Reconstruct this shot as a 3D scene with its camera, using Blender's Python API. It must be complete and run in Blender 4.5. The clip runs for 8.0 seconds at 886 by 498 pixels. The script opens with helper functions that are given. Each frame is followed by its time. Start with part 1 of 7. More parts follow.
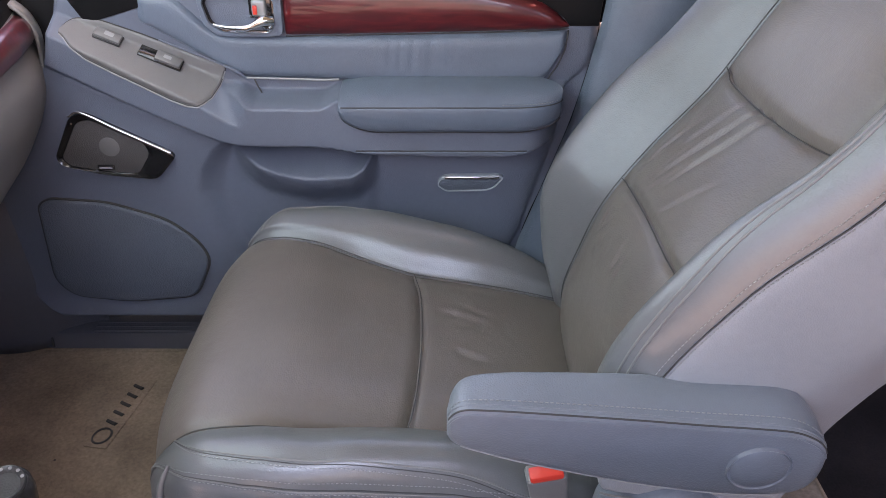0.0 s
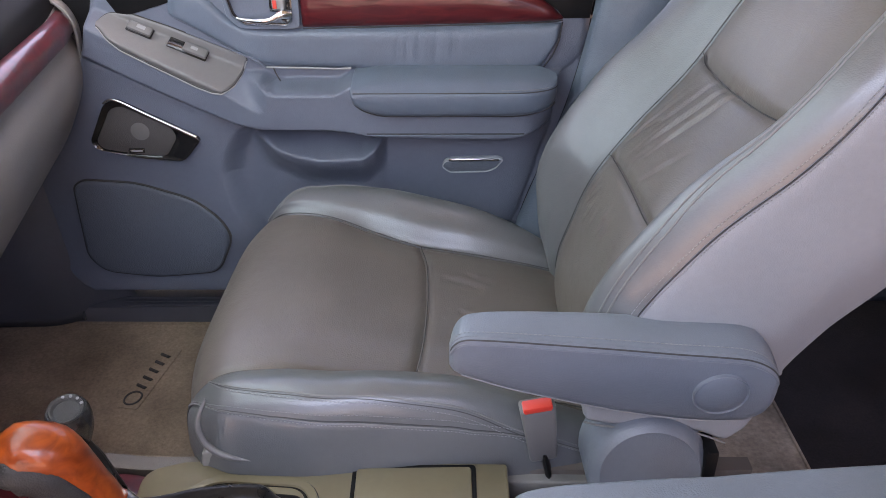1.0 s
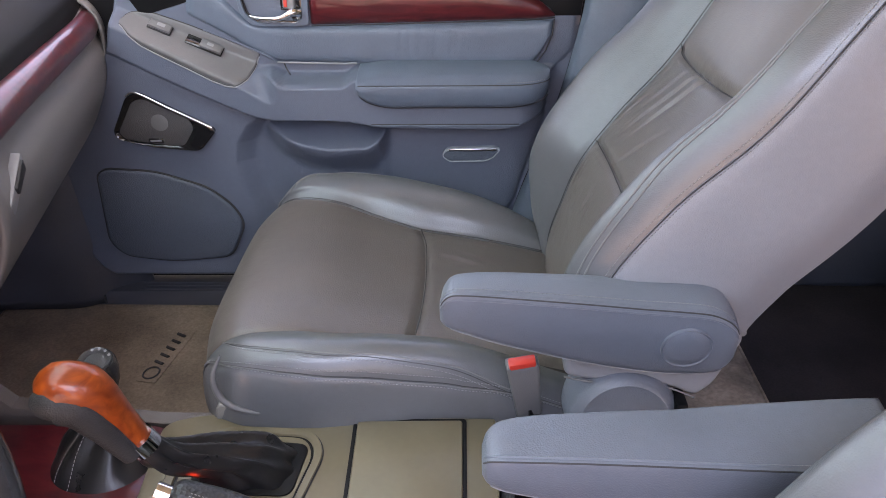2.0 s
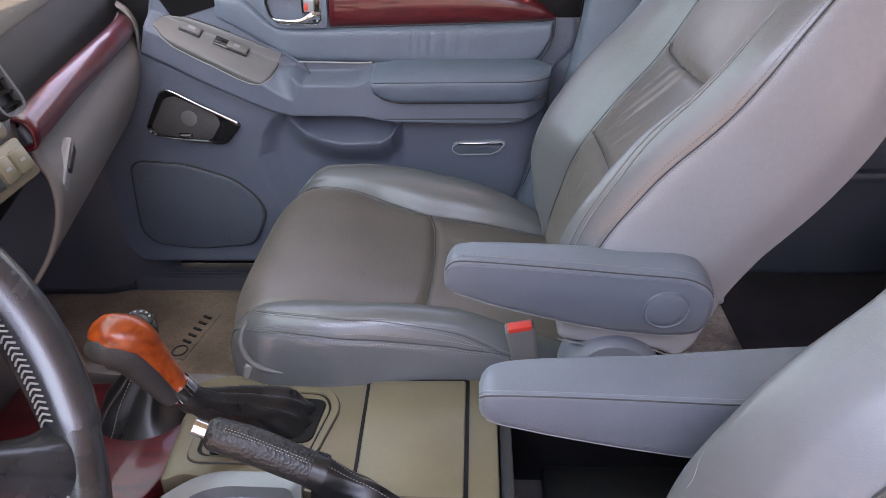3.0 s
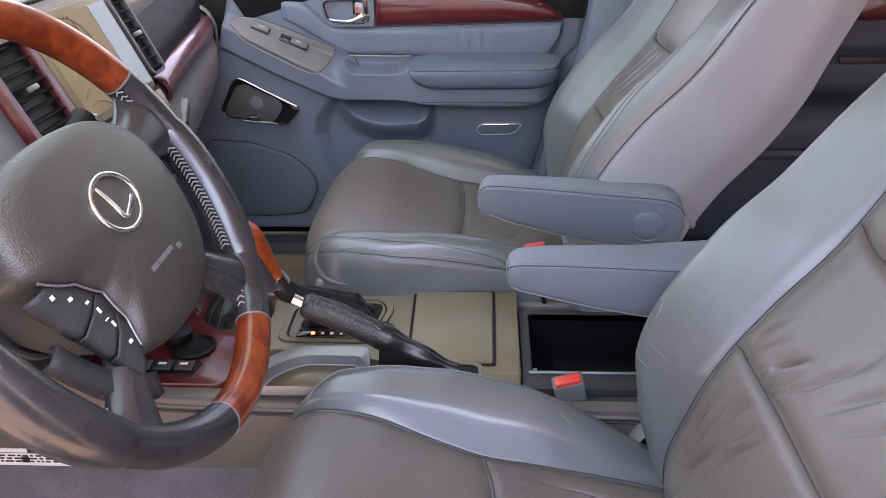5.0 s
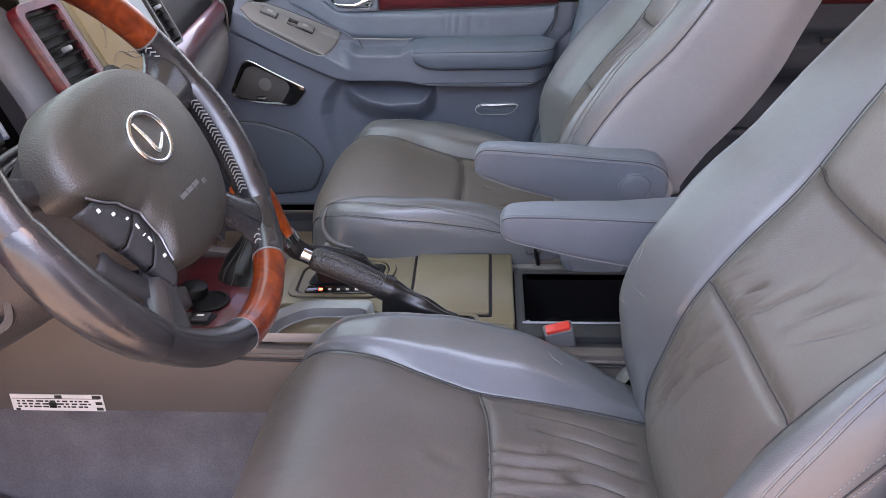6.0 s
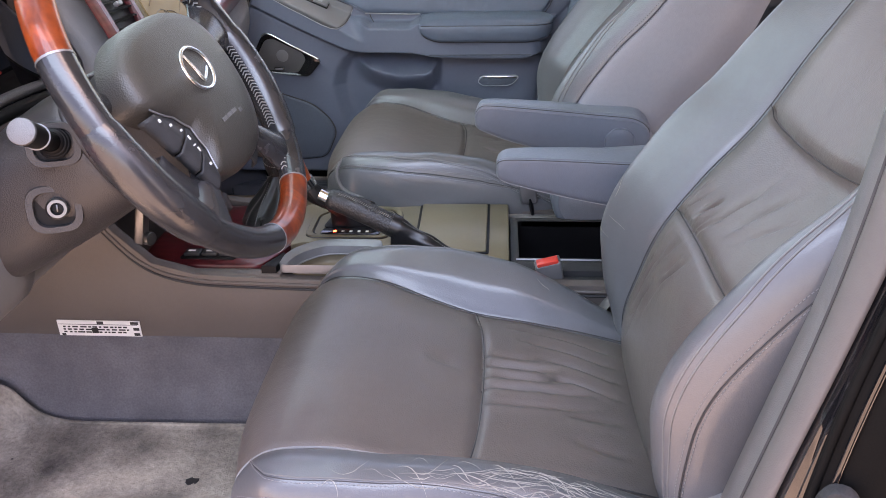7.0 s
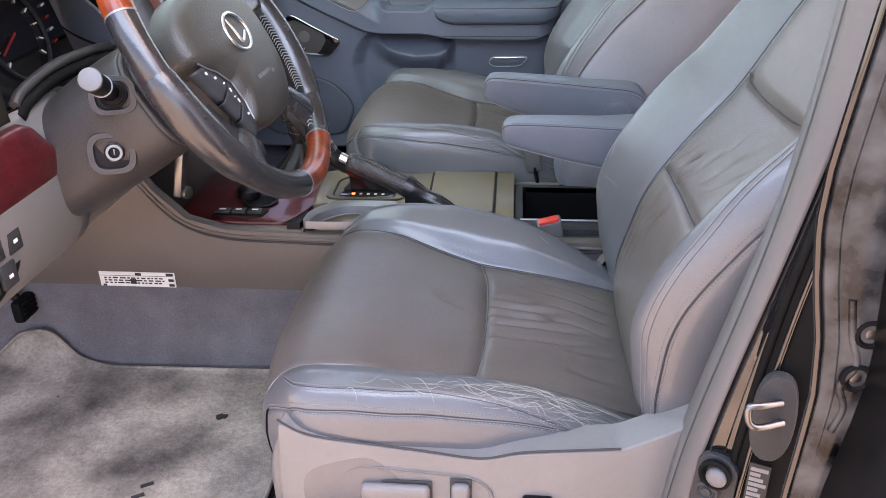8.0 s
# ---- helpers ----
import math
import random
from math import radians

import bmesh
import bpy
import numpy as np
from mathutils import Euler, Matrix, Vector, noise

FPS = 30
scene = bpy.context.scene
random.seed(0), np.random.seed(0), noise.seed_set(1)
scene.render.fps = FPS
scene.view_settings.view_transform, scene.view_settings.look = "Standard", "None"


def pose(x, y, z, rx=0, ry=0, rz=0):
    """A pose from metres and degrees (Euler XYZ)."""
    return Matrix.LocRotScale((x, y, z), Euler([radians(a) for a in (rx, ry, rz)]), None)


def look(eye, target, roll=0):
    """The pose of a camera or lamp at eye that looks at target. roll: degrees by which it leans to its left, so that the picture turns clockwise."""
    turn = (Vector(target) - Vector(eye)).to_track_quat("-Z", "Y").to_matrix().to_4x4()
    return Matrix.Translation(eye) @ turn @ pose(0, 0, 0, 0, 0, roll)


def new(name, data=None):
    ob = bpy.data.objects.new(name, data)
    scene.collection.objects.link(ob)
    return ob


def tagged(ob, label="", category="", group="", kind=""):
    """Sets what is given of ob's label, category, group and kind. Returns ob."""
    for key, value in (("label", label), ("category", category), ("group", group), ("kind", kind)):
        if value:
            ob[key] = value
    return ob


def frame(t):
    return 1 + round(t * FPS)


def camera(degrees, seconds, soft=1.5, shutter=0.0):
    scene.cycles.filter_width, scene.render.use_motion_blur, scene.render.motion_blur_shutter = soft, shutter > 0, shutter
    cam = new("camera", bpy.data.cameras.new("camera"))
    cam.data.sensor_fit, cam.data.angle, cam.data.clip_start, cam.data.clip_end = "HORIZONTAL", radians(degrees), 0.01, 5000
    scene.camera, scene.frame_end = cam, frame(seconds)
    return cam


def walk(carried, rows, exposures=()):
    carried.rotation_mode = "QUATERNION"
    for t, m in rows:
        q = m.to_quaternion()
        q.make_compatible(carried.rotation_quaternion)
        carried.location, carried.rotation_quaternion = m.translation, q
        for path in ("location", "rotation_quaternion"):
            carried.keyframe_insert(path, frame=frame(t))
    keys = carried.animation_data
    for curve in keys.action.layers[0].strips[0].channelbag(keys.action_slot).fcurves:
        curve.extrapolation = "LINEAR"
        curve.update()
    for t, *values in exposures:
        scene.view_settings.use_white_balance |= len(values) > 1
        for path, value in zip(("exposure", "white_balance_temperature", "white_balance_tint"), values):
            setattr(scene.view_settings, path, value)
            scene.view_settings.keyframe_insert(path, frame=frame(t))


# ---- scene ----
cam = camera(58.0, 8.0, soft=0.9)
PATH = [
    (0, (-0.0000, -0.3561, 0.8869), (-0.0000, 0.9430, 0.1369), -0.000),
    (0.5, (0.0016, -0.4086, 0.8913), (-0.0016, 0.8916, 0.1434), -0.175),
    (1, (0.0031, -0.4625, 0.8971), (-0.0087, 0.8399, 0.1531), -0.344),
    (1.5, (0.0121, -0.5104, 0.8965), (-0.0095, 0.7969, 0.1613), -0.507),
    (3, (0.0386, -0.6552, 0.9063), (-0.0240, 0.6642, 0.1954), -1.185),
    (3.5, (0.0283, -0.7392, 0.9091), (-0.0457, 0.5881, 0.2142), -1.311),
    (4, (0.0164, -0.8382, 0.9091), (-0.0602, 0.4956, 0.2270), -1.276),
    (4.5, (0.0163, -0.9112, 0.9092), (-0.0629, 0.4293, 0.2408), -1.240),
    (6, (0.0263, -1.0607, 0.8802), (-0.0606, 0.2867, 0.2268), -1.398),
    (6.5, (0.0364, -1.1357, 0.8684), (-0.0533, 0.2094, 0.2105), -1.333),
    (7, (0.0428, -1.2176, 0.8610), (-0.0574, 0.1259, 0.2016), -1.185),
    (7.5, (0.0487, -1.2899, 0.8619), (-0.0648, 0.0505, 0.1984), -1.031),
    (8, (0.0575, -1.3450, 0.8543), (-0.0671, -0.0071, 0.1876), -1.032),
]
walk(cam, [(t, look(eye, target, roll)) for t, eye, target, roll in PATH], exposures=[(0, 2.78, 8450, 42), (4, 2.70, 8400, 41), (6, 2.62, 8250, 40), (7, 2.60, 8200, 38), (8, 2.66, 8150, 34)])

# ---- daylight: open sky, low-contrast, car shaded by its own roof ----
world = bpy.data.worlds.new("sky")
scene.world = world
world.use_nodes = True
wn = world.node_tree
sky = wn.nodes.new("ShaderNodeTexSky")
sky.sky_type = "NISHITA"
sky.sun_disc = False
sky.sun_elevation = radians(58)
sky.sun_rotation = radians(90)
sky.air_density, sky.dust_density, sky.ozone_density = 1.0, 1.5, 1.2
wn.links.new(sky.outputs["Color"], wn.nodes["Background"].inputs["Color"])
wn.nodes["Background"].inputs["Strength"].default_value = 0.15

sun = new("sun", bpy.data.lights.new("sun", "SUN"))
sun.data.energy, sun.data.angle, sun.data.color = 4.5, radians(0.5), (1.0, 0.93, 0.84)
sun_dir = Vector((math.cos(radians(58)), 0.085, math.sin(radians(58))))
sun.matrix_world = look((8 * sun_dir.x, 8 * sun_dir.y, 8 * sun_dir.z), (0, 0, 0))

# daylight entering by the windscreen
wsl = new("windscreen_daylight", bpy.data.lights.new("windscreen_daylight", "AREA"))
wsl.data.shape, wsl.data.size, wsl.data.size_y = "RECTANGLE", 1.25, 0.80
wsl.data.energy, wsl.data.color = 1.0, (0.44, 1.0, 0.82)
wsl.matrix_world = look((-0.62, 0.03, 0.99), (-0.12, 0.03, 0.30))

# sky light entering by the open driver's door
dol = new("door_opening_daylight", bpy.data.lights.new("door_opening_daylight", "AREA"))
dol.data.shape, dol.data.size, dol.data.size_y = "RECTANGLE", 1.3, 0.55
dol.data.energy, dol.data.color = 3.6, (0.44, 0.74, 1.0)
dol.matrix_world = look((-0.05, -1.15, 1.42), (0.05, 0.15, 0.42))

# ---- materials ----
def material(name, color, rough=0.5, metal=0.0, var=0.1, scale=9.0, grain=0.0, grain_scale=600.0, grain_kind="noise",
             coat=0.0, fine=0.06, fine_scale=140.0, spec=0.5, rough_var=0.08, tint=None, big_bump=0.0, big_scale=25.0, coat_rough=0.06):
    """Colour with stains at one scale and mottling at another, varied gloss, fine relief."""
    m = bpy.data.materials.new(name)
    m.use_nodes = True
    nt = m.node_tree
    L, b = nt.links, nt.nodes["Principled BSDF"]
    b.inputs["Metallic"].default_value = metal
    b.inputs["Coat Weight"].default_value = coat
    b.inputs["Coat Roughness"].default_value = coat_rough
    b.inputs["Specular IOR Level"].default_value = spec
    tc = nt.nodes.new("ShaderNodeTexCoord")

    def noise_at(sc, detail=4.0):
        n = nt.nodes.new("ShaderNodeTexNoise")
        n.inputs["Scale"].default_value, n.inputs["Detail"].default_value = sc, detail
        L.new(tc.outputs["Object"], n.inputs["Vector"])
        return n

    n1, n2 = noise_at(scale), noise_at(fine_scale, 3.0)
    r1 = nt.nodes.new("ShaderNodeValToRGB")
    lo = [c * (1 - var) for c in color]
    hi = [min(1.0, c * (1 + var)) for c in (tint or color)]
    r1.color_ramp.elements[0].position, r1.color_ramp.elements[1].position = 0.3, 0.7
    r1.color_ramp.elements[0].color, r1.color_ramp.elements[1].color = (*lo, 1), (*hi, 1)
    L.new(n1.outputs["Fac"], r1.inputs["Fac"])
    r2 = nt.nodes.new("ShaderNodeValToRGB")
    r2.color_ramp.elements[0].color, r2.color_ramp.elements[1].color = (1 - fine, 1 - fine, 1 - fine, 1), (1 + fine, 1 + fine, 1 + fine, 1)
    L.new(n2.outputs["Fac"], r2.inputs["Fac"])
    mx = nt.nodes.new("ShaderNodeMix")
    mx.data_type, mx.blend_type = "RGBA", "MULTIPLY"
    mx.inputs["Factor"].default_value = 1.0
    L.new(r1.outputs["Color"], mx.inputs["A"])
    L.new(r2.outputs["Color"], mx.inputs["B"])
    L.new(mx.outputs["Result"], b.inputs["Base Color"])
    mr = nt.nodes.new("ShaderNodeMapRange")
    mr.inputs["To Min"].default_value, mr.inputs["To Max"].default_value = max(0.02, rough - rough_var), min(1.0, rough + rough_var)
    L.new(n1.outputs["Fac"], mr.inputs["Value"])
    L.new(mr.outputs["Result"], b.inputs["Roughness"])
    if grain > 0:
        if grain_kind == "cells":
            g = nt.nodes.new("ShaderNodeTexVoronoi")
            g.inputs["Scale"].default_value = grain_scale
            L.new(tc.outputs["Object"], g.inputs["Vector"])
            height = g.outputs["Distance"]
        else:
            height = noise_at(grain_scale, 2.0).outputs["Fac"]
        bp = nt.nodes.new("ShaderNodeBump")
        bp.inputs["Strength"].default_value, bp.inputs["Distance"].default_value = grain, 0.001
        L.new(height, bp.inputs["Height"])
        if big_bump > 0:
            bb = nt.nodes.new("ShaderNodeBump")
            bb.inputs["Strength"].default_value, bb.inputs["Distance"].default_value = big_bump, 0.004
            L.new(noise_at(big_scale, 3.0).outputs["Fac"], bb.inputs["Height"])
            L.new(bb.outputs["Normal"], bp.inputs["Normal"])
        L.new(bp.outputs["Normal"], b.inputs["Normal"])
    return m


def wood_material(name, dark, light, axis=(9, 1.2, 9), rough=0.35):
    m = bpy.data.materials.new(name)
    m.use_nodes = True
    nt = m.node_tree
    L, b = nt.links, nt.nodes["Principled BSDF"]
    tc, mp = nt.nodes.new("ShaderNodeTexCoord"), nt.nodes.new("ShaderNodeMapping")
    mp.inputs["Scale"].default_value = axis
    L.new(tc.outputs["Object"], mp.inputs["Vector"])
    n = nt.nodes.new("ShaderNodeTexNoise")
    n.inputs["Scale"].default_value, n.inputs["Detail"].default_value, n.inputs["Distortion"].default_value = 6.0, 6.0, 1.2
    L.new(mp.outputs["Vector"], n.inputs["Vector"])
    r = nt.nodes.new("ShaderNodeValToRGB")
    r.color_ramp.elements[0].position, r.color_ramp.elements[1].position = 0.32, 0.68
    r.color_ramp.elements[0].color, r.color_ramp.elements[1].color = (*dark, 1), (*light, 1)
    L.new(n.outputs["Fac"], r.inputs["Fac"])
    L.new(r.outputs["Color"], b.inputs["Base Color"])
    b.inputs["Roughness"].default_value = rough
    b.inputs["Coat Weight"].default_value = 0.45
    b.inputs["Coat Roughness"].default_value = 0.03
    b.inputs["Specular IOR Level"].default_value = 0.3
    return m


def glowing(name, color, strength):
    m = bpy.data.materials.new(name)
    m.use_nodes = True
    b = m.node_tree.nodes["Principled BSDF"]
    b.inputs["Base Color"].default_value = (*color, 1)
    b.inputs["Emission Color"].default_value = (*color, 1)
    b.inputs["Emission Strength"].default_value = strength
    b.inputs["Roughness"].default_value = 0.4
    b.inputs["Specular IOR Level"].default_value = 0.12
    return m


def clear_glass(name, tint=(0.97, 0.99, 0.98)):
    m = bpy.data.materials.new(name)
    m.use_nodes = True
    b = m.node_tree.nodes["Principled BSDF"]
    b.inputs["Base Color"].default_value = (*tint, 1)
    b.inputs["Roughness"].default_value = 0.0
    b.inputs["Transmission Weight"].default_value = 1.0
    b.inputs["IOR"].default_value = 1.02
    return m


LEATHER = material("grey_leather", (0.096, 0.100, 0.107), 0.36, grain=0.18, grain_kind="cells", grain_scale=700, var=0.09, scale=7, big_bump=0.16, big_scale=38, spec=0.5, coat=0.6, coat_rough=0.20)
# passenger backrest side and skirt, paler than the driver's leather
PALE_SIDE = material("pale_grey_seat_side", (0.212, 0.224, 0.246), 0.42, grain=0.2, grain_kind="cells", grain_scale=800, var=0.06, scale=6, spec=0.45)
ARM_LEATHER = material("blue_grey_arm_leather", (0.124, 0.143, 0.172), 0.34, grain=0.25, grain_kind="cells", grain_scale=650, var=0.10, scale=10, big_bump=0.14, big_scale=40, spec=0.5)
LEATHER_INSERT = material("grey_leather_insert", (0.103, 0.087, 0.079), 0.43, grain=0.22, grain_kind="cells", grain_scale=520, var=0.11, scale=8, big_bump=0.2, big_scale=45, spec=0.45, coat=0.25, coat_rough=0.24)
THREAD = material("pale_thread", (0.225, 0.23, 0.238), 0.8, var=0.1, grain=0.4, grain_scale=900)
LACE = material("pale_lacing_thread", (0.25, 0.245, 0.235), 0.7, var=0.1, grain=0.3, grain_scale=900)
CREASE = material("bare_leather_crack", (0.30, 0.28, 0.25), 0.8, var=0.25, scale=60)
SEAM = material("dark_seam", (0.038, 0.038, 0.040), 0.8, var=0.1)
DOOR_VINYL = material("blue_grey_vinyl", (0.093, 0.113, 0.150), 0.46, grain=0.3, grain_kind="cells", grain_scale=650, var=0.06, scale=6, spec=0.45)
# door vinyl darkened for the rear: the cabin's shade is in the colour
SHADED_VINYL = material("shaded_blue_grey_vinyl", (0.040, 0.049, 0.062), 0.5, grain=0.3, grain_kind="cells", grain_scale=650, var=0.12, scale=5, spec=0.35)
DOOR_MESH = material("blue_grey_speaker_mesh", (0.078, 0.099, 0.126), 0.6, grain=0.8, grain_kind="cells", grain_scale=420, var=0.06, scale=6, spec=0.4)
DOOR_SOFT = material("blue_grey_padded_leather", (0.088, 0.117, 0.156), 0.42, grain=0.25, grain_kind="cells", grain_scale=600, var=0.08, scale=14, big_bump=0.3, big_scale=22)
PANEL_GREY = material("warm_grey_plastic", (0.17, 0.165, 0.16), 0.48, grain=0.2, grain_kind="cells", grain_scale=800, var=0.05)
TRIM_LIGHT = material("light_grey_trim", (0.24, 0.245, 0.255), 0.55, grain=0.25, grain_scale=900, var=0.05)
GRILLE = material("grey_speaker_mesh", (0.062, 0.060, 0.060), 0.6, grain=0.6, grain_kind="cells", grain_scale=600, var=0.06)
# leather made paler so piping and folds carry their highlights in the colour
PIPING = material("leather_piping_highlight", (0.140, 0.140, 0.140), 0.45, var=0.1, scale=40, grain=0.1, grain_scale=900)
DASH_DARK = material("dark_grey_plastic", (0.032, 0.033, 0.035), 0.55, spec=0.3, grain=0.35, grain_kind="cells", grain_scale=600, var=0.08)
KICK = material("dark_blue_grey_plastic", (0.085, 0.088, 0.104), 0.42, grain=0.3, grain_kind="cells", grain_scale=600, var=0.08)
DASH_TOP = material("grey_dash_pad", (0.021, 0.021, 0.017), 0.65, grain=0.4, grain_kind="cells", grain_scale=500, var=0.06, spec=0.1)
BLACK = material("black_plastic", (0.006, 0.006, 0.007), 0.45, var=0.15, grain=0.15, grain_scale=800, spec=0.18)
BLACK_GLOSS = material("gloss_black", (0.010, 0.010, 0.011), 0.12, var=0.1, coat=0.6)
RUBBER = material("black_rubber", (0.007, 0.007, 0.007), 0.7, var=0.2, grain=0.2, grain_scale=500, spec=0.08)
CONSOLE_TOP = material("olive_metallic_plastic", (0.160, 0.132, 0.086), 0.36, metal=0.2, var=0.06, scale=12, grain=0.06, grain_scale=1500, spec=0.4)
SHROUD = material("brown_black_plastic", (0.036, 0.033, 0.033), 0.40, grain=0.3, grain_kind="cells", grain_scale=700, var=0.08)
CONSOLE_SIDE = material("brown_grey_plastic", (0.104, 0.087, 0.078), 0.46, grain=0.25, grain_kind="cells", grain_scale=700, var=0.07)
SILVER = material("satin_silver_plastic", (0.22, 0.225, 0.235), 0.4, metal=0.5, var=0.06, scale=20)
PLATE_GREY = material("grey_switch_plate_plastic", (0.125, 0.124, 0.126), 0.42, grain=0.2, grain_kind="cells", grain_scale=800, var=0.05)
CHROME = material("chrome", (0.82, 0.82, 0.82), 0.08, metal=1.0, var=0.03, rough_var=0.03)
STEEL = material("zinc_steel", (0.20, 0.20, 0.20), 0.35, metal=1.0, var=0.12, scale=50)
WHEEL_LEATHER = material("black_wheel_leather", (0.024, 0.024, 0.026), 0.24, grain=0.06, grain_kind="cells", grain_scale=700, var=0.3, scale=30, spec=0.75, rough_var=0.10)
BOOT_LEATHER = material("black_boot_leather", (0.012, 0.012, 0.013), 0.30, grain=0.08, grain_kind="cells", grain_scale=1200, var=0.2, scale=40)
GRIP_LEATHER = material("perforated_grip_leather", (0.020, 0.020, 0.021), 0.42, grain=0.7, grain_kind="cells", grain_scale=300, var=0.1, scale=30)
AIRBAG = material("charcoal_airbag_vinyl", (0.044, 0.040, 0.034), 0.42, grain=0.3, grain_kind="cells", grain_scale=600, var=0.06)
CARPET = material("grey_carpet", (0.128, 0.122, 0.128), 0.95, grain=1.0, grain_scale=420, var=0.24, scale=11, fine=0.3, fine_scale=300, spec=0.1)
# floor copy of the carpet, darkened to carry the footwell's shade
SHADED_CARPET = material("shaded_carpet", (0.030, 0.028, 0.030), 0.95, grain=1.0, grain_scale=400, var=0.2, scale=10, fine=0.3, fine_scale=300, spec=0.1)
MAT_P = material("brown_grey_floor_mat", (0.20, 0.158, 0.122), 0.95, grain=1.0, grain_scale=380, var=0.28, scale=9, fine=0.4, fine_scale=220, spec=0.1)
MAT_D = material("dusty_grey_floor_mat", (0.095, 0.086, 0.080), 0.95, grain=1.0, grain_scale=380, var=0.46, scale=6.5, fine=0.45, fine_scale=150, spec=0.1, tint=(0.345, 0.300, 0.245), big_bump=0.6, big_scale=60)
WOOD_RED = wood_material("red_burl_wood", (0.050, 0.004, 0.007), (0.105, 0.011, 0.013), (2.2, 7, 13))
WOOD_BROWN = wood_material("red_brown_wheel_wood", (0.11, 0.015, 0.004), (0.27, 0.045, 0.010), (7, 7, 7))
WOOD_ORANGE = wood_material("orange_burl_wood", (0.16, 0.021, 0.005), (0.38, 0.068, 0.012), (7, 7, 7))
RED = material("red_plastic", (0.62, 0.045, 0.03), 0.35, var=0.05)
WHITE_PRINT = material("white_print", (0.75, 0.75, 0.73), 0.6, var=0.03)
PAPER = material("white_label_paper", (0.72, 0.72, 0.70), 0.55, var=0.04, scale=40)
INK = material("black_ink", (0.02, 0.02, 0.02), 0.6, var=0.1)
BODY_PAINT = material("black_body_paint", (0.006, 0.006, 0.007), 0.07, coat=0.8, var=0.3, scale=30, spec=0.5, rough_var=0.04)
BODY_DIRTY = material("dusty_black_paint", (0.003, 0.003, 0.004), 0.30, coat=0.12, coat_rough=0.10, var=0.7, scale=30, tint=(0.055, 0.055, 0.055), rough_var=0.16, spec=0.22, grain=0.10, grain_scale=260, big_bump=0.5, big_scale=20)
SEAL = material("warm_grey_weatherstrip", (0.118, 0.108, 0.105), 0.65, var=0.06, grain=0.2, grain_scale=700)
HEADLINER = material("ivory_headliner_cloth", (0.58, 0.51, 0.41), 0.9, var=0.05, grain=0.4, grain_scale=700)
SKY_REFLECTION = material("painted_sky_reflection", (0.17, 0.205, 0.235), 0.3, var=0.05)
LENS = material("frosted_lens", (0.33, 0.37, 0.40), 0.25, var=0.05)
CONCRETE = material("warm_concrete", (0.295, 0.247, 0.195), 0.9, var=0.2, scale=1.5, grain=0.4, grain_scale=120, fine=0.2, fine_scale=40)
MAP_BASE = glowing("lit_map_screen", (0.125, 0.095, 0.050), 0.10)
MAP_LINE = material("map_lines", (0.10, 0.08, 0.06), 0.5, var=0.1)
NEEDLE = material("red_needle", (0.30, 0.018, 0.012), 0.5, var=0.05)
LED = glowing("red_led", (1.0, 0.06, 0.02), 6.0)
GLASS = clear_glass("window_glass")
PALE_TINTED = clear_glass("pale_tinted_glass", (0.62, 0.70, 0.68))
TINTED = clear_glass("dark_tinted_glass", (0.12, 0.15, 0.14))

# ---- building tools: all coordinates are world metres; meshes are stored relative to their thing's base ----
def thing(name, base, label, category, group="", kind=""):
    return tagged(at_base(new(name), base), label, category, group, kind)


def at_base(ob, base):
    ob.location = base
    return ob


def root_of(ob):
    while ob.parent:
        ob = ob.parent
    return ob


def finish(name, me, mat, parent, label="", smooth=True):
    off = Vector((0, 0, 0))
    if parent is not None:
        off = root_of(parent).location
    me.transform(Matrix.Translation(-off))
    me.materials.append(mat)
    if smooth:
        me.polygons.foreach_set("use_smooth", [True] * len(me.polygons))
    ob = new(name, me)
    if parent is not None:
        ob.parent = parent
    if label:
        ob["label"] = label
    return ob


def part(name, bm, mat, parent, label="", smooth=True, sharp=35):
    bmesh.ops.recalc_face_normals(bm, faces=bm.faces)
    me = bpy.data.meshes.new(name)
    bm.to_mesh(me)
    bm.free()
    ob = finish(name, me, mat, parent, label, smooth)
    if smooth and sharp:
        me.set_sharp_from_angle(angle=radians(sharp))
    return ob


def surface(name, P, mat, parent, label="", thick=0.0, close=False, sharp=0):
    """A sheet through a grid of points (rows, columns, 3); thick gives it a back and edges."""
    P = np.asarray(P, float)
    n, m = P.shape[:2]
    V = P.reshape(-1, 3)
    cols = m if close else m - 1
    F = [(i * m + j, i * m + (j + 1) % m, (i + 1) * m + (j + 1) % m, (i + 1) * m + j) for i in range(n - 1) for j in range(cols)]
    me = bpy.data.meshes.new(name)
    me.from_pydata(V.tolist(), [], F)
    if thick:
        bm = bmesh.new()
        bm.from_mesh(me)
        bmesh.ops.recalc_face_normals(bm, faces=bm.faces)
        bmesh.ops.solidify(bm, geom=bm.faces[:], thickness=thick)
        bm.to_mesh(me)
        bm.free()
    me.update()
    ob = finish(name, me, mat, parent, label)
    if sharp:
        me.set_sharp_from_angle(angle=radians(sharp))
    return ob


def spline(points, n):
    """Catmull-Rom through points, n samples."""
    P = np.asarray(points, float)
    Q = np.vstack([2 * P[0] - P[1], P, 2 * P[-1] - P[-2]])
    t = np.linspace(0, len(P) - 1 - 1e-9, n)
    i = t.astype(int)
    f = (t - i)[:, None]
    a, b, c, d = Q[i], Q[i + 1], Q[i + 2], Q[i + 3]
    return 0.5 * (2 * b + (c - a) * f + (2 * a - 5 * b + 4 * c - d) * f * f + (3 * b - a - 3 * c + d) * f ** 3)


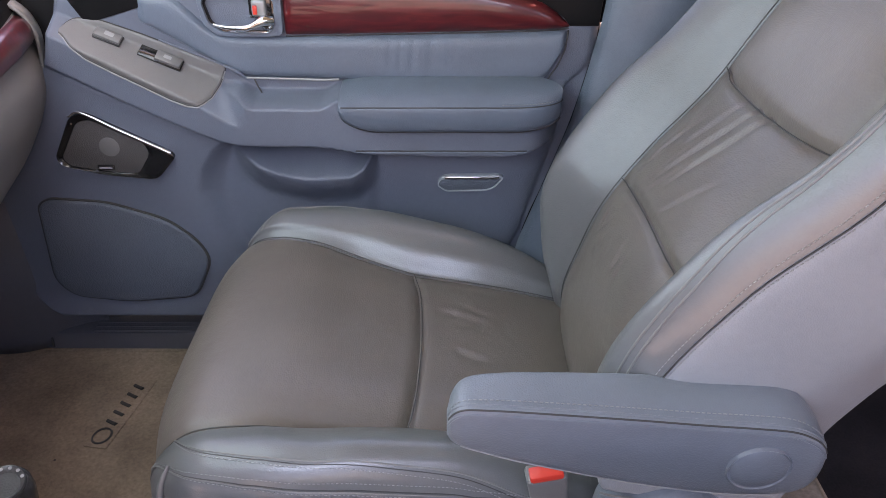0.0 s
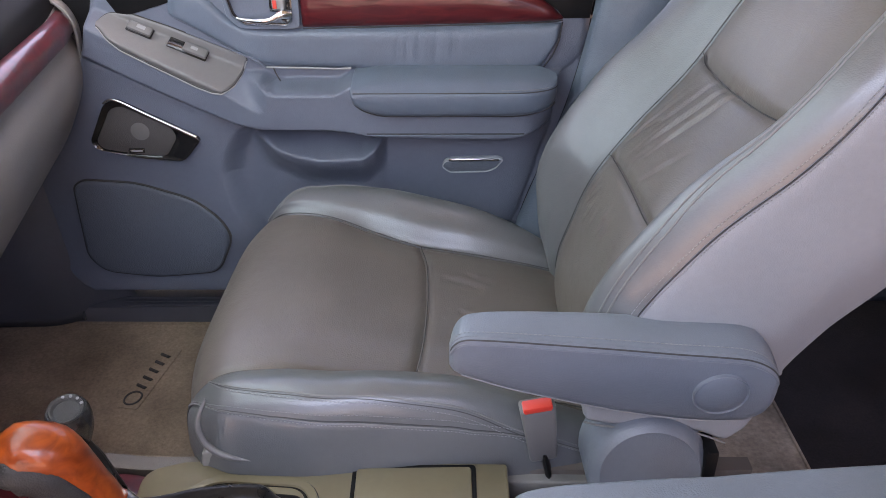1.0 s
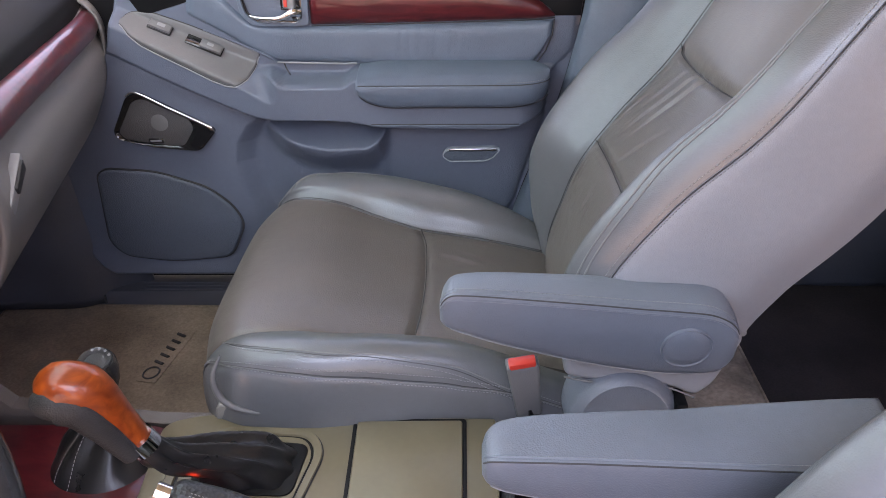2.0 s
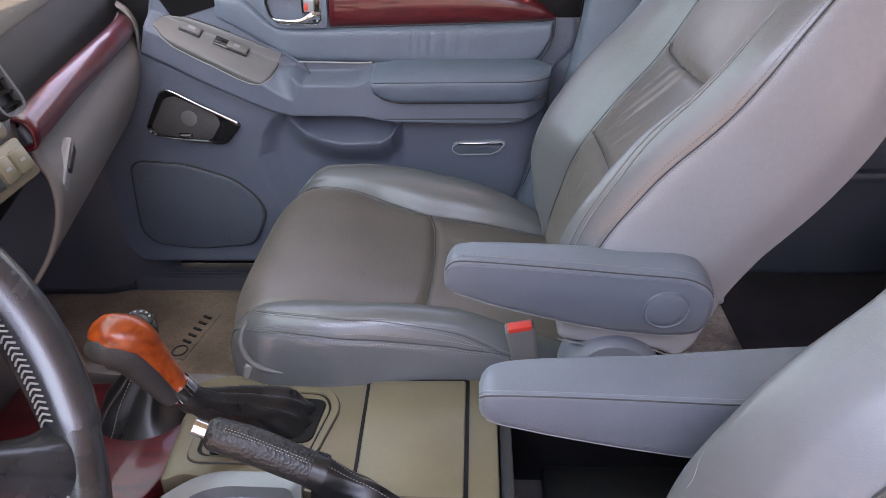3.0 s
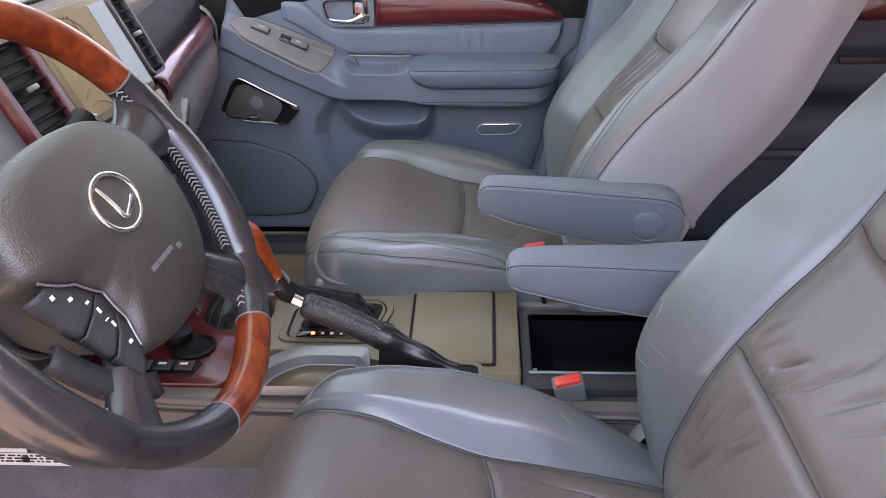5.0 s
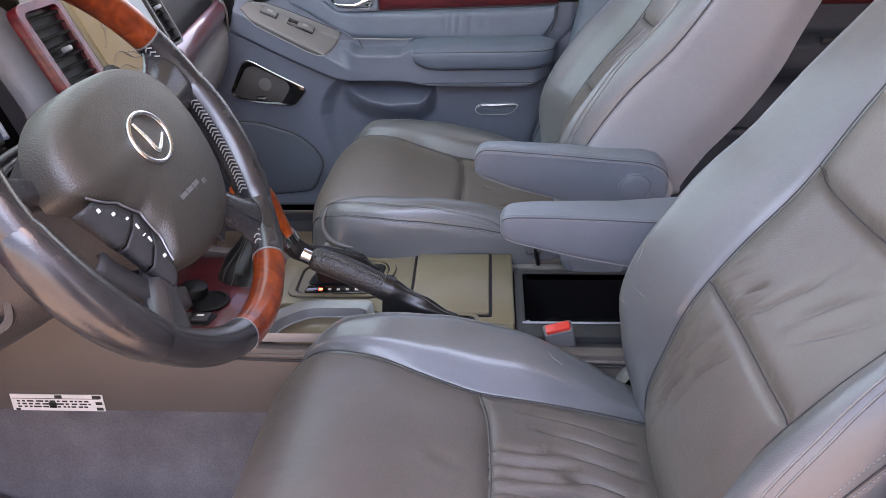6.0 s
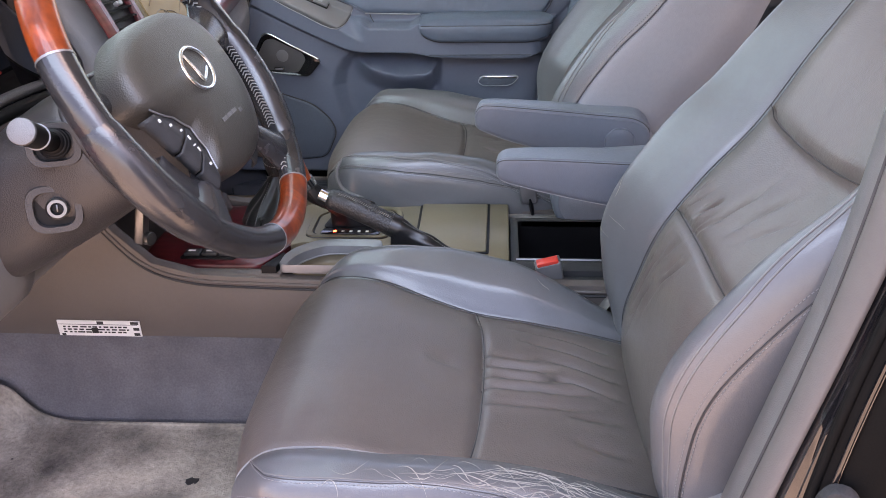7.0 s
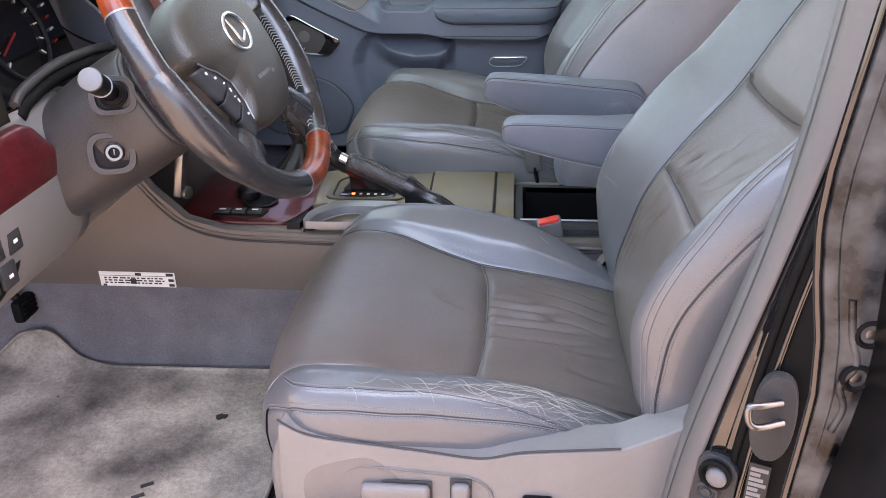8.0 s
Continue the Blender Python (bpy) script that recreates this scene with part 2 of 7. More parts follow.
def tube(name, pts, radius, mat, parent, label="", sides=8, closed=False, flat=1.0):
    """A swept round bar; radius may be a list, flat squeezes it along its second axis."""
    P = np.asarray(pts, float)
    n = len(P)
    R = np.full(n, radius) if np.isscalar(radius) else np.asarray(radius)
    T = (np.roll(P, -1, 0) - np.roll(P, 1, 0)) if closed else np.gradient(P, axis=0)
    T /= np.linalg.norm(T, axis=1)[:, None] + 1e-12
    u = np.cross(T[0], (0, 0, 1.0))
    if np.linalg.norm(u) < 0.05:
        u = np.cross(T[0], (1.0, 0, 0))
    rings = []
    for k in range(n):
        u = u - T[k] * (u @ T[k])
        u /= np.linalg.norm(u)
        v = np.cross(T[k], u)
        a = np.linspace(0, 2 * np.pi, sides, endpoint=False)
        rings.append(P[k] + R[k] * (np.cos(a)[:, None] * u + flat * np.sin(a)[:, None] * v))
    V = np.array(rings).reshape(-1, 3)
    F = []
    for k in range(n if closed else n - 1):
        for j in range(sides):
            k2, j2 = (k + 1) % n, (j + 1) % sides
            F.append((k * sides + j, k * sides + j2, k2 * sides + j2, k2 * sides + j))
    if not closed:
        F.append(tuple(range(sides)))
        F.append(tuple(range((n - 1) * sides, n * sides)))
    me = bpy.data.meshes.new(name)
    me.from_pydata(V.tolist(), [], F)
    bm = bmesh.new()
    bm.from_mesh(me)
    bpy.data.meshes.remove(me)
    return part(name, bm, mat, parent, label, sharp=50)


def rbox(name, lo, hi, mat, parent, label="", bevel=0.004, segs=2, m=None):
    """A box between two corners with rounded edges; m turns it about its middle."""
    lo, hi = Vector(lo), Vector(hi)
    c, s = (lo + hi) / 2, hi - lo
    bm = bmesh.new()
    bmesh.ops.create_cube(bm, size=1.0, matrix=Matrix.Diagonal((s.x, s.y, s.z, 1)))
    if bevel:
        bmesh.ops.bevel(bm, geom=bm.edges[:], offset=min(bevel, min(s) * 0.49), segments=segs, profile=0.5, affect="EDGES")
    bm.transform(Matrix.Translation(c) @ (m if m is not None else Matrix.Identity(4)))
    return part(name, bm, mat, parent, label)


def rounded(pts, r, n=5):
    """A closed outline with its corners rounded off."""
    out = []
    k = len(pts)
    for i in range(k):
        p, a, b = Vector(pts[i]), Vector(pts[i - 1]), Vector(pts[(i + 1) % k])
        d1, d2 = (a - p), (b - p)
        rr = min(r if np.isscalar(r) else r[i], d1.length * 0.48, d2.length * 0.48)
        q1, q2 = p + d1.normalized() * rr, p + d2.normalized() * rr
        for j in range(n + 1):
            t = j / n
            out.append(tuple((1 - t) ** 2 * q1 + 2 * t * (1 - t) * p + t * t * q2))
    return out


def prism(name, outline, frame_m, depth, mat, parent, label="", bevel=0.002, segs=2):
    """An outline in a plane (frame_m: x, y in the plane, z out of it) with depth towards -z and a bevelled front edge."""
    bm = bmesh.new()
    vs = [bm.verts.new((p[0], p[1], 0)) for p in outline]
    f = bm.faces.new(vs)
    bmesh.ops.recalc_face_normals(bm, faces=bm.faces)
    if f.normal.z < 0:
        f.normal_flip()
    ext = bmesh.ops.extrude_face_region(bm, geom=[f])
    down = [g for g in ext["geom"] if isinstance(g, bmesh.types.BMVert)]
    bmesh.ops.translate(bm, verts=vs, vec=(0, 0, 0))
    bmesh.ops.translate(bm, verts=down, vec=(0, 0, -depth))
    if bevel:
        front = [e for e in bm.edges if all(abs(v.co.z) < 1e-7 for v in e.verts)]
        bmesh.ops.bevel(bm, geom=front, offset=bevel, segments=segs, profile=0.5, affect="EDGES")
    bm.transform(frame_m)
    return part(name, bm, mat, parent, label)


def ring_prism(name, outer, inner, frame_m, depth, mat, parent, label="", raise_in=0.0):
    """A flat frame between two outlines with the same number of points."""
    n = len(outer)
    rows = [[(*p, -depth) for p in outer], [(*p, -0.001) for p in outer],
            [(p[0] * 0.93 + q[0] * 0.07, p[1] * 0.93 + q[1] * 0.07, 0.0) for p, q in zip(outer, inner)],
            [(p[0] * 0.07 + q[0] * 0.93, p[1] * 0.07 + q[1] * 0.93, raise_in) for p, q in zip(outer, inner)],
            [(*q, raise_in - 0.001) for q in inner], [(*q, -depth) for q in inner]]
    G = np.array(rows, float)
    M = np.array(frame_m)
    G = G @ M[:3, :3].T + M[:3, 3]
    return surface(name, G, mat, parent, label, close=True, sharp=40)


def axes(origin, x_dir, y_dir):
    x = Vector(x_dir).normalized()
    z = x.cross(Vector(y_dir)).normalized()
    y = z.cross(x)
    return Matrix((( x.x, y.x, z.x, origin[0]), (x.y, y.y, z.y, origin[1]), (x.z, y.z, z.z, origin[2]), (0, 0, 0, 1)))


def disc(name, center, normal, radius, depth, mat, parent, label="", bevel=0.0015, sides=28):
    n = Vector(normal).normalized()
    side = n.cross(Vector((0, 0, 1)) if abs(n.z) < 0.9 else Vector((1, 0, 0))).normalized()
    M = axes(center, side, n.cross(side))
    pts = [(radius * math.cos(2 * math.pi * k / sides), radius * math.sin(2 * math.pi * k / sides)) for k in range(sides)]
    return prism(name, pts, M, depth, mat, parent, label, bevel)


def lathe(name, profile, center, axis, mat, parent, label="", sides=28):
    """A turned body: profile of (radius, height along axis)."""
    n = Vector(axis).normalized()
    side = n.cross(Vector((0, 0, 1)) if abs(n.z) < 0.9 else Vector((1, 0, 0))).normalized()
    other = n.cross(side)
    rows = []
    for r, h in profile:
        rows.append([tuple(Vector(center) + n * h + (side * math.cos(a) + other * math.sin(a)) * max(r, 1e-5))
                     for a in np.linspace(0, 2 * math.pi, sides, endpoint=False)])
    return surface(name, rows, mat, parent, label, close=True, sharp=40)


def smooth01(a, b, x):
    t = np.clip((np.asarray(x, float) - a) / (b - a), 0, 1)
    return t * t * (3 - 2 * t)


def stitches(name, pts, mat, parent, pitch=0.0042, length=0.0026, radius=0.00044, label=""):
    """A run of short thread bars along a line, joined into one part."""
    P = np.asarray(pts, float)
    seg = np.linalg.norm(np.diff(P, axis=0), axis=1)
    s = np.concatenate([[0], np.cumsum(seg)])
    V, F = [], []
    for a in np.arange(0, s[-1] - length, pitch):
        p = np.array([np.interp(a, s, P[:, k]) for k in range(3)])
        q = np.array([np.interp(a + length, s, P[:, k]) for k in range(3)])
        t = (q - p) / (np.linalg.norm(q - p) + 1e-9)
        u = np.cross(t, (0.3, 0.2, 0.93))
        u /= np.linalg.norm(u)
        w = np.cross(t, u)
        b = len(V)
        for c in (p, q):
            for d in (u, w, -u, -w):
                V.append(tuple(c + d * radius))
        F += [(b, b + 1, b + 5, b + 4), (b + 1, b + 2, b + 6, b + 5), (b + 2, b + 3, b + 7, b + 6), (b + 3, b, b + 4, b + 7), (b, b + 3, b + 2, b + 1), (b + 4, b + 5, b + 6, b + 7)]
    me = bpy.data.meshes.new(name)
    me.from_pydata(V, [], F)
    return finish(name, me, mat, parent, label)


def ease(x, xs, ys):
    """Smooth curve through values given at a few places."""
    g = np.linspace(xs[0], xs[-1], 241)
    v = np.interp(g, xs, ys)
    k = np.hanning(25)
    v2 = np.convolve(np.pad(v, 12, mode="edge"), k / k.sum(), mode="valid")
    return np.interp(x, g, v2)



# ---- setting: ground, floor, roof, pillars and windows ----
def structure(name, lo, hi, mat, label, bevel=0.0):
    ob = rbox(name, lo, hi, mat, None, label, bevel)
    return tagged(ob, label, name.split("_")[0], kind="structure")


G = 120.0
ground = surface("ground", [[(x, y, -0.62) for y in np.linspace(-G, G, 9)] for x in np.linspace(-G, G, 9)], CONCRETE, None)
tagged(ground, "sunlit tan concrete lot", "ground", kind="structure")

# floor pan and carpet: level under the seats, rising towards the toe boards
fx = np.linspace(-1.15, 1.35, 80)
fy = np.linspace(-0.70, 0.78, 60)
X, Y = np.meshgrid(fx, fy, indexing="ij")
Z = -0.012 + 0.035 * smooth01(0.2, 0.3, Y) + 0.45 * smooth01(-0.93, -1.17, X) ** 1.3 + 0.06 * smooth01(0.25, 0.36, X)
Z += 0.004 * np.sin(17 * X + 9 * Y) * np.sin(13 * Y)
floor = surface("floor", np.stack([X, Y, Z], -1), SHADED_CARPET, None)
tagged(floor, "grey car floor carpet, footwell shade in its colour", "floor", kind="structure")
under = structure("floor_pan", (-1.2, -0.74, -0.30), (2.0, 0.84, -0.16), BLACK, "dark steel floor pan below the carpet")

structure("ceiling", (-0.25, -0.58, 1.16), (2.1, 0.72, 1.20), HEADLINER, "ivory cloth headliner")
roof = structure("roof", (-0.28, -0.61, 1.205), (2.15, 0.82, 1.23), BODY_PAINT, "black painted car roof")
# unseen rail, added to stop sun slipping in above the side windows
structure("trim_rail", (-0.28, 0.722, 1.10), (2.1, 0.80, 1.20), HEADLINER, "unseen grey rail added over the passenger windows to block sun", 0.01)
structure("wall_rear", (2.0, -0.74, -0.28), (2.06, 0.84, 1.2), HEADLINER, "grey tailgate trim")
structure("wall_front", (-1.24, -0.78, -0.3), (-1.18, 0.86, 0.655), BLACK, "dark bulkhead ahead of the pedals")
for nm, a, b in (("a_pillar", (-0.98, 0.79, 0.62), (-0.28, 0.70, 1.18)), ("a_pillar", (-0.98, -0.72, 0.62), (-0.28, -0.66, 1.18))):
    p = tube(nm, spline([a, tuple((np.array(a) + b) / 2 + np.array([-0.02, 0.0, 0.03])), b], 12), 0.04, HEADLINER, None, sides=10)
    tagged(p, "grey windscreen pillar trim", "pillar", kind="structure")
ws = surface("windscreen", [[(-1.02 + 0.75 * t, y, 0.66 + 0.54 * t) for y in np.linspace(-0.68, 0.74, 6)] for t in np.linspace(0, 1, 6)], GLASS, None, thick=0.004)
ws.visible_shadow = False
tagged(ws, "clear windscreen glass", "window", kind="structure")

# ---- passenger door ----
door = thing("passenger_door", (-0.25, 0.80, 0.0), "blue-grey car door trim with wood strip and armrest", "car door")
def Y_door(x, z):
    """Depth of the moulded trim: ledge with sloped switch end, lower skin, pull pocket, rear chamfer."""
    front = ease(x, [-0.70, -0.48, -0.34, -0.28, 0.25], [0.748, 0.732, 0.722, 0.709, 0.707])
    slope = np.clip(0.773 + 1.44 * (z - 0.5685 + 0.437 * (x + 0.428)), front, 0.772)
    dip = 0.012 * smooth01(-0.295, -0.265, x) * smooth01(-0.145, -0.175, x)
    ledge = front + (0.772 - front) * smooth01(0.508, 0.518, z + dip)
    k = smooth01(-0.328, -0.275, x)
    upper = slope * (1 - k) + ledge * k
    zb = ease(x, [-0.70, -0.55, -0.44, -0.325, -0.295, -0.16, -0.12, 0.107, 0.16, 0.25], [0.62, 0.545, 0.49, 0.440, 0.437, 0.436, 0.425, 0.421, 0.443, 0.46])
    xs = np.interp(z, [0.22, 0.293, 0.352, 0.389, 0.42, 0.44], [-0.325, -0.355, -0.366, -0.357, -0.336, -0.31])
    lower = 0.744 + 0.024 * smooth01(-0.012, 0.030, x - xs) - 0.010 * smooth01(0.18, 0.12, z)
    # pocket: dark under the ledge, its bowl rising to a rounded lip
    g = smooth01(-0.325, -0.27, x) * smooth01(-0.096, -0.118, x)
    lip = ease(x, [-0.33, -0.28, -0.248, -0.204, -0.135, -0.10], [0.425, 0.405, 0.390, 0.380, 0.384, 0.412])
    bowl = 0.785 - 0.058 * np.clip((zb - z) / (zb - lip), 0, 1) ** 1.6
    belly = 0.727 + 0.036 * smooth01(-0.004, 0.060, lip - z)
    lower = lower * (1 - g) + np.where(z > lip, bowl, belly) * g
    y = lower + (upper - lower) * smooth01(zb - 0.005, zb + 0.004, z)
    y = y + 0.004 * np.exp(-((z - zb + 0.002) / 0.003) ** 2) * smooth01(-0.62, -0.5, x)
    xe = np.interp(z, [0.1, 0.2, 0.268, 0.389, 0.43, 0.505, 0.525, 0.564, 0.7], [-0.03, 0.03, 0.066, 0.100, 0.112, 0.114, 0.140, 0.172, 0.19])
    q = np.clip((x - xe) / 0.056, 0, 1)
    y = y + (np.maximum(0.780, y) - y) * (1 - np.sqrt(1 - q ** 2.2)) + 0.018 * smooth01(0.205, 0.24, x)
    x0 = DOOR_FRONT(z)
    y = y + (0.800 - y) * (1 - smooth01(0.0, 0.022, x - x0)) ** 2
    return y + (0.800 - y) * (1 - smooth01(0.114, 0.134, z)) ** 2


def DOOR_FRONT(z):
    return np.interp(z, [0.11, 0.113, 0.119, 0.128, 0.141, 0.158, 0.185, 0.261, 0.332, 0.48, 0.56, 0.7], [-0.55, -0.585, -0.618, -0.643, -0.664, -0.680, -0.693, -0.706, -0.695, -0.615, -0.57, -0.53])


rows = []
for z in np.linspace(0.11, 0.668, 230):
    x0, x1 = float(DOOR_FRONT(z)), float(np.interp(z, [0.10, 0.236, 0.464, 0.534, 0.7], [0.100, 0.122, 0.195, 0.214, 0.232]))
    xr = x0 + (x1 - x0) * np.linspace(0, 1, 300)
    rows.append(np.stack([xr, Y_door(xr, np.full(300, z)), np.full(300, z)], -1))
surface("door_panel", np.array(rows), DOOR_VINYL, door, "moulded blue-grey vinyl panel")
# dark tube laid where the door edge only has a shaded gap
tube("edge_shadow_gap", [(float(DOOR_FRONT(z)) - 0.003, 0.792, z - 0.002) for z in np.concatenate([np.linspace(0.109, 0.2, 24), np.linspace(0.22, 0.5, 16)])], 0.006, RUBBER, door, "dark tube drawn as the shadow gap round the door edge", sides=8)
rbox("door_core", (-0.69, 0.806, 0.08), (0.23, 0.84, 0.68), BLACK, door, "dark door shell", bevel=0.01)
gr = [(-0.621, 0.331), (-0.603, 0.342), (-0.516, 0.336), (-0.428, 0.306), (-0.387, 0.269), (-0.371, 0.233), (-0.402, 0.166), (-0.511, 0.156), (-0.6, 0.167), (-0.626, 0.196)]
gr = rounded(gr, 0.022, 5)
gc = np.mean(np.array(gr), 0)
prism("speaker_gap", [tuple(gc + (np.array(q) - gc) * 1.022) for q in gr], axes((0, 0.7395, 0), (1, 0, 0), (0, 0, 1)), 0.006, SEAM, door, "dark joint round the lower speaker", bevel=0)
prism("lower_speaker_panel", gr, axes((0, 0.7350, 0), (1, 0, 0), (0, 0, 1)), 0.008, DOOR_MESH, door, "finely perforated speaker panel", bevel=0.005, segs=4)

def on_door(y):
    return axes((0, y, 0), (1, 0, 0), (0, 0, 1))


ins_x = np.concatenate([np.linspace(-0.43, -0.33, 30), np.linspace(-0.328, 0.176, 150)])
ins_lo = ease(ins_x, [-0.43, -0.40, -0.33, -0.29, -0.16, -0.12, 0.12, 0.145, 0.160, 0.170, 0.176], [0.606, 0.590, 0.548, 0.524, 0.520, 0.516, 0.511, 0.515, 0.535, 0.556, 0.590])
ins_hi = ease(ins_x, [-0.43, -0.37, -0.345, -0.318, -0.225, 0.0, 0.176], [0.640, 0.640, 0.610, 0.586, 0.584, 0.586, 0.592])
ins = []
for f in np.linspace(0, 1, 26):
    zz = ins_lo + (ins_hi - ins_lo) * f
    puff = 0.010 * (1 - abs(2 * f - 1) ** 6) * smooth01(0.176, 0.168, ins_x) * smooth01(-0.43, -0.41, ins_x)
    g = sum(0.0007 * np.exp(-((ins_x - xc - 0.006 * (f - 0.5)) / 0.0042) ** 2) * smooth01(0.02, 0.5, f) for xc in (-0.076, -0.062, -0.044, -0.018, 0.008, 0.016))
    ins.append(np.stack([ins_x, 0.7735 - puff + g * 1.6, zz], -1))
surface("upper_insert", np.array(ins), DOOR_SOFT, door, "soft blue-grey padded strip with faint gathers")
tube("insert_joint", [(x, 0.7685, z) for x, z in ((0.176, 0.592), (0.1735, 0.565), (0.1635, 0.540), (0.147, 0.5155))], 0.0012, SEAM, door, "dark joint at the end of the padded strip", sides=6)
tube("insert_edge", [(-0.283, 0.7655, 0.5245), (-0.17, 0.7655, 0.5215), (-0.150, 0.7655, 0.5225)], 0.0015, TRIM_LIGHT, door, "pale edge line", sides=6)
wx = -0.2215 + 0.3985 * (1 - (1 - np.linspace(0, 1, 90)) ** 1.6)
w_lo = ease(wx, [-0.2215, 0.0, 0.12, 0.160, 0.177], [0.5845, 0.5885, 0.5915, 0.5930, 0.5960])
w_hi = ease(wx, [-0.2215, -0.05, 0.04, 0.10, 0.1354, 0.155, 0.1665, 0.1735, 0.177], [0.660, 0.661, 0.655, 0.643, 0.631, 0.620, 0.610, 0.602, 0.597])
wr = [np.stack([wx, 0.7740 - 0.0165 * math.sqrt(max(0.0, 1 - (2 * f - 1) ** 2)) * smooth01(0.180, 0.150, wx) ** 0.5 * smooth01(-0.223, -0.216, wx) ** 0.5, w_lo + (w_hi - w_lo) * f], -1) for f in 0.5 - 0.5 * np.cos(np.linspace(0, math.pi, 30))]
surface("wood_trim", np.array(wr), WOOD_RED, door, "polished convex red burl wood strip")
tube("wood_joint", np.stack([wx, np.full(90, 0.7710), w_lo - 0.0012], -1), 0.0012, SEAM, door, "dark joint under the wood", sides=5)
prism("upper_trim", [(-0.50, 0.60), (-0.345, 0.645), (-0.22, 0.661), (-0.05, 0.661), (0.05, 0.652), (0.10, 0.642), (0.140, 0.628), (0.168, 0.609), (0.178, 0.597), (0.219, 0.597), (0.226, 0.70), (-0.56, 0.70)], on_door(0.7700), 0.034, BLACK, door, "black upper door trim", bevel=0.002)
# inner handle
bez_o = rounded([(-0.339, 0.634), (-0.334, 0.602), (-0.317, 0.587), (-0.300, 0.5845), (-0.240, 0.5845), (-0.2235, 0.587), (-0.2225, 0.634), (-0.2225, 0.652), (-0.335, 0.652)], 0.006)
bez_i = rounded([(-0.333, 0.632), (-0.326, 0.604), (-0.311, 0.592), (-0.300, 0.5905), (-0.244, 0.5895), (-0.235, 0.597), (-0.2335, 0.632), (-0.240, 0.640), (-0.325, 0.640)], 0.006)
cup_i = [tuple(np.array([-0.284, 0.616]) + (np.array(q) - np.array([-0.284, 0.616])) * np.array([0.93, 0.90])) for q in bez_i]
handle = ring_prism("handle_bezel", bez_o, bez_i, on_door(0.7620), 0.014, DOOR_SOFT, door, "blue-grey handle surround")
ring_prism("handle_gap", bez_i, cup_i, on_door(0.7665), 0.004, BLACK_GLOSS, handle, "black rim round the handle recess")
prism("handle_cup", bez_i, on_door(0.7710), 0.004, DOOR_VINYL, handle, "blue-grey handle recess", bevel=0)
tube("door_handle", spline([(-0.3185, 0.762, 0.6015), (-0.305, 0.756, 0.6000), (-0.285, 0.752, 0.5990), (-0.268, 0.752, 0.6005), (-0.255, 0.753, 0.6060), (-0.2465, 0.756, 0.6085), (-0.238, 0.762, 0.6065)], 30), [0.0026 + 0.0018 * smooth01(0, 14, k) + 0.0030 * smooth01(15, 25, k) for k in range(30)], CHROME, handle, "chrome pull handle", sides=12)
lathe("handle_root", [(0.0090, -0.006), (0.0090, 0.001), (0.0065, 0.003), (0.003, 0.004), (0.0, 0.0042)], (-0.2445, 0.767, 0.6010), (0, -1, 0), CHROME, handle, "chrome root of the handle", sides=24)
tube("handle_chrome_edge", [(-0.308, 0.7615, 0.5935), (-0.300, 0.7612, 0.5920), (-0.245, 0.7612, 0.5910), (-0.238, 0.7615, 0.5965)], 0.0010, CHROME, handle, "thin chrome edge of the recess", sides=6)
rbox("knob_gap", (-0.2685, 0.7645, 0.610), (-0.2370, 0.771, 0.650), BLACK_GLOSS, handle, "black slot of the lock knob", bevel=0.002)
rbox("lock_knob", (-0.264, 0.7585, 0.6125), (-0.243, 0.770, 0.6360), SILVER, handle, "pale silver lock knob", bevel=0.004, segs=3)
rbox("lock_mark", (-0.2615, 0.7575, 0.616), (-0.2555, 0.7595, 0.6285), RED, handle, "red unlocked mark", bevel=0.0008)
# arm pad
pad_rows = []
for s in np.concatenate([[0.0, 0.004, 0.012], np.linspace(0.025, 0.70, 30), 0.70 + 0.30 * np.sin(np.linspace(0.05, 1, 34) * math.pi / 2)]):
    x = -0.145 + 0.313 * s
    q = math.sqrt(max(0.0, 1 - max(0.0, (s - 0.76) / 0.24) ** 2.2))
    yf, yb = 0.722 - 0.0335 * q, 0.722 + 0.052 * q
    zt = 0.5275 - 0.006 * (1 - smooth01(0, 0.14, s)) - 0.006 * (1 - q)
    zs = 0.5065 + 0.002 * (1 - q)
    zb = 0.4665 + 0.030 * (1 - math.sqrt(max(0.0, 1 - max(0.0, 1 - s / 0.20) ** 2))) + 0.022 * (1 - q)
    h = zs - zb
    sec = spline([(yb, zt), (yb - (yb - yf) * 0.4, zt - 0.002), (yb - (yb - yf) * 0.75, zt - 0.008), (yf + 0.006 * q, zs + 0.0035), (yf + 0.0012, zs), (yf - 0.0006, zs - 0.005), (yf, zs - h * 0.45), (yf + 0.004, zb + h * 0.18), (yf + 0.010, zb + 0.002), (yf + 0.020 * q, zb), (yb, zb)], 41)
    if s < 0.01:
        c = sec.mean(0)
        sec = c + (sec - c) * (0.90 if s == 0.0 else 0.975)
    pad_rows.append(np.stack([np.full(41, x), sec[:, 0], sec[:, 1]], -1))
pad_rows.insert(0, np.tile(pad_rows[0].mean(0), (41, 1)))
pad_rows.append(np.tile(pad_rows[-1].mean(0), (41, 1)))
pad = surface("arm_pad", np.array(pad_rows), DOOR_SOFT, door, "stitched blue-grey arm pad")
PR = np.array(pad_rows)
for off in (0.0040, -0.0035):
    stitches("stitching", PR[34:-10, 16] + np.array([0, -0.0008 + 0.08 * off, off]), THREAD, pad, label="pale thread")
tube("welt", PR[3:-2, 16] + np.array([0, -0.0003, 0]), 0.0010, SEAM, pad, "dark seam", sides=5)
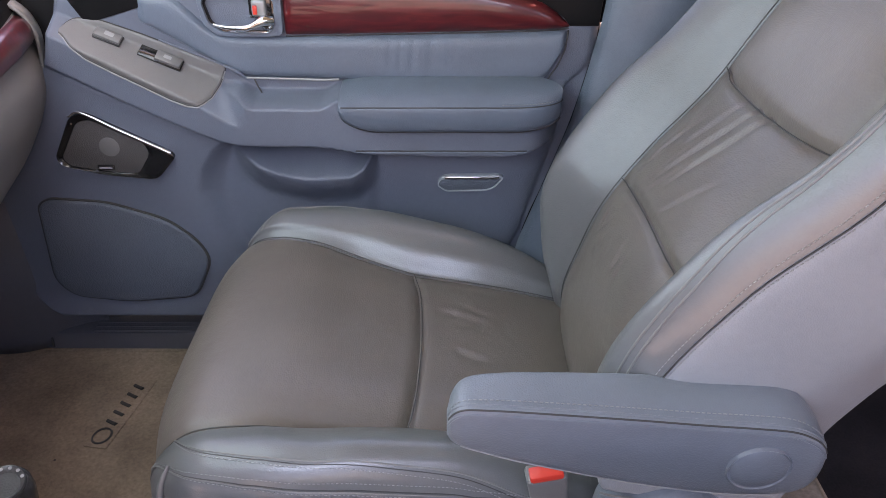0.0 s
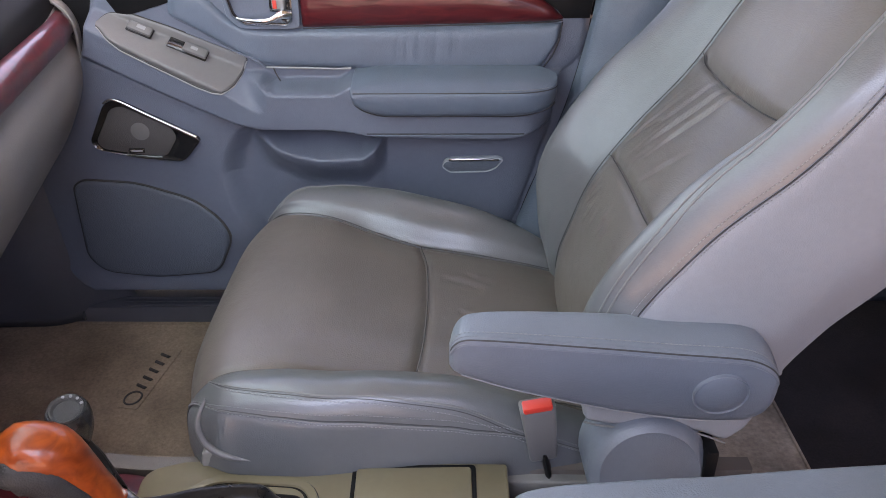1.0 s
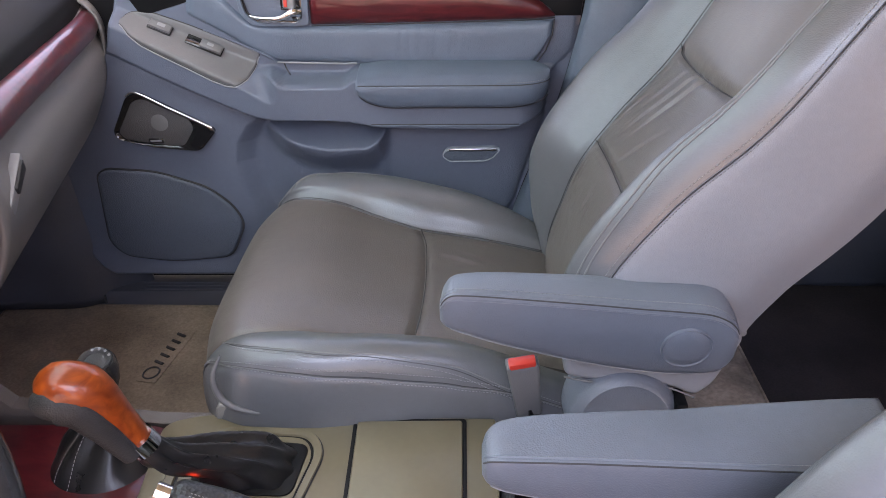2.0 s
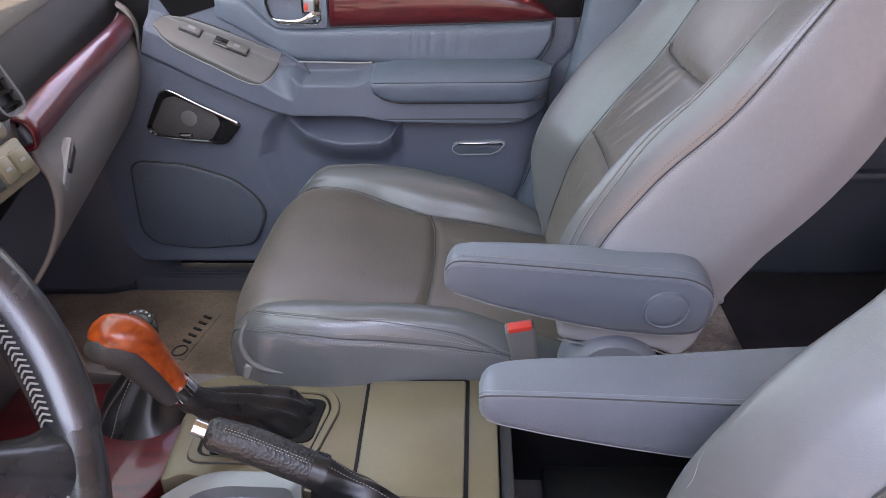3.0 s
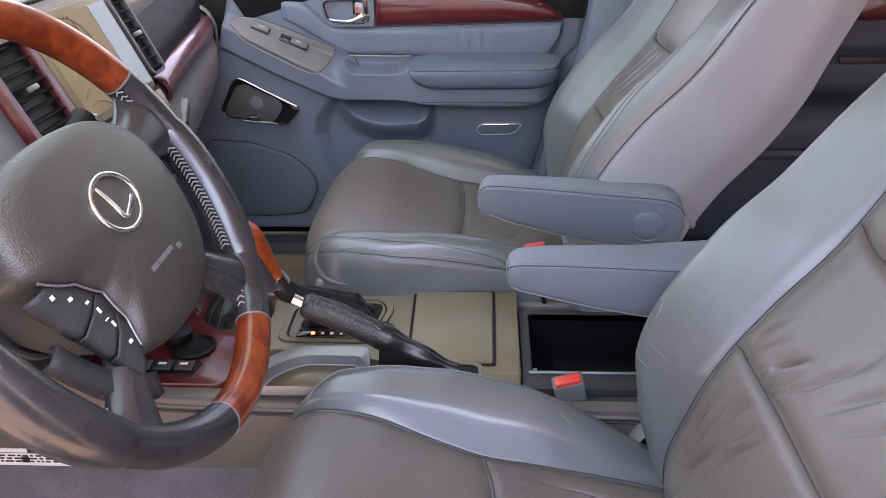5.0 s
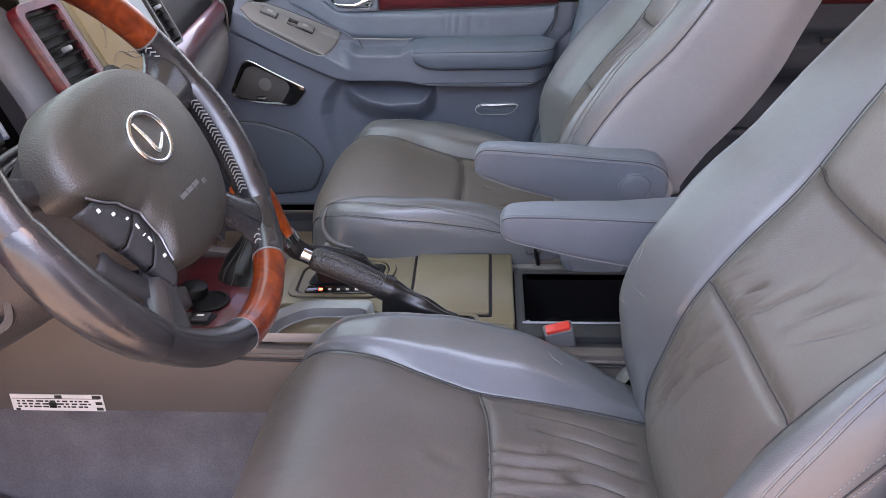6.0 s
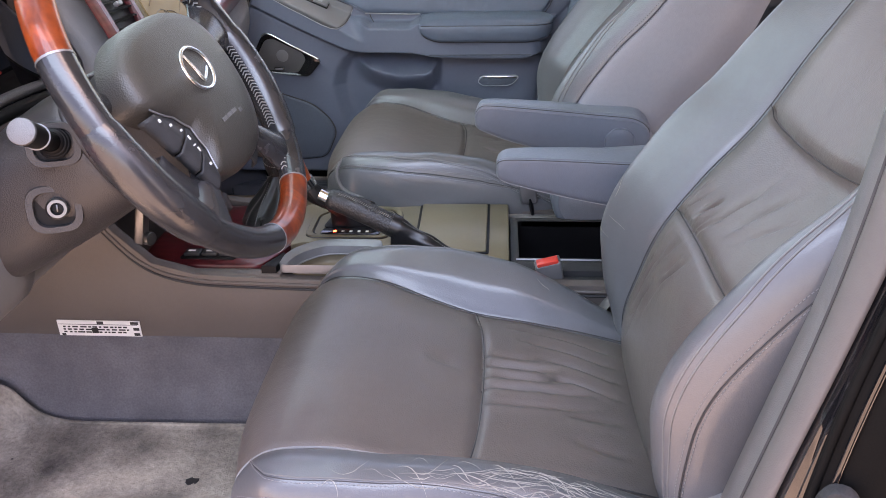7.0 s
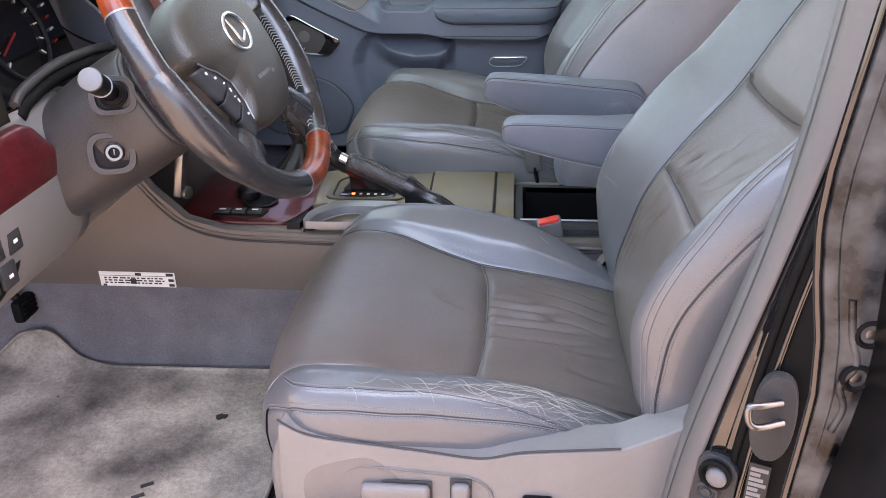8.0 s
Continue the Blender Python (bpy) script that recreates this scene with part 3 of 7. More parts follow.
tube("pad_joint", PR[3:-6, 35] + np.array([0, 0.001, -0.0008]), 0.0016, SEAM, door, "dark joint under the arm pad", sides=5)
gx = np.linspace(-0.125, 0.120, 40)
gz = np.full(40, 0.4350)
tube("panel_groove", np.stack([gx, Y_door(gx, gz) - 0.0002, gz], -1), 0.0011, SEAM, door, "dark panel joint", sides=5)
tube("panel_crease", np.stack([gx, Y_door(gx, gz - 0.0022) - 0.0004, gz - 0.0022], -1), 0.0012, DOOR_SOFT, door, "pale rolled edge under the joint", sides=6)
# switch plate, following the moulding
PX = np.linspace(-0.5290, -0.3140, 80)
p_top = ease(PX, [-0.5295, -0.526, -0.515, -0.500, -0.481, -0.425, -0.366, -0.3134], [0.5955, 0.6040, 0.6080, 0.6085, 0.6062, 0.5862, 0.5621, 0.5395])
p_bot = np.interp(PX, [-0.5295, -0.5239, -0.5127, -0.4952, -0.4592, -0.4225, -0.3854, -0.3625, -0.3479, -0.3399, -0.3303, -0.3218, -0.3150], [0.595, 0.5905, 0.579, 0.5630, 0.5440, 0.526, 0.5070, 0.4984, 0.4970, 0.4990, 0.5038, 0.5150, 0.5340])
plate_rows = []
for f in np.linspace(0, 1, 24):
    zz = p_bot + (p_top - p_bot) * f
    edge = 0.0030 * (1 - abs(2 * f - 1) ** 10)
    plate_rows.append(np.stack([PX, Y_door(PX, zz) - edge, zz + 0.6 * edge], -1))
plate = surface("switch_plate", np.array(plate_rows), PLATE_GREY, door, "warm grey switch plate")
rim = np.concatenate([plate_rows[0], plate_rows[-1][::-1]])
tube("plate_joint", rim + np.array([0, -0.0006, 0.0002]), 0.0010, SEAM, plate, "dark joint round the plate", sides=6, closed=True)
tube("plate_lip", plate_rows[0] + np.array([0, -0.0018, -0.0014]), 0.0011, TRIM_LIGHT, plate, "pale lower lip", sides=6)
sw_m = axes((-0.428, 0.7680, 0.5685), (0.215, 0.0, -0.094), (0.0, 0.072, 0.050))
def on_plate(name, x0, y0, x1, y1, h, mat, label):
    bm = bmesh.new()
    bmesh.ops.create_cube(bm, size=1.0, matrix=Matrix.Translation(((x0 + x1) / 2, (y0 + y1) / 2, h / 2)) @ Matrix.Diagonal((x1 - x0, y1 - y0, h, 1)))
    bmesh.ops.bevel(bm, geom=bm.edges[:], offset=min(0.0015, h * 0.4), segments=2, profile=0.5, affect="EDGES")
    bm.transform(sw_m)
    return part(name, bm, mat, plate, label)


on_plate("switch_gap", -0.0635, -0.0155, -0.0245, 0.0025, 0.0042, SEAM, "dark joint round the switch")
on_plate("lock_switch", -0.062, -0.014, -0.026, 0.001, 0.008, PLATE_GREY, "grey door lock switch")
on_plate("switch_well", 0.000, -0.016, 0.062, 0.003, 0.0042, BLACK_GLOSS, "black window switch well")
on_plate("window_switch", 0.024, -0.0145, 0.0605, 0.0015, 0.009, PLATE_GREY, "grey window switch")
on_plate("lock_symbol", -0.050, -0.009, -0.036, -0.001, 0.0084, TRIM_LIGHT, "pale printed mark")
on_plate("window_symbol", 0.034, -0.009, 0.046, -0.002, 0.0094, TRIM_LIGHT, "pale printed mark")
tube("recess_edge", spline([(-0.400, 0.7640, 0.580), (-0.345, 0.7640, 0.557), (-0.310, 0.7645, 0.541), (-0.294, 0.7650, 0.532), (-0.283, 0.7670, 0.522)], 30), [0.0012 + 0.0016 * smooth01(10, 20, k) - 0.002 * smooth01(22, 29, k) for k in range(30)], DOOR_VINYL, door, "rounded end of the pull recess", sides=10)
tube("recess_joint", spline([(-0.272, 0.7650, 0.523), (-0.268, 0.7640, 0.513), (-0.262, 0.7600, 0.504)], 12), 0.0011, SEAM, door, "dark joint in the pull recess", sides=6)
# tweeter with black surround and chrome lip
sp_o = rounded([(-0.574, 0.412), (-0.540, 0.476), (-0.520, 0.482), (-0.402, 0.420), (-0.397, 0.412), (-0.428, 0.377), (-0.504, 0.384), (-0.566, 0.399)], [0.012, 0.014, 0.012, 0.006, 0.006, 0.012, 0.02, 0.012])
sp_i = rounded([(-0.566, 0.410), (-0.533, 0.466), (-0.514, 0.471), (-0.440, 0.434), (-0.434, 0.418), (-0.456, 0.385), (-0.504, 0.389), (-0.557, 0.398)], [0.010, 0.012, 0.012, 0.008, 0.008, 0.010, 0.02, 0.010])
spk = ring_prism("speaker_surround", sp_o, sp_i, on_door(0.7350), 0.012, BLACK_GLOSS, door, "gloss black speaker surround", raise_in=-0.003)
prism("speaker_grille", sp_i, on_door(0.7395), 0.006, GRILLE, spk, "dark speaker grille", bevel=0.001)
disc("speaker_cone", (-0.492, 0.7388, 0.428), (0, -1, 0), 0.015, 0.002, PLATE_GREY, spk, "faint round cone behind the mesh", bevel=0.001)
tube("chrome_lip", spline([(-0.540, 0.7350, 0.4765), (-0.520, 0.7340, 0.4825), (-0.465, 0.7335, 0.4540), (-0.401, 0.7340, 0.4205)], 18), [0.0012 + 0.0024 * k / 17 for k in range(18)], CHROME, spk, "chrome lip", sides=8)
rbox("badge", (-0.515, 0.7365, 0.392), (-0.490, 0.7395, 0.400), BLACK_GLOSS, spk, "small black badge", bevel=0.001)
rbox("badge_print", (-0.512, 0.7358, 0.3945), (-0.493, 0.7367, 0.3975), TRIM_LIGHT, spk, "pale print", bevel=0.0)
# courtesy lamp
lo_ = rounded([(-0.010, 0.356), (-0.004, 0.3685), (0.008, 0.3720), (0.084, 0.3735), (0.0945, 0.369), (0.080, 0.352), (0.066, 0.3465), (0.004, 0.3455)], 0.006)
li_ = rounded([(-0.0082, 0.3562), (-0.003, 0.3655), (0.009, 0.3668), (0.083, 0.3686), (0.0905, 0.3675), (0.079, 0.3534), (0.0655, 0.3482), (0.0045, 0.3472)], 0.005)
lamp = ring_prism("lamp_surround", lo_, li_, on_door(0.7590), 0.01, LENS, door, "thin pale lamp rim")
prism("lamp_lens", li_, on_door(0.7610), 0.004, DOOR_MESH, lamp, "grey-blue courtesy lamp lens", bevel=0.001)
rbox("lamp_edge", (0.002, 0.7570, 0.3672), (0.086, 0.7605, 0.3712), CHROME, lamp, "chrome upper edge", bevel=0.0012)

fr = surface("window_frame", [[(0.21 + 0.10 * t, 0.812 - 0.08 * t, 0.60 + 0.58 * t), (0.34 + 0.10 * t, 0.812 - 0.08 * t, 0.60 + 0.58 * t)] for t in np.linspace(0, 1, 6)], BLACK, None, thick=0.02)
tagged(fr, "black upright of the passenger window frame", "window", kind="structure")
win = surface("passenger_window", [[(x, 0.80 - 0.08 * t, 0.68 + 0.48 * t) for x in np.linspace(-0.55 + 0.35 * t, 0.22, 4)] for t in np.linspace(0, 1, 4)], PALE_TINTED, None, thick=0.004)
tagged(win, "pale tinted side window glass", "window", kind="structure")

# sill, kick panel and seals on the passenger side
structure("sill_passenger", (-1.15, 0.757, -0.02), (0.9, 0.86, 0.078), KICK, "dark sill plate under the door", 0.012)
kick = surface("kick_panel", [[(-0.585 - 0.09 * s ** 1.2 - 0.5 * t, 0.788 - 0.062 * smooth01(0.0, 0.30, t + 0.12 * s) - 0.014 * t + 0.022 * smooth01(0.35, 0.0, s), 0.052 + 0.43 * s) for s in np.linspace(0, 1, 20)] for t in np.linspace(0, 1, 40)], KICK, None, thick=0.01)
for yy in (0.764, 0.776, 0.788):
    rib = tube("trim_rib", [(-0.60, yy, 0.0785), (0.6, yy, 0.0785)], 0.0016, KICK, None, sides=6)
    tagged(rib, "raised rib along the sill plate", "trim", kind="structure")
jt = tube("trim_joint", [(-0.670, 0.752, 0.052), (-0.674, 0.762, 0.081), (-0.682, 0.80, 0.081)], 0.0022, SEAM, None, sides=6)
tagged(jt, "dark joint between sill plate and kick panel", "trim", kind="structure")
structure("wall_kick", (-1.18, 0.805, -0.02), (-0.60, 0.835, 0.66), BLACK, "dark body side behind the kick panel")
tagged(kick, "dark blue-grey plastic kick panel by the sill", "trim", kind="structure")
for off, r, mt in ((0.0, 0.0045, RUBBER), (0.0135, 0.0050, DOOR_SOFT)):
    t_ = tube("trim_seal", spline([(0.100 + off, 0.786, 0.10), (0.118 + off, 0.785, 0.236), (0.158 + off, 0.782, 0.345), (0.194 + off, 0.780, 0.451), (0.2125 + off, 0.779, 0.527), (0.2285 + off, 0.777, 0.598), (0.240 + off, 0.770, 0.632), (0.30 + off, 0.72, 1.1)], 40), r, mt, None, sides=8)
    tagged(t_, "door opening seal", "trim", kind="structure")
# centre pillar trim with belt
Xp = np.linspace(0, 1, 16)
pil = []
for z in np.linspace(0.02, 1.15, 40):
    x0 = np.interp(z, [0.0, 0.236, 0.345, 0.451, 0.527, 0.60, 0.68, 1.15], [0.10, 0.130, 0.168, 0.204, 0.222, 0.236, 0.246, 0.30])
    pil.append(np.stack([x0 + 0.17 * Xp, 0.785 - 0.035 * np.sin(np.pi * Xp) ** 0.7 - 0.05 * smooth01(0.7, 1.15, z), np.full(16, z)], -1))
pl = surface("pillar_passenger", np.array(pil), DOOR_SOFT, None, thick=0.02)
tagged(pl, "blue-grey centre pillar trim", "pillar", kind="structure")
belt = thing("seat_belt", (0.36, 0.73, 0.2), "grey seat belt hanging on the pillar", "seat belt")
bl = spline([(0.385, 0.725, 1.05), (0.372, 0.722, 0.8), (0.355, 0.722, 0.6), (0.335, 0.722, 0.40), (0.32, 0.725, 0.15)], 30)
surface("webbing", np.stack([bl + np.array([-0.022, 0, 0]), bl + np.array([0.022, 0, 0.0])], 1), TRIM_LIGHT, belt, "grey webbing", thick=0.0015)

# ---- rear: door trim and bench ----
rear = thing("rear_door", (0.8, 0.80, 0.0), "blue-grey rear door trim with armrest and wood strip", "car door")
rr = []
for z in np.linspace(0.08, 0.68, 50):
    x = np.linspace(0.43, 1.35, 60)
    a = 0.05 * smooth01(0.525, 0.51, z) * smooth01(0.40, 0.46, z) * smooth01(0.50, 0.6, x)
    rr.append(np.stack([x, 0.785 - a - 0.01 * np.exp(-((x - 0.75) / 0.2) ** 2) * (z < 0.35), np.full(60, z)], -1))
surface("door_panel", np.array(rr), SHADED_VINYL, rear, "moulded blue-grey rear trim, cabin shade in its colour", thick=0.004)
rbox("wood_trim", (0.60, 0.765, 0.585), (1.2, 0.784, 0.635), WOOD_RED, rear, "polished red burl wood strip", bevel=0.008)
rbox("pull_cup", (0.74, 0.726, 0.505), (0.84, 0.745, 0.522), DASH_DARK, rear, "dark pull cup", bevel=0.005)
rbox("pocket_lip", (0.55, 0.755, 0.285), (1.2, 0.79, 0.31), SHADED_VINYL, rear, "blue-grey door pocket lip", bevel=0.01)
# unseen pane; its dark tint is added to keep daylight out of the rear
rwin = surface("rear_side_window", [[(x, 0.80 - 0.08 * t, 0.69 + 0.47 * t) for x in np.linspace(0.45, 1.35, 4)] for t in np.linspace(0, 1, 4)], TINTED, None, thick=0.004)
tagged(rwin, "unseen rear side window glass, dark tint added to block light", "window", kind="structure")
structure("wall_quarter", (1.36, 0.74, -0.1), (2.02, 0.80, 1.18), HEADLINER, "grey cargo side trim")
structure("wall_quarter", (1.36, -0.76, -0.1), (2.02, -0.70, 1.18), HEADLINER, "grey cargo side trim")

bench = thing("rear_bench", (1.1, 0.05, 0.0), "dark grey leather rear bench seat", "car seat")
sec = spline([(0.82, 0.06), (0.80, 0.16), (0.82, 0.28), (0.90, 0.31), (1.05, 0.30), (1.20, 0.28)], 30)
ys = np.linspace(-0.62, 0.68, 50)
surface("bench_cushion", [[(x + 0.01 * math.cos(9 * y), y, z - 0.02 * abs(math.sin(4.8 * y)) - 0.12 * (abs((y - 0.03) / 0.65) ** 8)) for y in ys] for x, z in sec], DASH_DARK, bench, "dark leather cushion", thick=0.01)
sec = spline([(1.18, 0.22), (1.20, 0.36), (1.28, 0.62), (1.36, 0.86), (1.42, 0.88), (1.45, 0.84)], 24)
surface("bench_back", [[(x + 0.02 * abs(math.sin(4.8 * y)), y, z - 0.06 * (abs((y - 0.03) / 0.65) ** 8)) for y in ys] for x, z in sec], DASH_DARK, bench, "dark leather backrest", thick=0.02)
rbox("bench_base", (0.86, -0.60, 0.0), (1.3, 0.66, 0.22), BLACK, bench, "dark bench underframe", bevel=0.01)

# ---- seats ----
def catmull(K, q):
    """K: (..., n, 2) knots, q: (...) position along them."""
    n = K.shape[-2]
    q = np.clip(q, 0, n - 1 - 1e-6)
    i = q.astype(int)
    f = (q - i)[..., None]

    def pick(j):
        j = np.clip(j, 0, n - 1)
        return np.take_along_axis(K, j[..., None, None].repeat(2, -1), axis=-2)[..., 0, :]

    a, b, c, d = pick(i - 1), pick(i), pick(i + 1), pick(i + 2)
    return 0.5 * (2 * b + (c - a) * f + (2 * a - 5 * b + 4 * c - d) * f * f + (3 * b - a - 3 * c + d) * f ** 3)


class SeatForm:
    """Shapes of a seat in its own axes: x to the rear, o outboard, z up, from the middle of the cushion's cross seam."""

    def __init__(self, base, out, slope, back_at, back_slope, seam_a, seam_b, cush_creases=(), back_creases=(), notch=0.0):
        self.seam_a, self.seam_b = seam_a, seam_b
        self.notch = notch
        self.base, self.out, self.slope, self.back_slope = base, out, slope, back_slope
        self.cc, self.bc, self.taut = cush_creases, back_creases, False
        self.cs = spline([(-0.2193, -0.1562), (-0.2424, -0.1154), (-0.2548, -0.0675), (-0.2581, -0.0279), (-0.2477, 0.0117), (-0.2062, 0.0369), (-0.1388, 0.0369),
                          (-0.0691, 0.0165), (-0.0001, -0.0006), (0.0797, -0.0138), (0.1494, -0.0285), (0.229, -0.0493)], 240)
        pts = [(0.2434, -0.1258), (0.2093, -0.0688), (0.1995, -0.0098), (0.2167, 0.0595), (0.2423, 0.1289), (0.2966, 0.2024), (0.3626, 0.2762),
               (0.4236, 0.3679), (0.491, 0.4642), (0.5615, 0.5628), (0.624, 0.6455), (0.6609, 0.6804)]
        dx, dy, dz, lean = back_at
        self.back_y = dy
        self.bs = spline([(x + dx + lean * max(0, z + dz - 0.02), z + dz) for x, z in pts], 240)

    def to_world(self, P, kind="cushion"):
        bx, by, bz = self.base
        dy, sl = (self.back_y, self.back_slope) if kind == "back" else (0.0, self.slope)
        Y = by + dy + self.out * P[..., 1]
        return np.stack([bx + P[..., 0], Y, bz + P[..., 2] + sl * (Y - by)], -1)

    @staticmethod
    def along(S, u):
        t = np.clip(u, 0, 1) * (len(S) - 1)
        i = np.clip(t.astype(int), 0, len(S) - 2)
        f = (t - i)[..., None]
        p = S[i] * (1 - f) + S[i + 1] * f
        T = np.gradient(S, axis=0)
        d = T[i] * (1 - f) + T[i + 1] * f
        d = d / np.linalg.norm(d, axis=-1, keepdims=True)
        return p, d

    def creased(self, a, o, lines):
        """Depth of folds at (distance along, across): a sharp valley with a raised lip on one side."""
        w = np.zeros_like(a)
        if self.taut:
            return w
        for a0, o0, a1, o1, width, depth, bend in lines:
            da, do = a1 - a0, o1 - o0
            L = math.hypot(da, do)
            t = np.clip(((a - a0) * da + (o - o0) * do) / (L * L), 0, 1)
            n = ((a - a0) * -do + (o - o0) * da) / L - bend * np.sin(np.pi * t)
            along = ((a - a0) * da + (o - o0) * do) / L - t * L
            d2 = (n * n + along * along) / width ** 2
            fade = np.sin(np.pi * np.clip(t, 0.03, 0.97)) ** 0.9
            lip = (n / width) * np.exp(-d2 * 0.45)
            w += 2.0 * depth * fade * (np.exp(-d2 * 1.6) - 0.55 * lip)
        return w

    def cushion(self, u, s):
        p, d = self.along(self.cs, u)
        s = np.asarray(s, float)
        x, z = p[..., 0], p[..., 1]
        nose = 1 - smooth01(-0.262, -0.17, x) * smooth01(-0.06, 0.005, z)
        si = ease(x, [-0.27, -0.2, -0.1, 0.0, 0.1, 0.2, 0.24], [0.2164, 0.1958, 0.182, 0.160, 0.1591, 0.1633, 0.1633])
        xh = [-0.27, -0.23, -0.15, -0.05, 0.05, 0.14, 0.24]
        h = np.where(s > 0, ease(x, xh, [0.0059, 0.0150, 0.0150, 0.0406, 0.0471, 0.0476, 0.0261]), ease(x, xh, [0.0018, 0.0065, 0.0187, 0.0487, 0.0586, 0.0457, 0.0162])) * (1 - nose)
        wo = ease(x, [-0.27, -0.1, 0.05, 0.2, 0.24], [0.2347, 0.2440, 0.2270, 0.2155, 0.215])
        zero = np.zeros_like(x)
        depth = -0.165 - z
        K = np.stack([np.stack([zero, zero + 0.004], -1), np.stack([si * 0.6, zero + 0.003], -1), np.stack([si, zero - 0.003], -1),
                      np.stack([si + (wo - si) * 0.4, h * 0.62], -1), np.stack([wo, h], -1), np.stack([wo + 0.026, h * 0.833 - 0.015], -1),
                      np.stack([wo + 0.040, np.minimum(-0.045, depth * 0.35)], -1), np.stack([wo + 0.043, np.minimum(-0.05, depth * 0.65)], -1), np.stack([wo + 0.036, np.minimum(-0.055, depth)], -1)], -2)
        q = catmull(K, np.abs(s) * 8)
        o, up = q[..., 0] * np.sign(s), q[..., 1]
        o = o * (1 - 0.03 * nose)
        top = smooth01(5.6, 5.0, np.abs(s) * 8)
        up = up - self.creased(x, o, self.cc)
        nx, nz = -d[..., 1] * top, d[..., 0] * top + (1 - top)
        X = x + nx * up + 0.045 * (np.abs(o) / 0.285) ** 4 * nose
        Z = z + nz * up
        return np.stack([X, o, Z], -1)

    def back(self, u, s):
        p, d = self.along(self.bs, u)
        wi = ease(u, [0, 0.1, 0.2, 0.35, 0.6, 1.0], [0.150, 0.1554, 0.150, 0.1290, 0.144, 0.1341])
        wo = ease(u, [0, 0.08, 0.16, 0.3, 0.6, 0.85, 1.0], [0.1941, 0.2198, 0.2381, 0.2436, 0.2548, 0.2306, 0.1991])
        wo = wo - np.where(np.asarray(s) < 0, self.notch, 0.0) * (smooth01(0.318, 0.262, u) + 0.2 * smooth01(0.62, 0.45, u))
        wi = np.minimum(wi, wo - 0.05)
        h = ease(u, [0, 0.08, 0.16, 0.3, 0.5, 0.75, 1.0], [0.0, 0.0, 0.002, 0.0482, 0.0565, 0.0190, 0.0])
        th = np.interp(u, [0, 0.3, 0.6, 0.9, 0.96, 1.0], [1.26, 1.26, 1.1, 0.75, 0.5, 0.05])
        zero = np.zeros_like(u)
        K = np.stack([np.stack([zero, zero + 0.004], -1), np.stack([wi * 0.6, zero + 0.002], -1), np.stack([wi, zero - 0.006], -1),
                      np.stack([wi + (wo - wi) * 0.38, h * 0.5], -1), np.stack([wo - 0.030, h * 0.92], -1), np.stack([wo - 0.002, h * 0.42 - 0.008 * th], -1),
                      np.stack([wo + 0.004, -0.05 * th], -1), np.stack([wo, -0.092 * th], -1), np.stack([wo - 0.020, -0.134 * th], -1)], -2)
        q = catmull(K, np.abs(s) * 8)
        o, up = q[..., 0] * np.sign(s), q[..., 1]
        up = up - self.creased(u * 0.92, o, self.bc)
        return np.stack([p[..., 0] - d[..., 1] * up, o, p[..., 1] + d[..., 0] * up], -1)

    def patch(self, kind, u0, u1, s0, s1, nu, ns, seams="", depth=0.006, width=0.007):
        """A piece of leather between u0(s)..u1(s) and s0(u)..s1(u), drawn in at the seams named (a: first u, b: last u, c: first s, d: last s)."""
        A, B = np.meshgrid(np.linspace(0, 1, nu), np.linspace(0, 1, ns), indexing="ij")
        A = 0.5 * A + 0.5 * (0.5 - 0.5 * np.cos(np.pi * A))
        B = 0.5 * B + 0.5 * (0.5 - 0.5 * np.cos(np.pi * B))
        if callable(s0) or callable(s1):
            U = u0 + (u1 - u0) * A
            a0, a1 = (s0(U) if callable(s0) else s0), (s1(U) if callable(s1) else s1)
            S = a0 + (a1 - a0) * B
        else:
            S = s0 + (s1 - s0) * B
            U = (u0(S) if callable(u0) else u0) * (1 - A) + (u1(S) if callable(u1) else u1) * A
        P = shape_of(self, kind)(U, S)
        gu, gs = np.gradient(P, axis=0), np.gradient(P, axis=1)
        N = np.cross(gu, gs)
        N /= np.linalg.norm(N, axis=-1, keepdims=True) + 1e-12
        mid = N[nu // 2, ns // 2]
        if mid[2] * 1.0 - mid[0] * 0.7 + mid[1] * np.sign(np.sum(S) if abs(np.sum(S)) > 1e-6 else 0.0) < 0:
            N = -N
        Lu = np.concatenate([np.zeros((1, ns)), np.cumsum(np.linalg.norm(np.diff(P, axis=0), axis=-1), 0)], 0)
        Ls = np.concatenate([np.zeros((nu, 1)), np.cumsum(np.linalg.norm(np.diff(P, axis=1), axis=-1), 1)], 1)
        cut = np.zeros((nu, ns))
        for key, dist in (("a", Lu), ("b", Lu[-1:] - Lu), ("c", Ls), ("d", Ls[:, -1:] - Ls)):
            if key in seams:
                cut = np.maximum(cut, depth * np.exp(-(dist / width) ** 1.6))
        P = P - N * cut[..., None]
        return self.to_world(P, kind)

    def line(self, kind, us, ss, lift=0.0012):
        self.taut = True
        P = shape_of(self, kind)(np.asarray(us, float), np.asarray(ss, float))
        self.taut = False
        return self.to_world(P, kind) + np.array([-0.5 * lift, 0.0, lift])


def shape_of(form, kind):
    return form.cushion if kind == "cushion" else form.back


def cross_seam(s):
    return 0.7309 + 0.0152 * (1 - (np.abs(s) / 0.25) ** 2)


def upper_seam(s):
    return 0.566 - 0.010 * (1 - (np.abs(s) / 0.25) ** 2)


def lower_seam(s):
    return 0.405 + 0.0089 * (1 - (np.abs(s) / 0.25) ** 2)


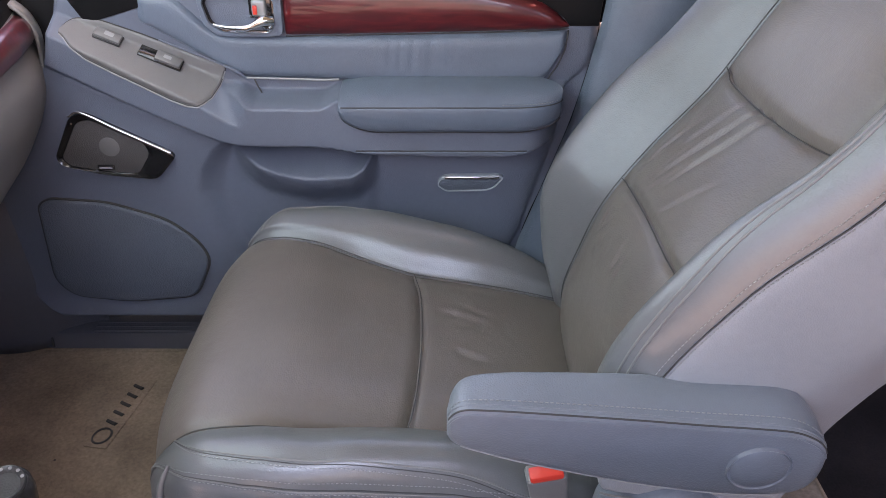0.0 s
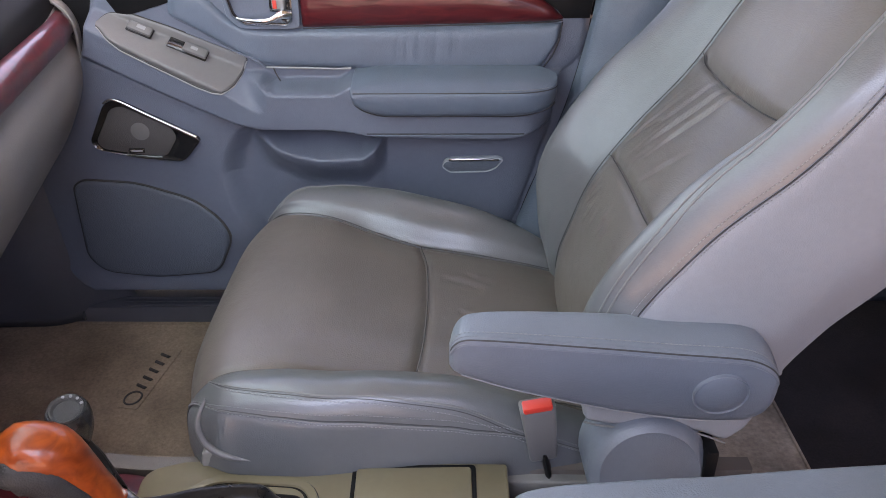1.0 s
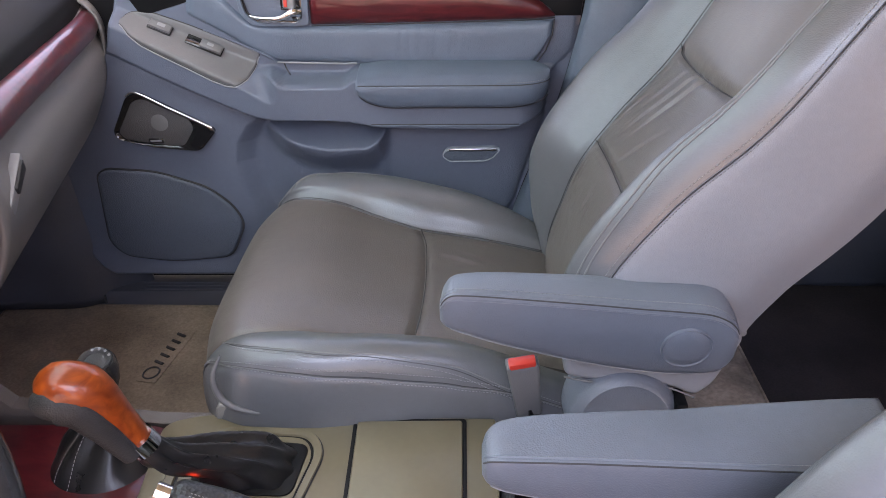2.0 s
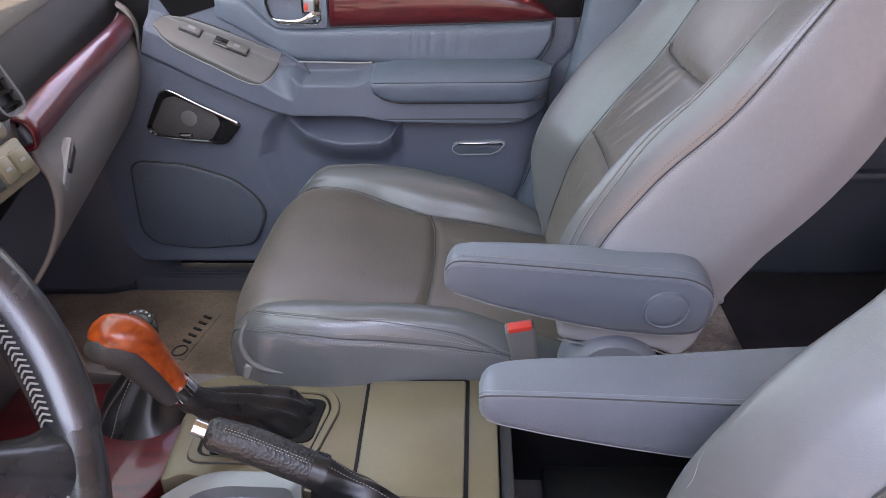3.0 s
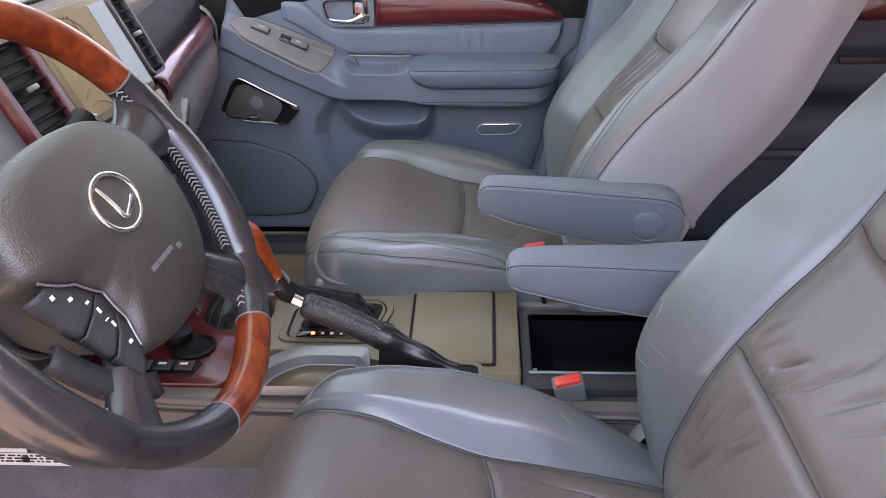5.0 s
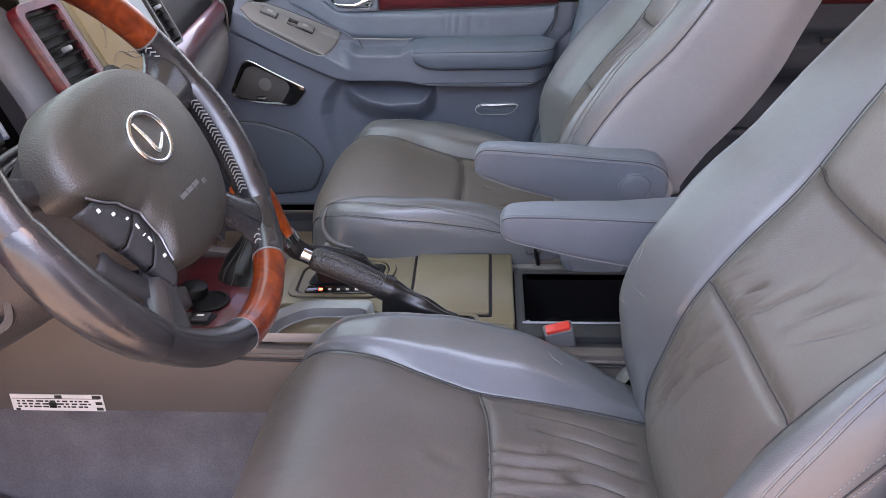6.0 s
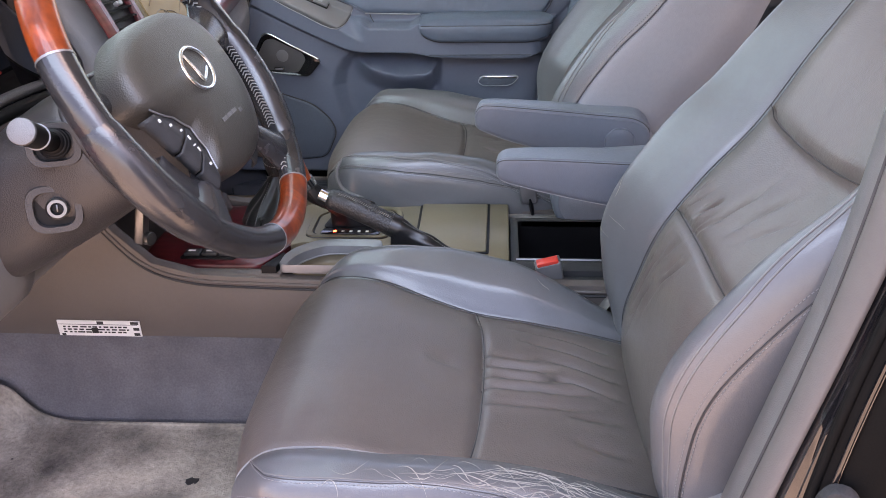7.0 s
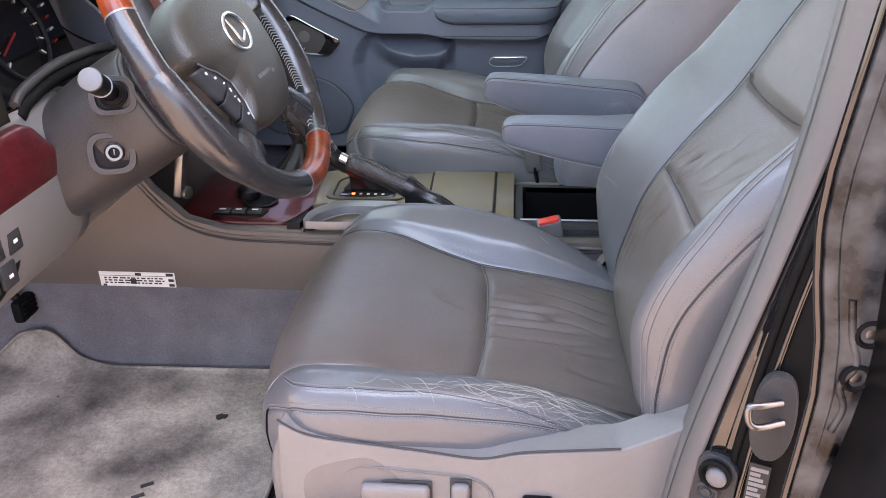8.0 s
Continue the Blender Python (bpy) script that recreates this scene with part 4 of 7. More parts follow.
def build_seat(name, label, form, group):
    base = form.base
    seat = thing(name, (base[0], base[1], 0.0), label, "car seat", group)
    K2, K5 = 0.25, 0.625
    P = form.patch
    surface("front_insert", P("cushion", 0.0, cross_seam, -K2, K2, 70, 44, "bcd"), LEATHER_INSERT, seat, "smooth grey leather insert")
    surface("rear_insert", P("cushion", cross_seam, 1.0, -K2, K2, 120, 140, "acd"), LEATHER_INSERT, seat, "smooth grey leather insert")
    for sg in (-1, 1):
        def low_seam(u, sg=sg):
            return sg * np.interp(u, *form.seam_b)

        surface("cushion_bolster", P("cushion", 0.0, 1.0, sg * K2, low_seam, 100, 36, "c"), LEATHER, seat)
        surface("cushion_side", P("cushion", 0.0, 1.0, low_seam, sg * 1.0, 90, 26, "c", 0.0024, 0.004), LEATHER, seat)
    surface("lower_back_insert", P("back", 0.0, lower_seam, -K2, K2, 130, 120, "bcd"), LEATHER_INSERT, seat)
    surface("middle_back_insert", P("back", lower_seam, upper_seam, -K2, K2, 110, 140, "abcd"), LEATHER_INSERT, seat)
    surface("upper_back_insert", P("back", upper_seam, 1.0, -K2, K2, 60, 44, "acd"), LEATHER_INSERT, seat)
    for sg in (-1, 1):
        surface("back_bolster", P("back", 0.0, 1.0, sg * K2, sg * K5, 100, 28, "c"), LEATHER, seat)
        surface("back_side", P("back", 0.0, 1.0, sg * K5, sg * 1.0, 90, 22, "c", 0.0026, 0.004), PALE_SIDE if form.out > 0 else LEATHER, seat, "pale grey seat side" if form.out > 0 else "grey leather side")
    # rear shell
    U = np.linspace(0.0, 1.0, 50)
    e0, e1 = form.back(U, -np.ones(50)), form.back(U, np.ones(50))
    t = np.linspace(0, 1, 14)[None, :, None]
    shell = e0[:, None] * (1 - t) + e1[:, None] * t
    shell[..., 0] += 0.03 * np.sin(np.pi * t[..., 0]) * np.interp(U, [0, 0.8, 1], [1, 1, 0])[:, None]
    surface("back_shell", form.to_world(shell, "back"), LEATHER, seat, "plain grey seat back")
    # dark lines where the leather is drawn in
    q = np.linspace(-K2, K2, 40)
    def seam_line(kind, us, ss):
        L = form.line(kind, us, ss, -0.002)
        tube("seam", L, 0.0008, SEAM, seat, "dark drawn-in seam", sides=5)
    seam_line("cushion", cross_seam(q), q)
    seam_line("back", upper_seam(q), q)
    seam_line("back", lower_seam(q), q)
    for sg in (-1, 1):
        seam_line("cushion", np.linspace(0.32, 0.985, 60), np.full(60, sg * K2))
        seam_line("back", np.linspace(0.12, 0.97, 60), np.full(60, sg * K2))
        seam_line("back", np.linspace(0.06, 0.97, 60), np.full(60, sg * K5))
    # twin piping between the insert and the bolster on the side by the door opening
    sg = 1 if form.out < 0 else -1
    pu = np.linspace(0.10, 0.97, 90)
    crest = np.interp(pu, [0.10, 0.20, 0.35, 0.45, 0.56, 0.75, 0.97], [0.60, 0.593, 0.570, 0.551, 0.512, 0.47, 0.44])
    for ds in (0.0, -0.020):
        tube("piping", form.line("back", pu, sg * (crest + ds), 0.0002), 0.0011, PIPING, seat, "raised leather piping", sides=6)
    # thread
    n = 160
    for sg in (-1, 1):
        ua, ub = np.linspace(form.seam_a[0][0], form.seam_a[0][-1], n), np.linspace(0.35, 0.985, n)
        sa, sb = sg * np.interp(ua, *form.seam_a), sg * np.interp(ub, *form.seam_b)
        k = np.hanning(13) / np.hanning(13).sum()
        sa = np.convolve(np.pad(sa, 6, mode="edge"), k, mode="valid")
        tube("seam", form.line("cushion", ua, sa, -0.0002), 0.0006, SEAM, seat, "dark drawn-in seam", sides=5)
        tube("fold", form.line("cushion", ua, sa - sg * 0.011, 0.0002), 0.0009, PIPING, seat, "pale leather fold", sides=6)
        stitches("stitching", form.line("cushion", ua, sa + sg * 0.014, 0.0008), THREAD, seat, label="pale thread")
        tube("seam", form.line("cushion", ub, sb, -0.0004), 0.0007, SEAM, seat, "dark drawn-in seam", sides=5)
        for off in (-0.011, 0.010):
            stitches("stitching", form.line("cushion", ub, sb + sg * off, 0.0006), THREAD, seat, label="pale thread")
        tube("fold", form.line("cushion", ub, sb + sg * 0.004, 0.0), 0.0008, PIPING, seat, "pale leather fold", sides=6)
        for off in (-0.009, 0.011):
            stitches("stitching", form.line("back", np.linspace(0.1, 0.97, n), np.full(n, sg * (K5 + off)), 0.0008), THREAD, seat, label="pale thread")
    return seat


def armrest_shape(name, parent, stations, mat, label=""):
    """A padded arm: stations of x, top, bottom, near side, far side; flat faces that meet in rounded edges, undercut towards the bottom."""
    S = spline(stations, 64)
    rows = []
    for x, zt, zb, yn, yf in S:
        h, w = zt - zb, yf - yn
        r1, r2, r3 = min(0.005, h * 0.3, w * 0.3), min(0.008, h * 0.4, w * 0.4), min(0.016, h * 0.4, w * 0.35)
        cut = 0.16 * h
        corners = [((yn, zt), r1), ((yf, zt + 0.002 + 0.10 * max(0.0, x - 0.20)), r2), ((yf - cut, zb), r3), ((yn + cut, zb), r3)]
        ring = []
        for k, (p, r) in enumerate(corners):
            p, a, b = Vector(p), Vector(corners[k - 1][0]), Vector(corners[(k + 1) % 4][0])
            q1, q2 = p + (a - p).normalized() * r, p + (b - p).normalized() * r
            for t in np.linspace(0, 1, 7):
                ring.append((1 - t) ** 2 * q1 + 2 * t * (1 - t) * p + t * t * q2)
            q3 = b + (p - b).normalized() * corners[(k + 1) % 4][1]
            crown = 0.05 * w if k == 0 else 0.03 * h
            nrm = Vector((0, 1)) if k == 0 else (Vector((1, -0.15)) if k == 1 else (Vector((0, -0.3)) if k == 2 else Vector((-1, -0.15))))
            for t in np.linspace(0, 1, 8)[1:-1]:
                ring.append(q2.lerp(q3, t) + nrm * crown * 4 * t * (1 - t) * 0.6)
        rows.append([(x, v[0], v[1]) for v in ring])
    rows = [[tuple(np.mean(rows[0], 0))] * len(rows[0])] + rows + [[tuple(np.mean(rows[-1], 0))] * len(rows[0])]
    return surface(name, np.array(rows), mat, parent, label, close=True), rows


def build_armrest(parent, stations, cap, double):
    arm, rows = armrest_shape("armrest", parent, stations, ARM_LEATHER, "padded leather arm")
    R = np.array(rows)[3:-2]
    # sewn shoulder: a drawn-in joint between two raised folds
    line = R[:, 3]
    tube("welt", line + np.array([0, -0.0002, 0.0000]), 0.0008, SEAM, arm, "dark seam line", sides=5)
    tube("fold", R[:, 6] + np.array([0, 0.0005, -0.0002]), 0.0013, ARM_LEATHER, arm, "raised leather fold", sides=6)
    if double:
        tube("fold", R[:, 0] + np.array([0, 0.0003, -0.0006]), 0.0013, ARM_LEATHER, arm, "raised leather fold", sides=6)
        stitches("stitching", R[:, 7] + np.array([0, 0.0006, 0.0005]), THREAD, arm, label="pale thread")
    tube("piping", R[8:-14, 42] + np.array([0, -0.0002, 0.0]), 0.0008, THREAD, arm, "pale lower piping", sides=5)
    if cap:
        cx, cy, cz, r = cap
        lathe("pivot_cap", [(r * 1.05, -0.003), (r * 1.05, 0.0), (r * 1.02, 0.0012), (r * 0.99, 0.0004), (r * 0.95, 0.0001), (r * 0.90, 0.0010), (r * 0.5, 0.0016), (0.0, 0.0018)], (cx, cy, cz), (0, -1, -0.16), ARM_LEATHER, arm, "round grey pivot cap", sides=40)
    return arm


def build_buckle(parent, top, lean, size=(0.036, 0.022, 0.075)):
    """A belt buckle standing by the seat; top: middle of its upper end."""
    M = pose(*top, lean[0], lean[1], lean[2])
    bm = bmesh.new()
    bmesh.ops.create_cube(bm, size=1.0, matrix=Matrix.Translation((0, 0, -size[2] / 2)) @ Matrix.Diagonal((size[0], size[1], size[2], 1)))
    for v in bm.verts:
        if v.co.z < -size[2] * 0.7:
            v.co.x *= 0.8
            v.co.y *= 0.8
    bmesh.ops.bevel(bm, geom=bm.edges[:], offset=0.004, segments=3, profile=0.5, affect="EDGES")
    bm.transform(M)
    body = part("buckle", bm, PLATE_GREY, parent, "grey seat belt buckle")
    bm = bmesh.new()
    bmesh.ops.create_cube(bm, size=1.0, matrix=Matrix.Translation((0, -0.003, -0.0005)) @ Matrix.Diagonal((size[0] * 0.82, size[1] * 0.66, 0.009, 1)))
    bmesh.ops.bevel(bm, geom=bm.edges[:], offset=0.002, segments=2, profile=0.5, affect="EDGES")
    bm.transform(M)
    part("release_button", bm, RED, body, "red release button")
    p = M @ Vector((0, 0, -size[2]))
    tube("strap", [p + Vector((0, 0, 0.01)), p + Vector((0.012, 0, -0.05)), p + Vector((0.02, 0, -0.10))], 0.012, BLACK, body, "dark strap", sides=8, flat=0.35)
    return body


def fan(seed, n, a, o, da, do, width, depth, bend=0.006):
    """A fan of folds: ranges for the start and the run of each."""
    r = random.Random(seed)
    out = []
    for _ in range(n):
        a0, o0 = r.uniform(*a), r.uniform(*o)
        out.append((a0, o0, a0 + r.uniform(*da), o0 + r.uniform(*do), r.uniform(0.6, 1.3) * width, r.uniform(0.5, 1.2) * depth, r.uniform(-bend, bend)))
    return out


P_FORM = SeatForm((-0.0431, 0.4236, 0.311), 1, -0.0075, (-0.0054, -0.0393, 0.0179, -0.0509), -0.0434,
                  ((0.43, 0.445, 0.47, 0.5, 0.55, 0.65, 0.75, 0.8, 0.84, 0.88), (0.36, 0.43, 0.49, 0.53, 0.56, 0.58, 0.597, 0.61, 0.625, 0.634)),
                  ((0.0, 0.34, 0.36, 0.38, 0.40, 0.42, 0.44, 0.47, 0.5, 0.55, 0.65, 0.8, 0.84, 0.9, 1.0), (0.42, 0.43, 0.45, 0.482, 0.522, 0.552, 0.578, 0.602, 0.617, 0.633, 0.64, 0.643, 0.633, 0.62, 0.61)), notch=0.058,
                  cush_creases=fan(1, 5, (0.02, 0.10), (-0.12, 0.10), (0.03, 0.08), (-0.03, 0.03), 0.009, 0.0014),
                  back_creases=fan(2, 7, (0.382, 0.40), (-0.02, 0.11), (0.05, 0.10), (-0.05, -0.01), 0.0034, 0.0008, 0.003) + fan(3, 7, (0.29, 0.32), (-0.06, 0.09), (0.03, 0.05), (-0.02, 0.01), 0.0034, 0.0008, 0.002)
                  + [(0.40, 0.045, 0.53, -0.015, 0.004, 0.0017, 0.004), (0.405, 0.015, 0.54, -0.045, 0.004, 0.0017, 0.004), (0.43, 0.06, 0.52, 0.02, 0.004, 0.0009, 0.003)])
D_FORM = SeatForm((0.0116, -0.3804, 0.2754), -1, -0.0067, (0.0031, -0.0044, 0.0201, -0.0795), -0.0182,
                  ((0.42, 0.44, 0.47, 0.5, 0.55, 0.6, 0.7, 0.75, 0.8, 0.86), (0.36, 0.485, 0.555, 0.57, 0.565, 0.555, 0.56, 0.57, 0.595, 0.62)),
                  ((0.0, 0.33, 0.36, 0.38, 0.40, 0.42, 0.44, 0.5, 0.6, 0.7, 0.84, 0.92, 1.0), (0.50, 0.53, 0.558, 0.582, 0.605, 0.622, 0.635, 0.645, 0.635, 0.63, 0.622, 0.607, 0.60)),
                  cush_creases=[(0.002, o, 0.11 + 0.05 * math.sin(9 * k) ** 2, o - 0.006 - 0.004 * k, 0.0055 + 0.0012 * (k % 3), 0.0040 + 0.0012 * (k % 2), 0.003) for k, o in enumerate((-0.050, -0.026, -0.002, 0.024, 0.056))]
                  + [(0.055 + 0.012 * k, o - 0.024, 0.19, o, 0.0068, 0.0052, -0.004) for k, o in enumerate((-0.105, -0.070, -0.036, 0.002))]
                  + [(0.11, 0.055, 0.19, 0.05, 0.008, 0.0022, 0.002), (0.12, 0.10, 0.185, 0.11, 0.008, 0.002, 0.002)] + [(-0.06, -0.02, -0.015, -0.005, 0.007, 0.003, 0.002)],
                  back_creases=fan(7, 8, (0.375, 0.395), (-0.12, -0.02), (0.03, 0.06), (0.02, 0.04), 0.0035, 0.0022, 0.002) + fan(8, 5, (0.40, 0.44), (-0.02, 0.07), (0.06, 0.08), (0.03, 0.05), 0.005, 0.0018, 0.003)
                  + fan(9, 7, (0.17, 0.24), (-0.125, -0.03), (0.10, 0.14), (0.03, 0.06), 0.0065, 0.0032, 0.008) + fan(10, 5, (0.30, 0.33), (-0.07, 0.04), (0.03, 0.05), (0.02, 0.03), 0.004, 0.0022, 0.002))

passenger_seat = build_seat("passenger_seat", "grey leather passenger seat with padded folding arm", P_FORM, "front seats")
driver_seat = build_seat("driver_seat", "creased worn grey leather driver seat with cracked bolster", D_FORM, "front seats")

build_armrest(passenger_seat, [(0.003, 0.462, 0.445, 0.112, 0.128), (0.007, 0.475, 0.439, 0.105, 0.135), (0.015, 0.4835, 0.434, 0.101, 0.14), (0.03, 0.4845, 0.427, 0.1, 0.145), (0.06, 0.4825, 0.415, 0.1, 0.15), (0.1, 0.479, 0.403, 0.1, 0.154), (0.15, 0.4745, 0.389, 0.1, 0.158), (0.2, 0.4695, 0.379, 0.1, 0.16), (0.24, 0.466, 0.374, 0.1, 0.16), (0.268, 0.4625, 0.374, 0.1, 0.157), (0.285, 0.4555, 0.378, 0.1, 0.149), (0.295, 0.4465, 0.388, 0.101, 0.137), (0.3005, 0.4355, 0.402, 0.104, 0.123)], (0.250, 0.1040, 0.420, 0.0245), True)
build_armrest(driver_seat, [(0.041, 0.447, 0.430, -0.086, -0.062), (0.0455, 0.4545, 0.421, -0.092, -0.054), (0.056, 0.4585, 0.415, -0.096, -0.047), (0.08, 0.459, 0.408, -0.097, -0.041), (0.12, 0.458, 0.397, -0.097, -0.036),
                            (0.18, 0.4555, 0.383, -0.097, -0.029), (0.25, 0.452, 0.370, -0.097, -0.024), (0.33, 0.449, 0.361, -0.097, -0.022), (0.37, 0.447, 0.362, -0.097, -0.022)], None, False)
build_buckle(passenger_seat, (0.091, 0.160, 0.362), (8, -9, 4), (0.037, 0.020, 0.085))
build_buckle(driver_seat, (0.122, -0.094, 0.291), (8, -14, 4), (0.042, 0.024, 0.08))

# bases, recliner covers and rails
def seat_base(seat, outline, y, depth, mat, label):
    return prism("seat_base", rounded(outline, 0.02, 4), axes((0, y, 0), (1, 0, 0), (0, 0, 1)), depth, mat, seat, label, bevel=0.003, segs=3)


VT = [(-0.1930, 0.2980), (-0.1700, 0.2830), (-0.1450, 0.2760), (-0.0935, 0.2704), (-0.030, 0.2630), (0.0309, 0.2560), (0.0737, 0.2665), (0.1221, 0.2720), (0.1816, 0.2780)]
d_valance = seat_base(driver_seat, [(-0.185, 0.03), (-0.200, 0.20)] + VT + [(0.1986, 0.2866), (0.2374, 0.3076), (0.2949, 0.3469), (0.33, 0.35), (0.33, 0.03)], -0.662, 0.045, PANEL_GREY, "warm grey plastic seat valance")
tube("valance_gap", spline([(x, -0.6612, z + 0.0015) for x, z in VT], 60), 0.0014, SEAM, d_valance, "dark gap under the leather", sides=5)
bz_o = rounded([(-0.131, 0.15), (-0.125, 0.230), (-0.104, 0.2425), (0.022, 0.2330), (0.044, 0.218), (0.054, 0.15)], 0.016)
bz_i = rounded([(-0.127, 0.15), (-0.121, 0.2275), (-0.102, 0.2390), (0.020, 0.2295), (0.040, 0.216), (0.050, 0.15)], 0.015)
ring_prism("switch_bezel", bz_o, bz_i, axes((0, -0.6645, 0), (1, 0, 0), (0, 0, 1)), 0.004, PANEL_GREY, d_valance, "raised switch surround", raise_in=-0.0018)
for x0, x1, z0, z1, nm in ((-0.103, -0.025, 0.196, 0.222, "long grey power seat switch"), (-0.001, 0.0195, 0.186, 0.227, "upright grey recline switch")):
    rbox("switch_gap", (x0 - 0.002, -0.6648, z0 - 0.002), (x1 + 0.002, -0.6628, z1 + 0.002), SEAM, d_valance, "dark joint round the switch", bevel=0.0008)
    rbox("seat_switch", (x0, -0.676, z0), (x1, -0.6635, z1), PANEL_GREY, d_valance, nm, bevel=0.006, segs=3)
rbox("seat_switch", (0.078, -0.672, 0.190), (0.112, -0.660, 0.210), BLACK, d_valance, "dark lumbar switch", bevel=0.004)
rbox("seat_frame", (-0.19, -0.63, 0.03), (0.24, -0.13, 0.12), BLACK, driver_seat, "dark seat underframe", bevel=0.01)
seat_base(driver_seat, [(-0.20, 0.03), (-0.215, 0.17), (-0.10, 0.165), (0.27, 0.165), (0.27, 0.03)], -0.112, 0.03, BLACK, "dark inner valance")
tube("valance_corner", spline([(-0.244, 0.162, 0.366), (-0.253, 0.155, 0.343), (-0.250, 0.151, 0.322), (-0.237, 0.148, 0.307), (-0.216, 0.147, 0.299), (-0.192, 0.148, 0.296)], 30), [0.0014 + 0.0026 * math.sin(math.pi * k / 29) ** 0.7 for k in range(30)], PLATE_GREY, passenger_seat, "grey plastic corner of the valance", sides=10)
seat_base(passenger_seat, [(-0.252, 0.05), (-0.262, 0.20), (-0.258, 0.305), (-0.225, 0.290), (-0.16, 0.262), (0.17, 0.255), (0.17, 0.05)], 0.156, 0.03, PANEL_GREY, "grey plastic inner valance")
seat_base(passenger_seat, [(-0.25, 0.05), (-0.262, 0.22), (0.20, 0.22), (0.20, 0.05)], 0.690, 0.03, PANEL_GREY, "grey plastic outer valance")
rbox("seat_frame", (-0.24, 0.16, 0.03), (0.18, 0.66, 0.17), BLACK, passenger_seat, "dark seat underframe", bevel=0.01)
skirt = prism("side_skirt", rounded([(0.134, 0.400), (0.1355, 0.357), (0.150, 0.3525), (0.186, 0.3475), (0.227, 0.3475), (0.254, 0.340), (0.280, 0.328), (0.298, 0.345), (0.322, 0.405), (0.30, 0.44), (0.16, 0.44)], 0.008), axes((0, 0.139, 0), (1, 0, 0), (0, 0, 1)), 0.05, PALE_SIDE, passenger_seat, "pale grey skirt below the arm", bevel=0.008, segs=3)
tube("piping", spline([(0.1355, 0.1388, 0.357), (0.150, 0.1385, 0.3530), (0.186, 0.1385, 0.3480), (0.227, 0.1385, 0.3480), (0.254, 0.1385, 0.3405), (0.279, 0.1388, 0.3290)], 30), 0.0011, PIPING, skirt, "pale skirt edge", sides=6)
lathe("recliner_cover", [(0.062, -0.05), (0.062, 0.0), (0.058, 0.008), (0.050, 0.0125), (0.047, 0.0115), (0.03, 0.014), (0.0, 0.016)], (0.203, 0.132, 0.302), (0, -1, 0.15), ARM_LEATHER, passenger_seat, "rounded blue-grey recliner cover", sides=40)
rbox("recliner_bracket", (0.255, 0.118, 0.27), (0.268, 0.15, 0.335), BLACK, passenger_seat, "black recliner bracket", bevel=0.003)
lathe("recliner_cover", [(0.072, -0.03), (0.072, 0.004), (0.06, 0.012), (0.0, 0.015)], (0.27, -0.125, 0.20), (0, 1, 0), PANEL_GREY, driver_seat, "rounded grey recliner cover")

# pale welt along the driver's outer insert edge
wu = np.linspace(0.29, 0.80, 60)
tube("welt", D_FORM.line("cushion", wu, 0.262 + 0.10 * smooth01(0.36, 0.29, wu), 0.0012), 0.0014, THREAD, driver_seat, "pale worn welt", sides=6)
# cracked finish on the driver's outer bolster
rng = random.Random(4)
V, F = [], []
for k in range(105):
    u = min(0.95, max(0.52, rng.gauss(0.79, 0.085)))
    s = rng.uniform(0.43, 0.60)
    du, ds = rng.uniform(0.02, 0.09), rng.uniform(-0.09, 0.09)
    m = 9
    us = np.linspace(u, min(0.985, u + du), m)
    ph = rng.uniform(0.0, 1.5)
    ss = s + ds * (np.sin(np.linspace(ph, ph + 2.4, m)) - math.sin(ph)) + np.array([rng.uniform(-0.0025, 0.0025) for _ in range(m)])
    L = D_FORM.line("cushion", us, np.clip(ss, 0.3, 0.615), 0.0004)
    w = rng.uniform(0.0002, 0.00055)
    side = np.cross(np.gradient(L, axis=0), (0, -0.3, 1))
    side /= np.linalg.norm(side, axis=1)[:, None] + 1e-9
    taper = np.sin(np.linspace(0.15, np.pi - 0.15, m))[:, None]
    b = len(V)
    V += (L + side * w * taper).tolist() + (L - side * w * taper).tolist()
    F += [(b + i, b + i + 1, b + m + i + 1, b + m + i) for i in range(m - 1)]
me = bpy.data.meshes.new("cracks")
me.from_pydata(V, [], F)
finish("cracks", me, CREASE, driver_seat, "pale cracks in worn leather")

# pale scuffs on the driver's backrest and bolster
for kind, u0, u1, s0, s1 in (("back", 0.36, 0.39, -0.46, -0.48), ("back", 0.30, 0.308, -0.42, -0.52), ("back", 0.33, 0.334, -0.36, -0.44), ("cushion", 0.82, 0.845, -0.46, -0.42)):
    q = np.linspace(0, 1, 10)
    tube("scuff", D_FORM.line(kind, u0 + (u1 - u0) * q, s0 + (s1 - s0) * q + 0.006 * np.sin(5 * q), 0.0001), [0.0001 + 0.00016 * math.sin(math.pi * v) for v in q], CREASE, driver_seat, "pale scuff", sides=4)

# ---- centre console ----
console = thing("centre_console", (-0.15, 0.02, 0.0), "brown-grey centre console with olive top plate", "car console")
side_pts = [(-0.90, 0.139), (-0.90, 0.44), (-0.62, 0.44), (-0.556, 0.345), (-0.504, 0.292), (-0.436, 0.273), (-0.336, 0.268), (-0.20, 0.264), (0.33, 0.262), (0.33, 0.139)]
side_d = prism("console_side", side_pts, axes((0, -0.122, 0), (1, 0, 0), (0, 0, 1)), 0.02, CONSOLE_SIDE, console, "brown-grey plastic side panel", bevel=0.003)
edge_line = spline([(-0.62, 0.425), (-0.560, 0.335), (-0.508, 0.284), (-0.436, 0.262), (-0.336, 0.257), (-0.20, 0.254), (0.05, 0.252), (0.3, 0.25)], 60)
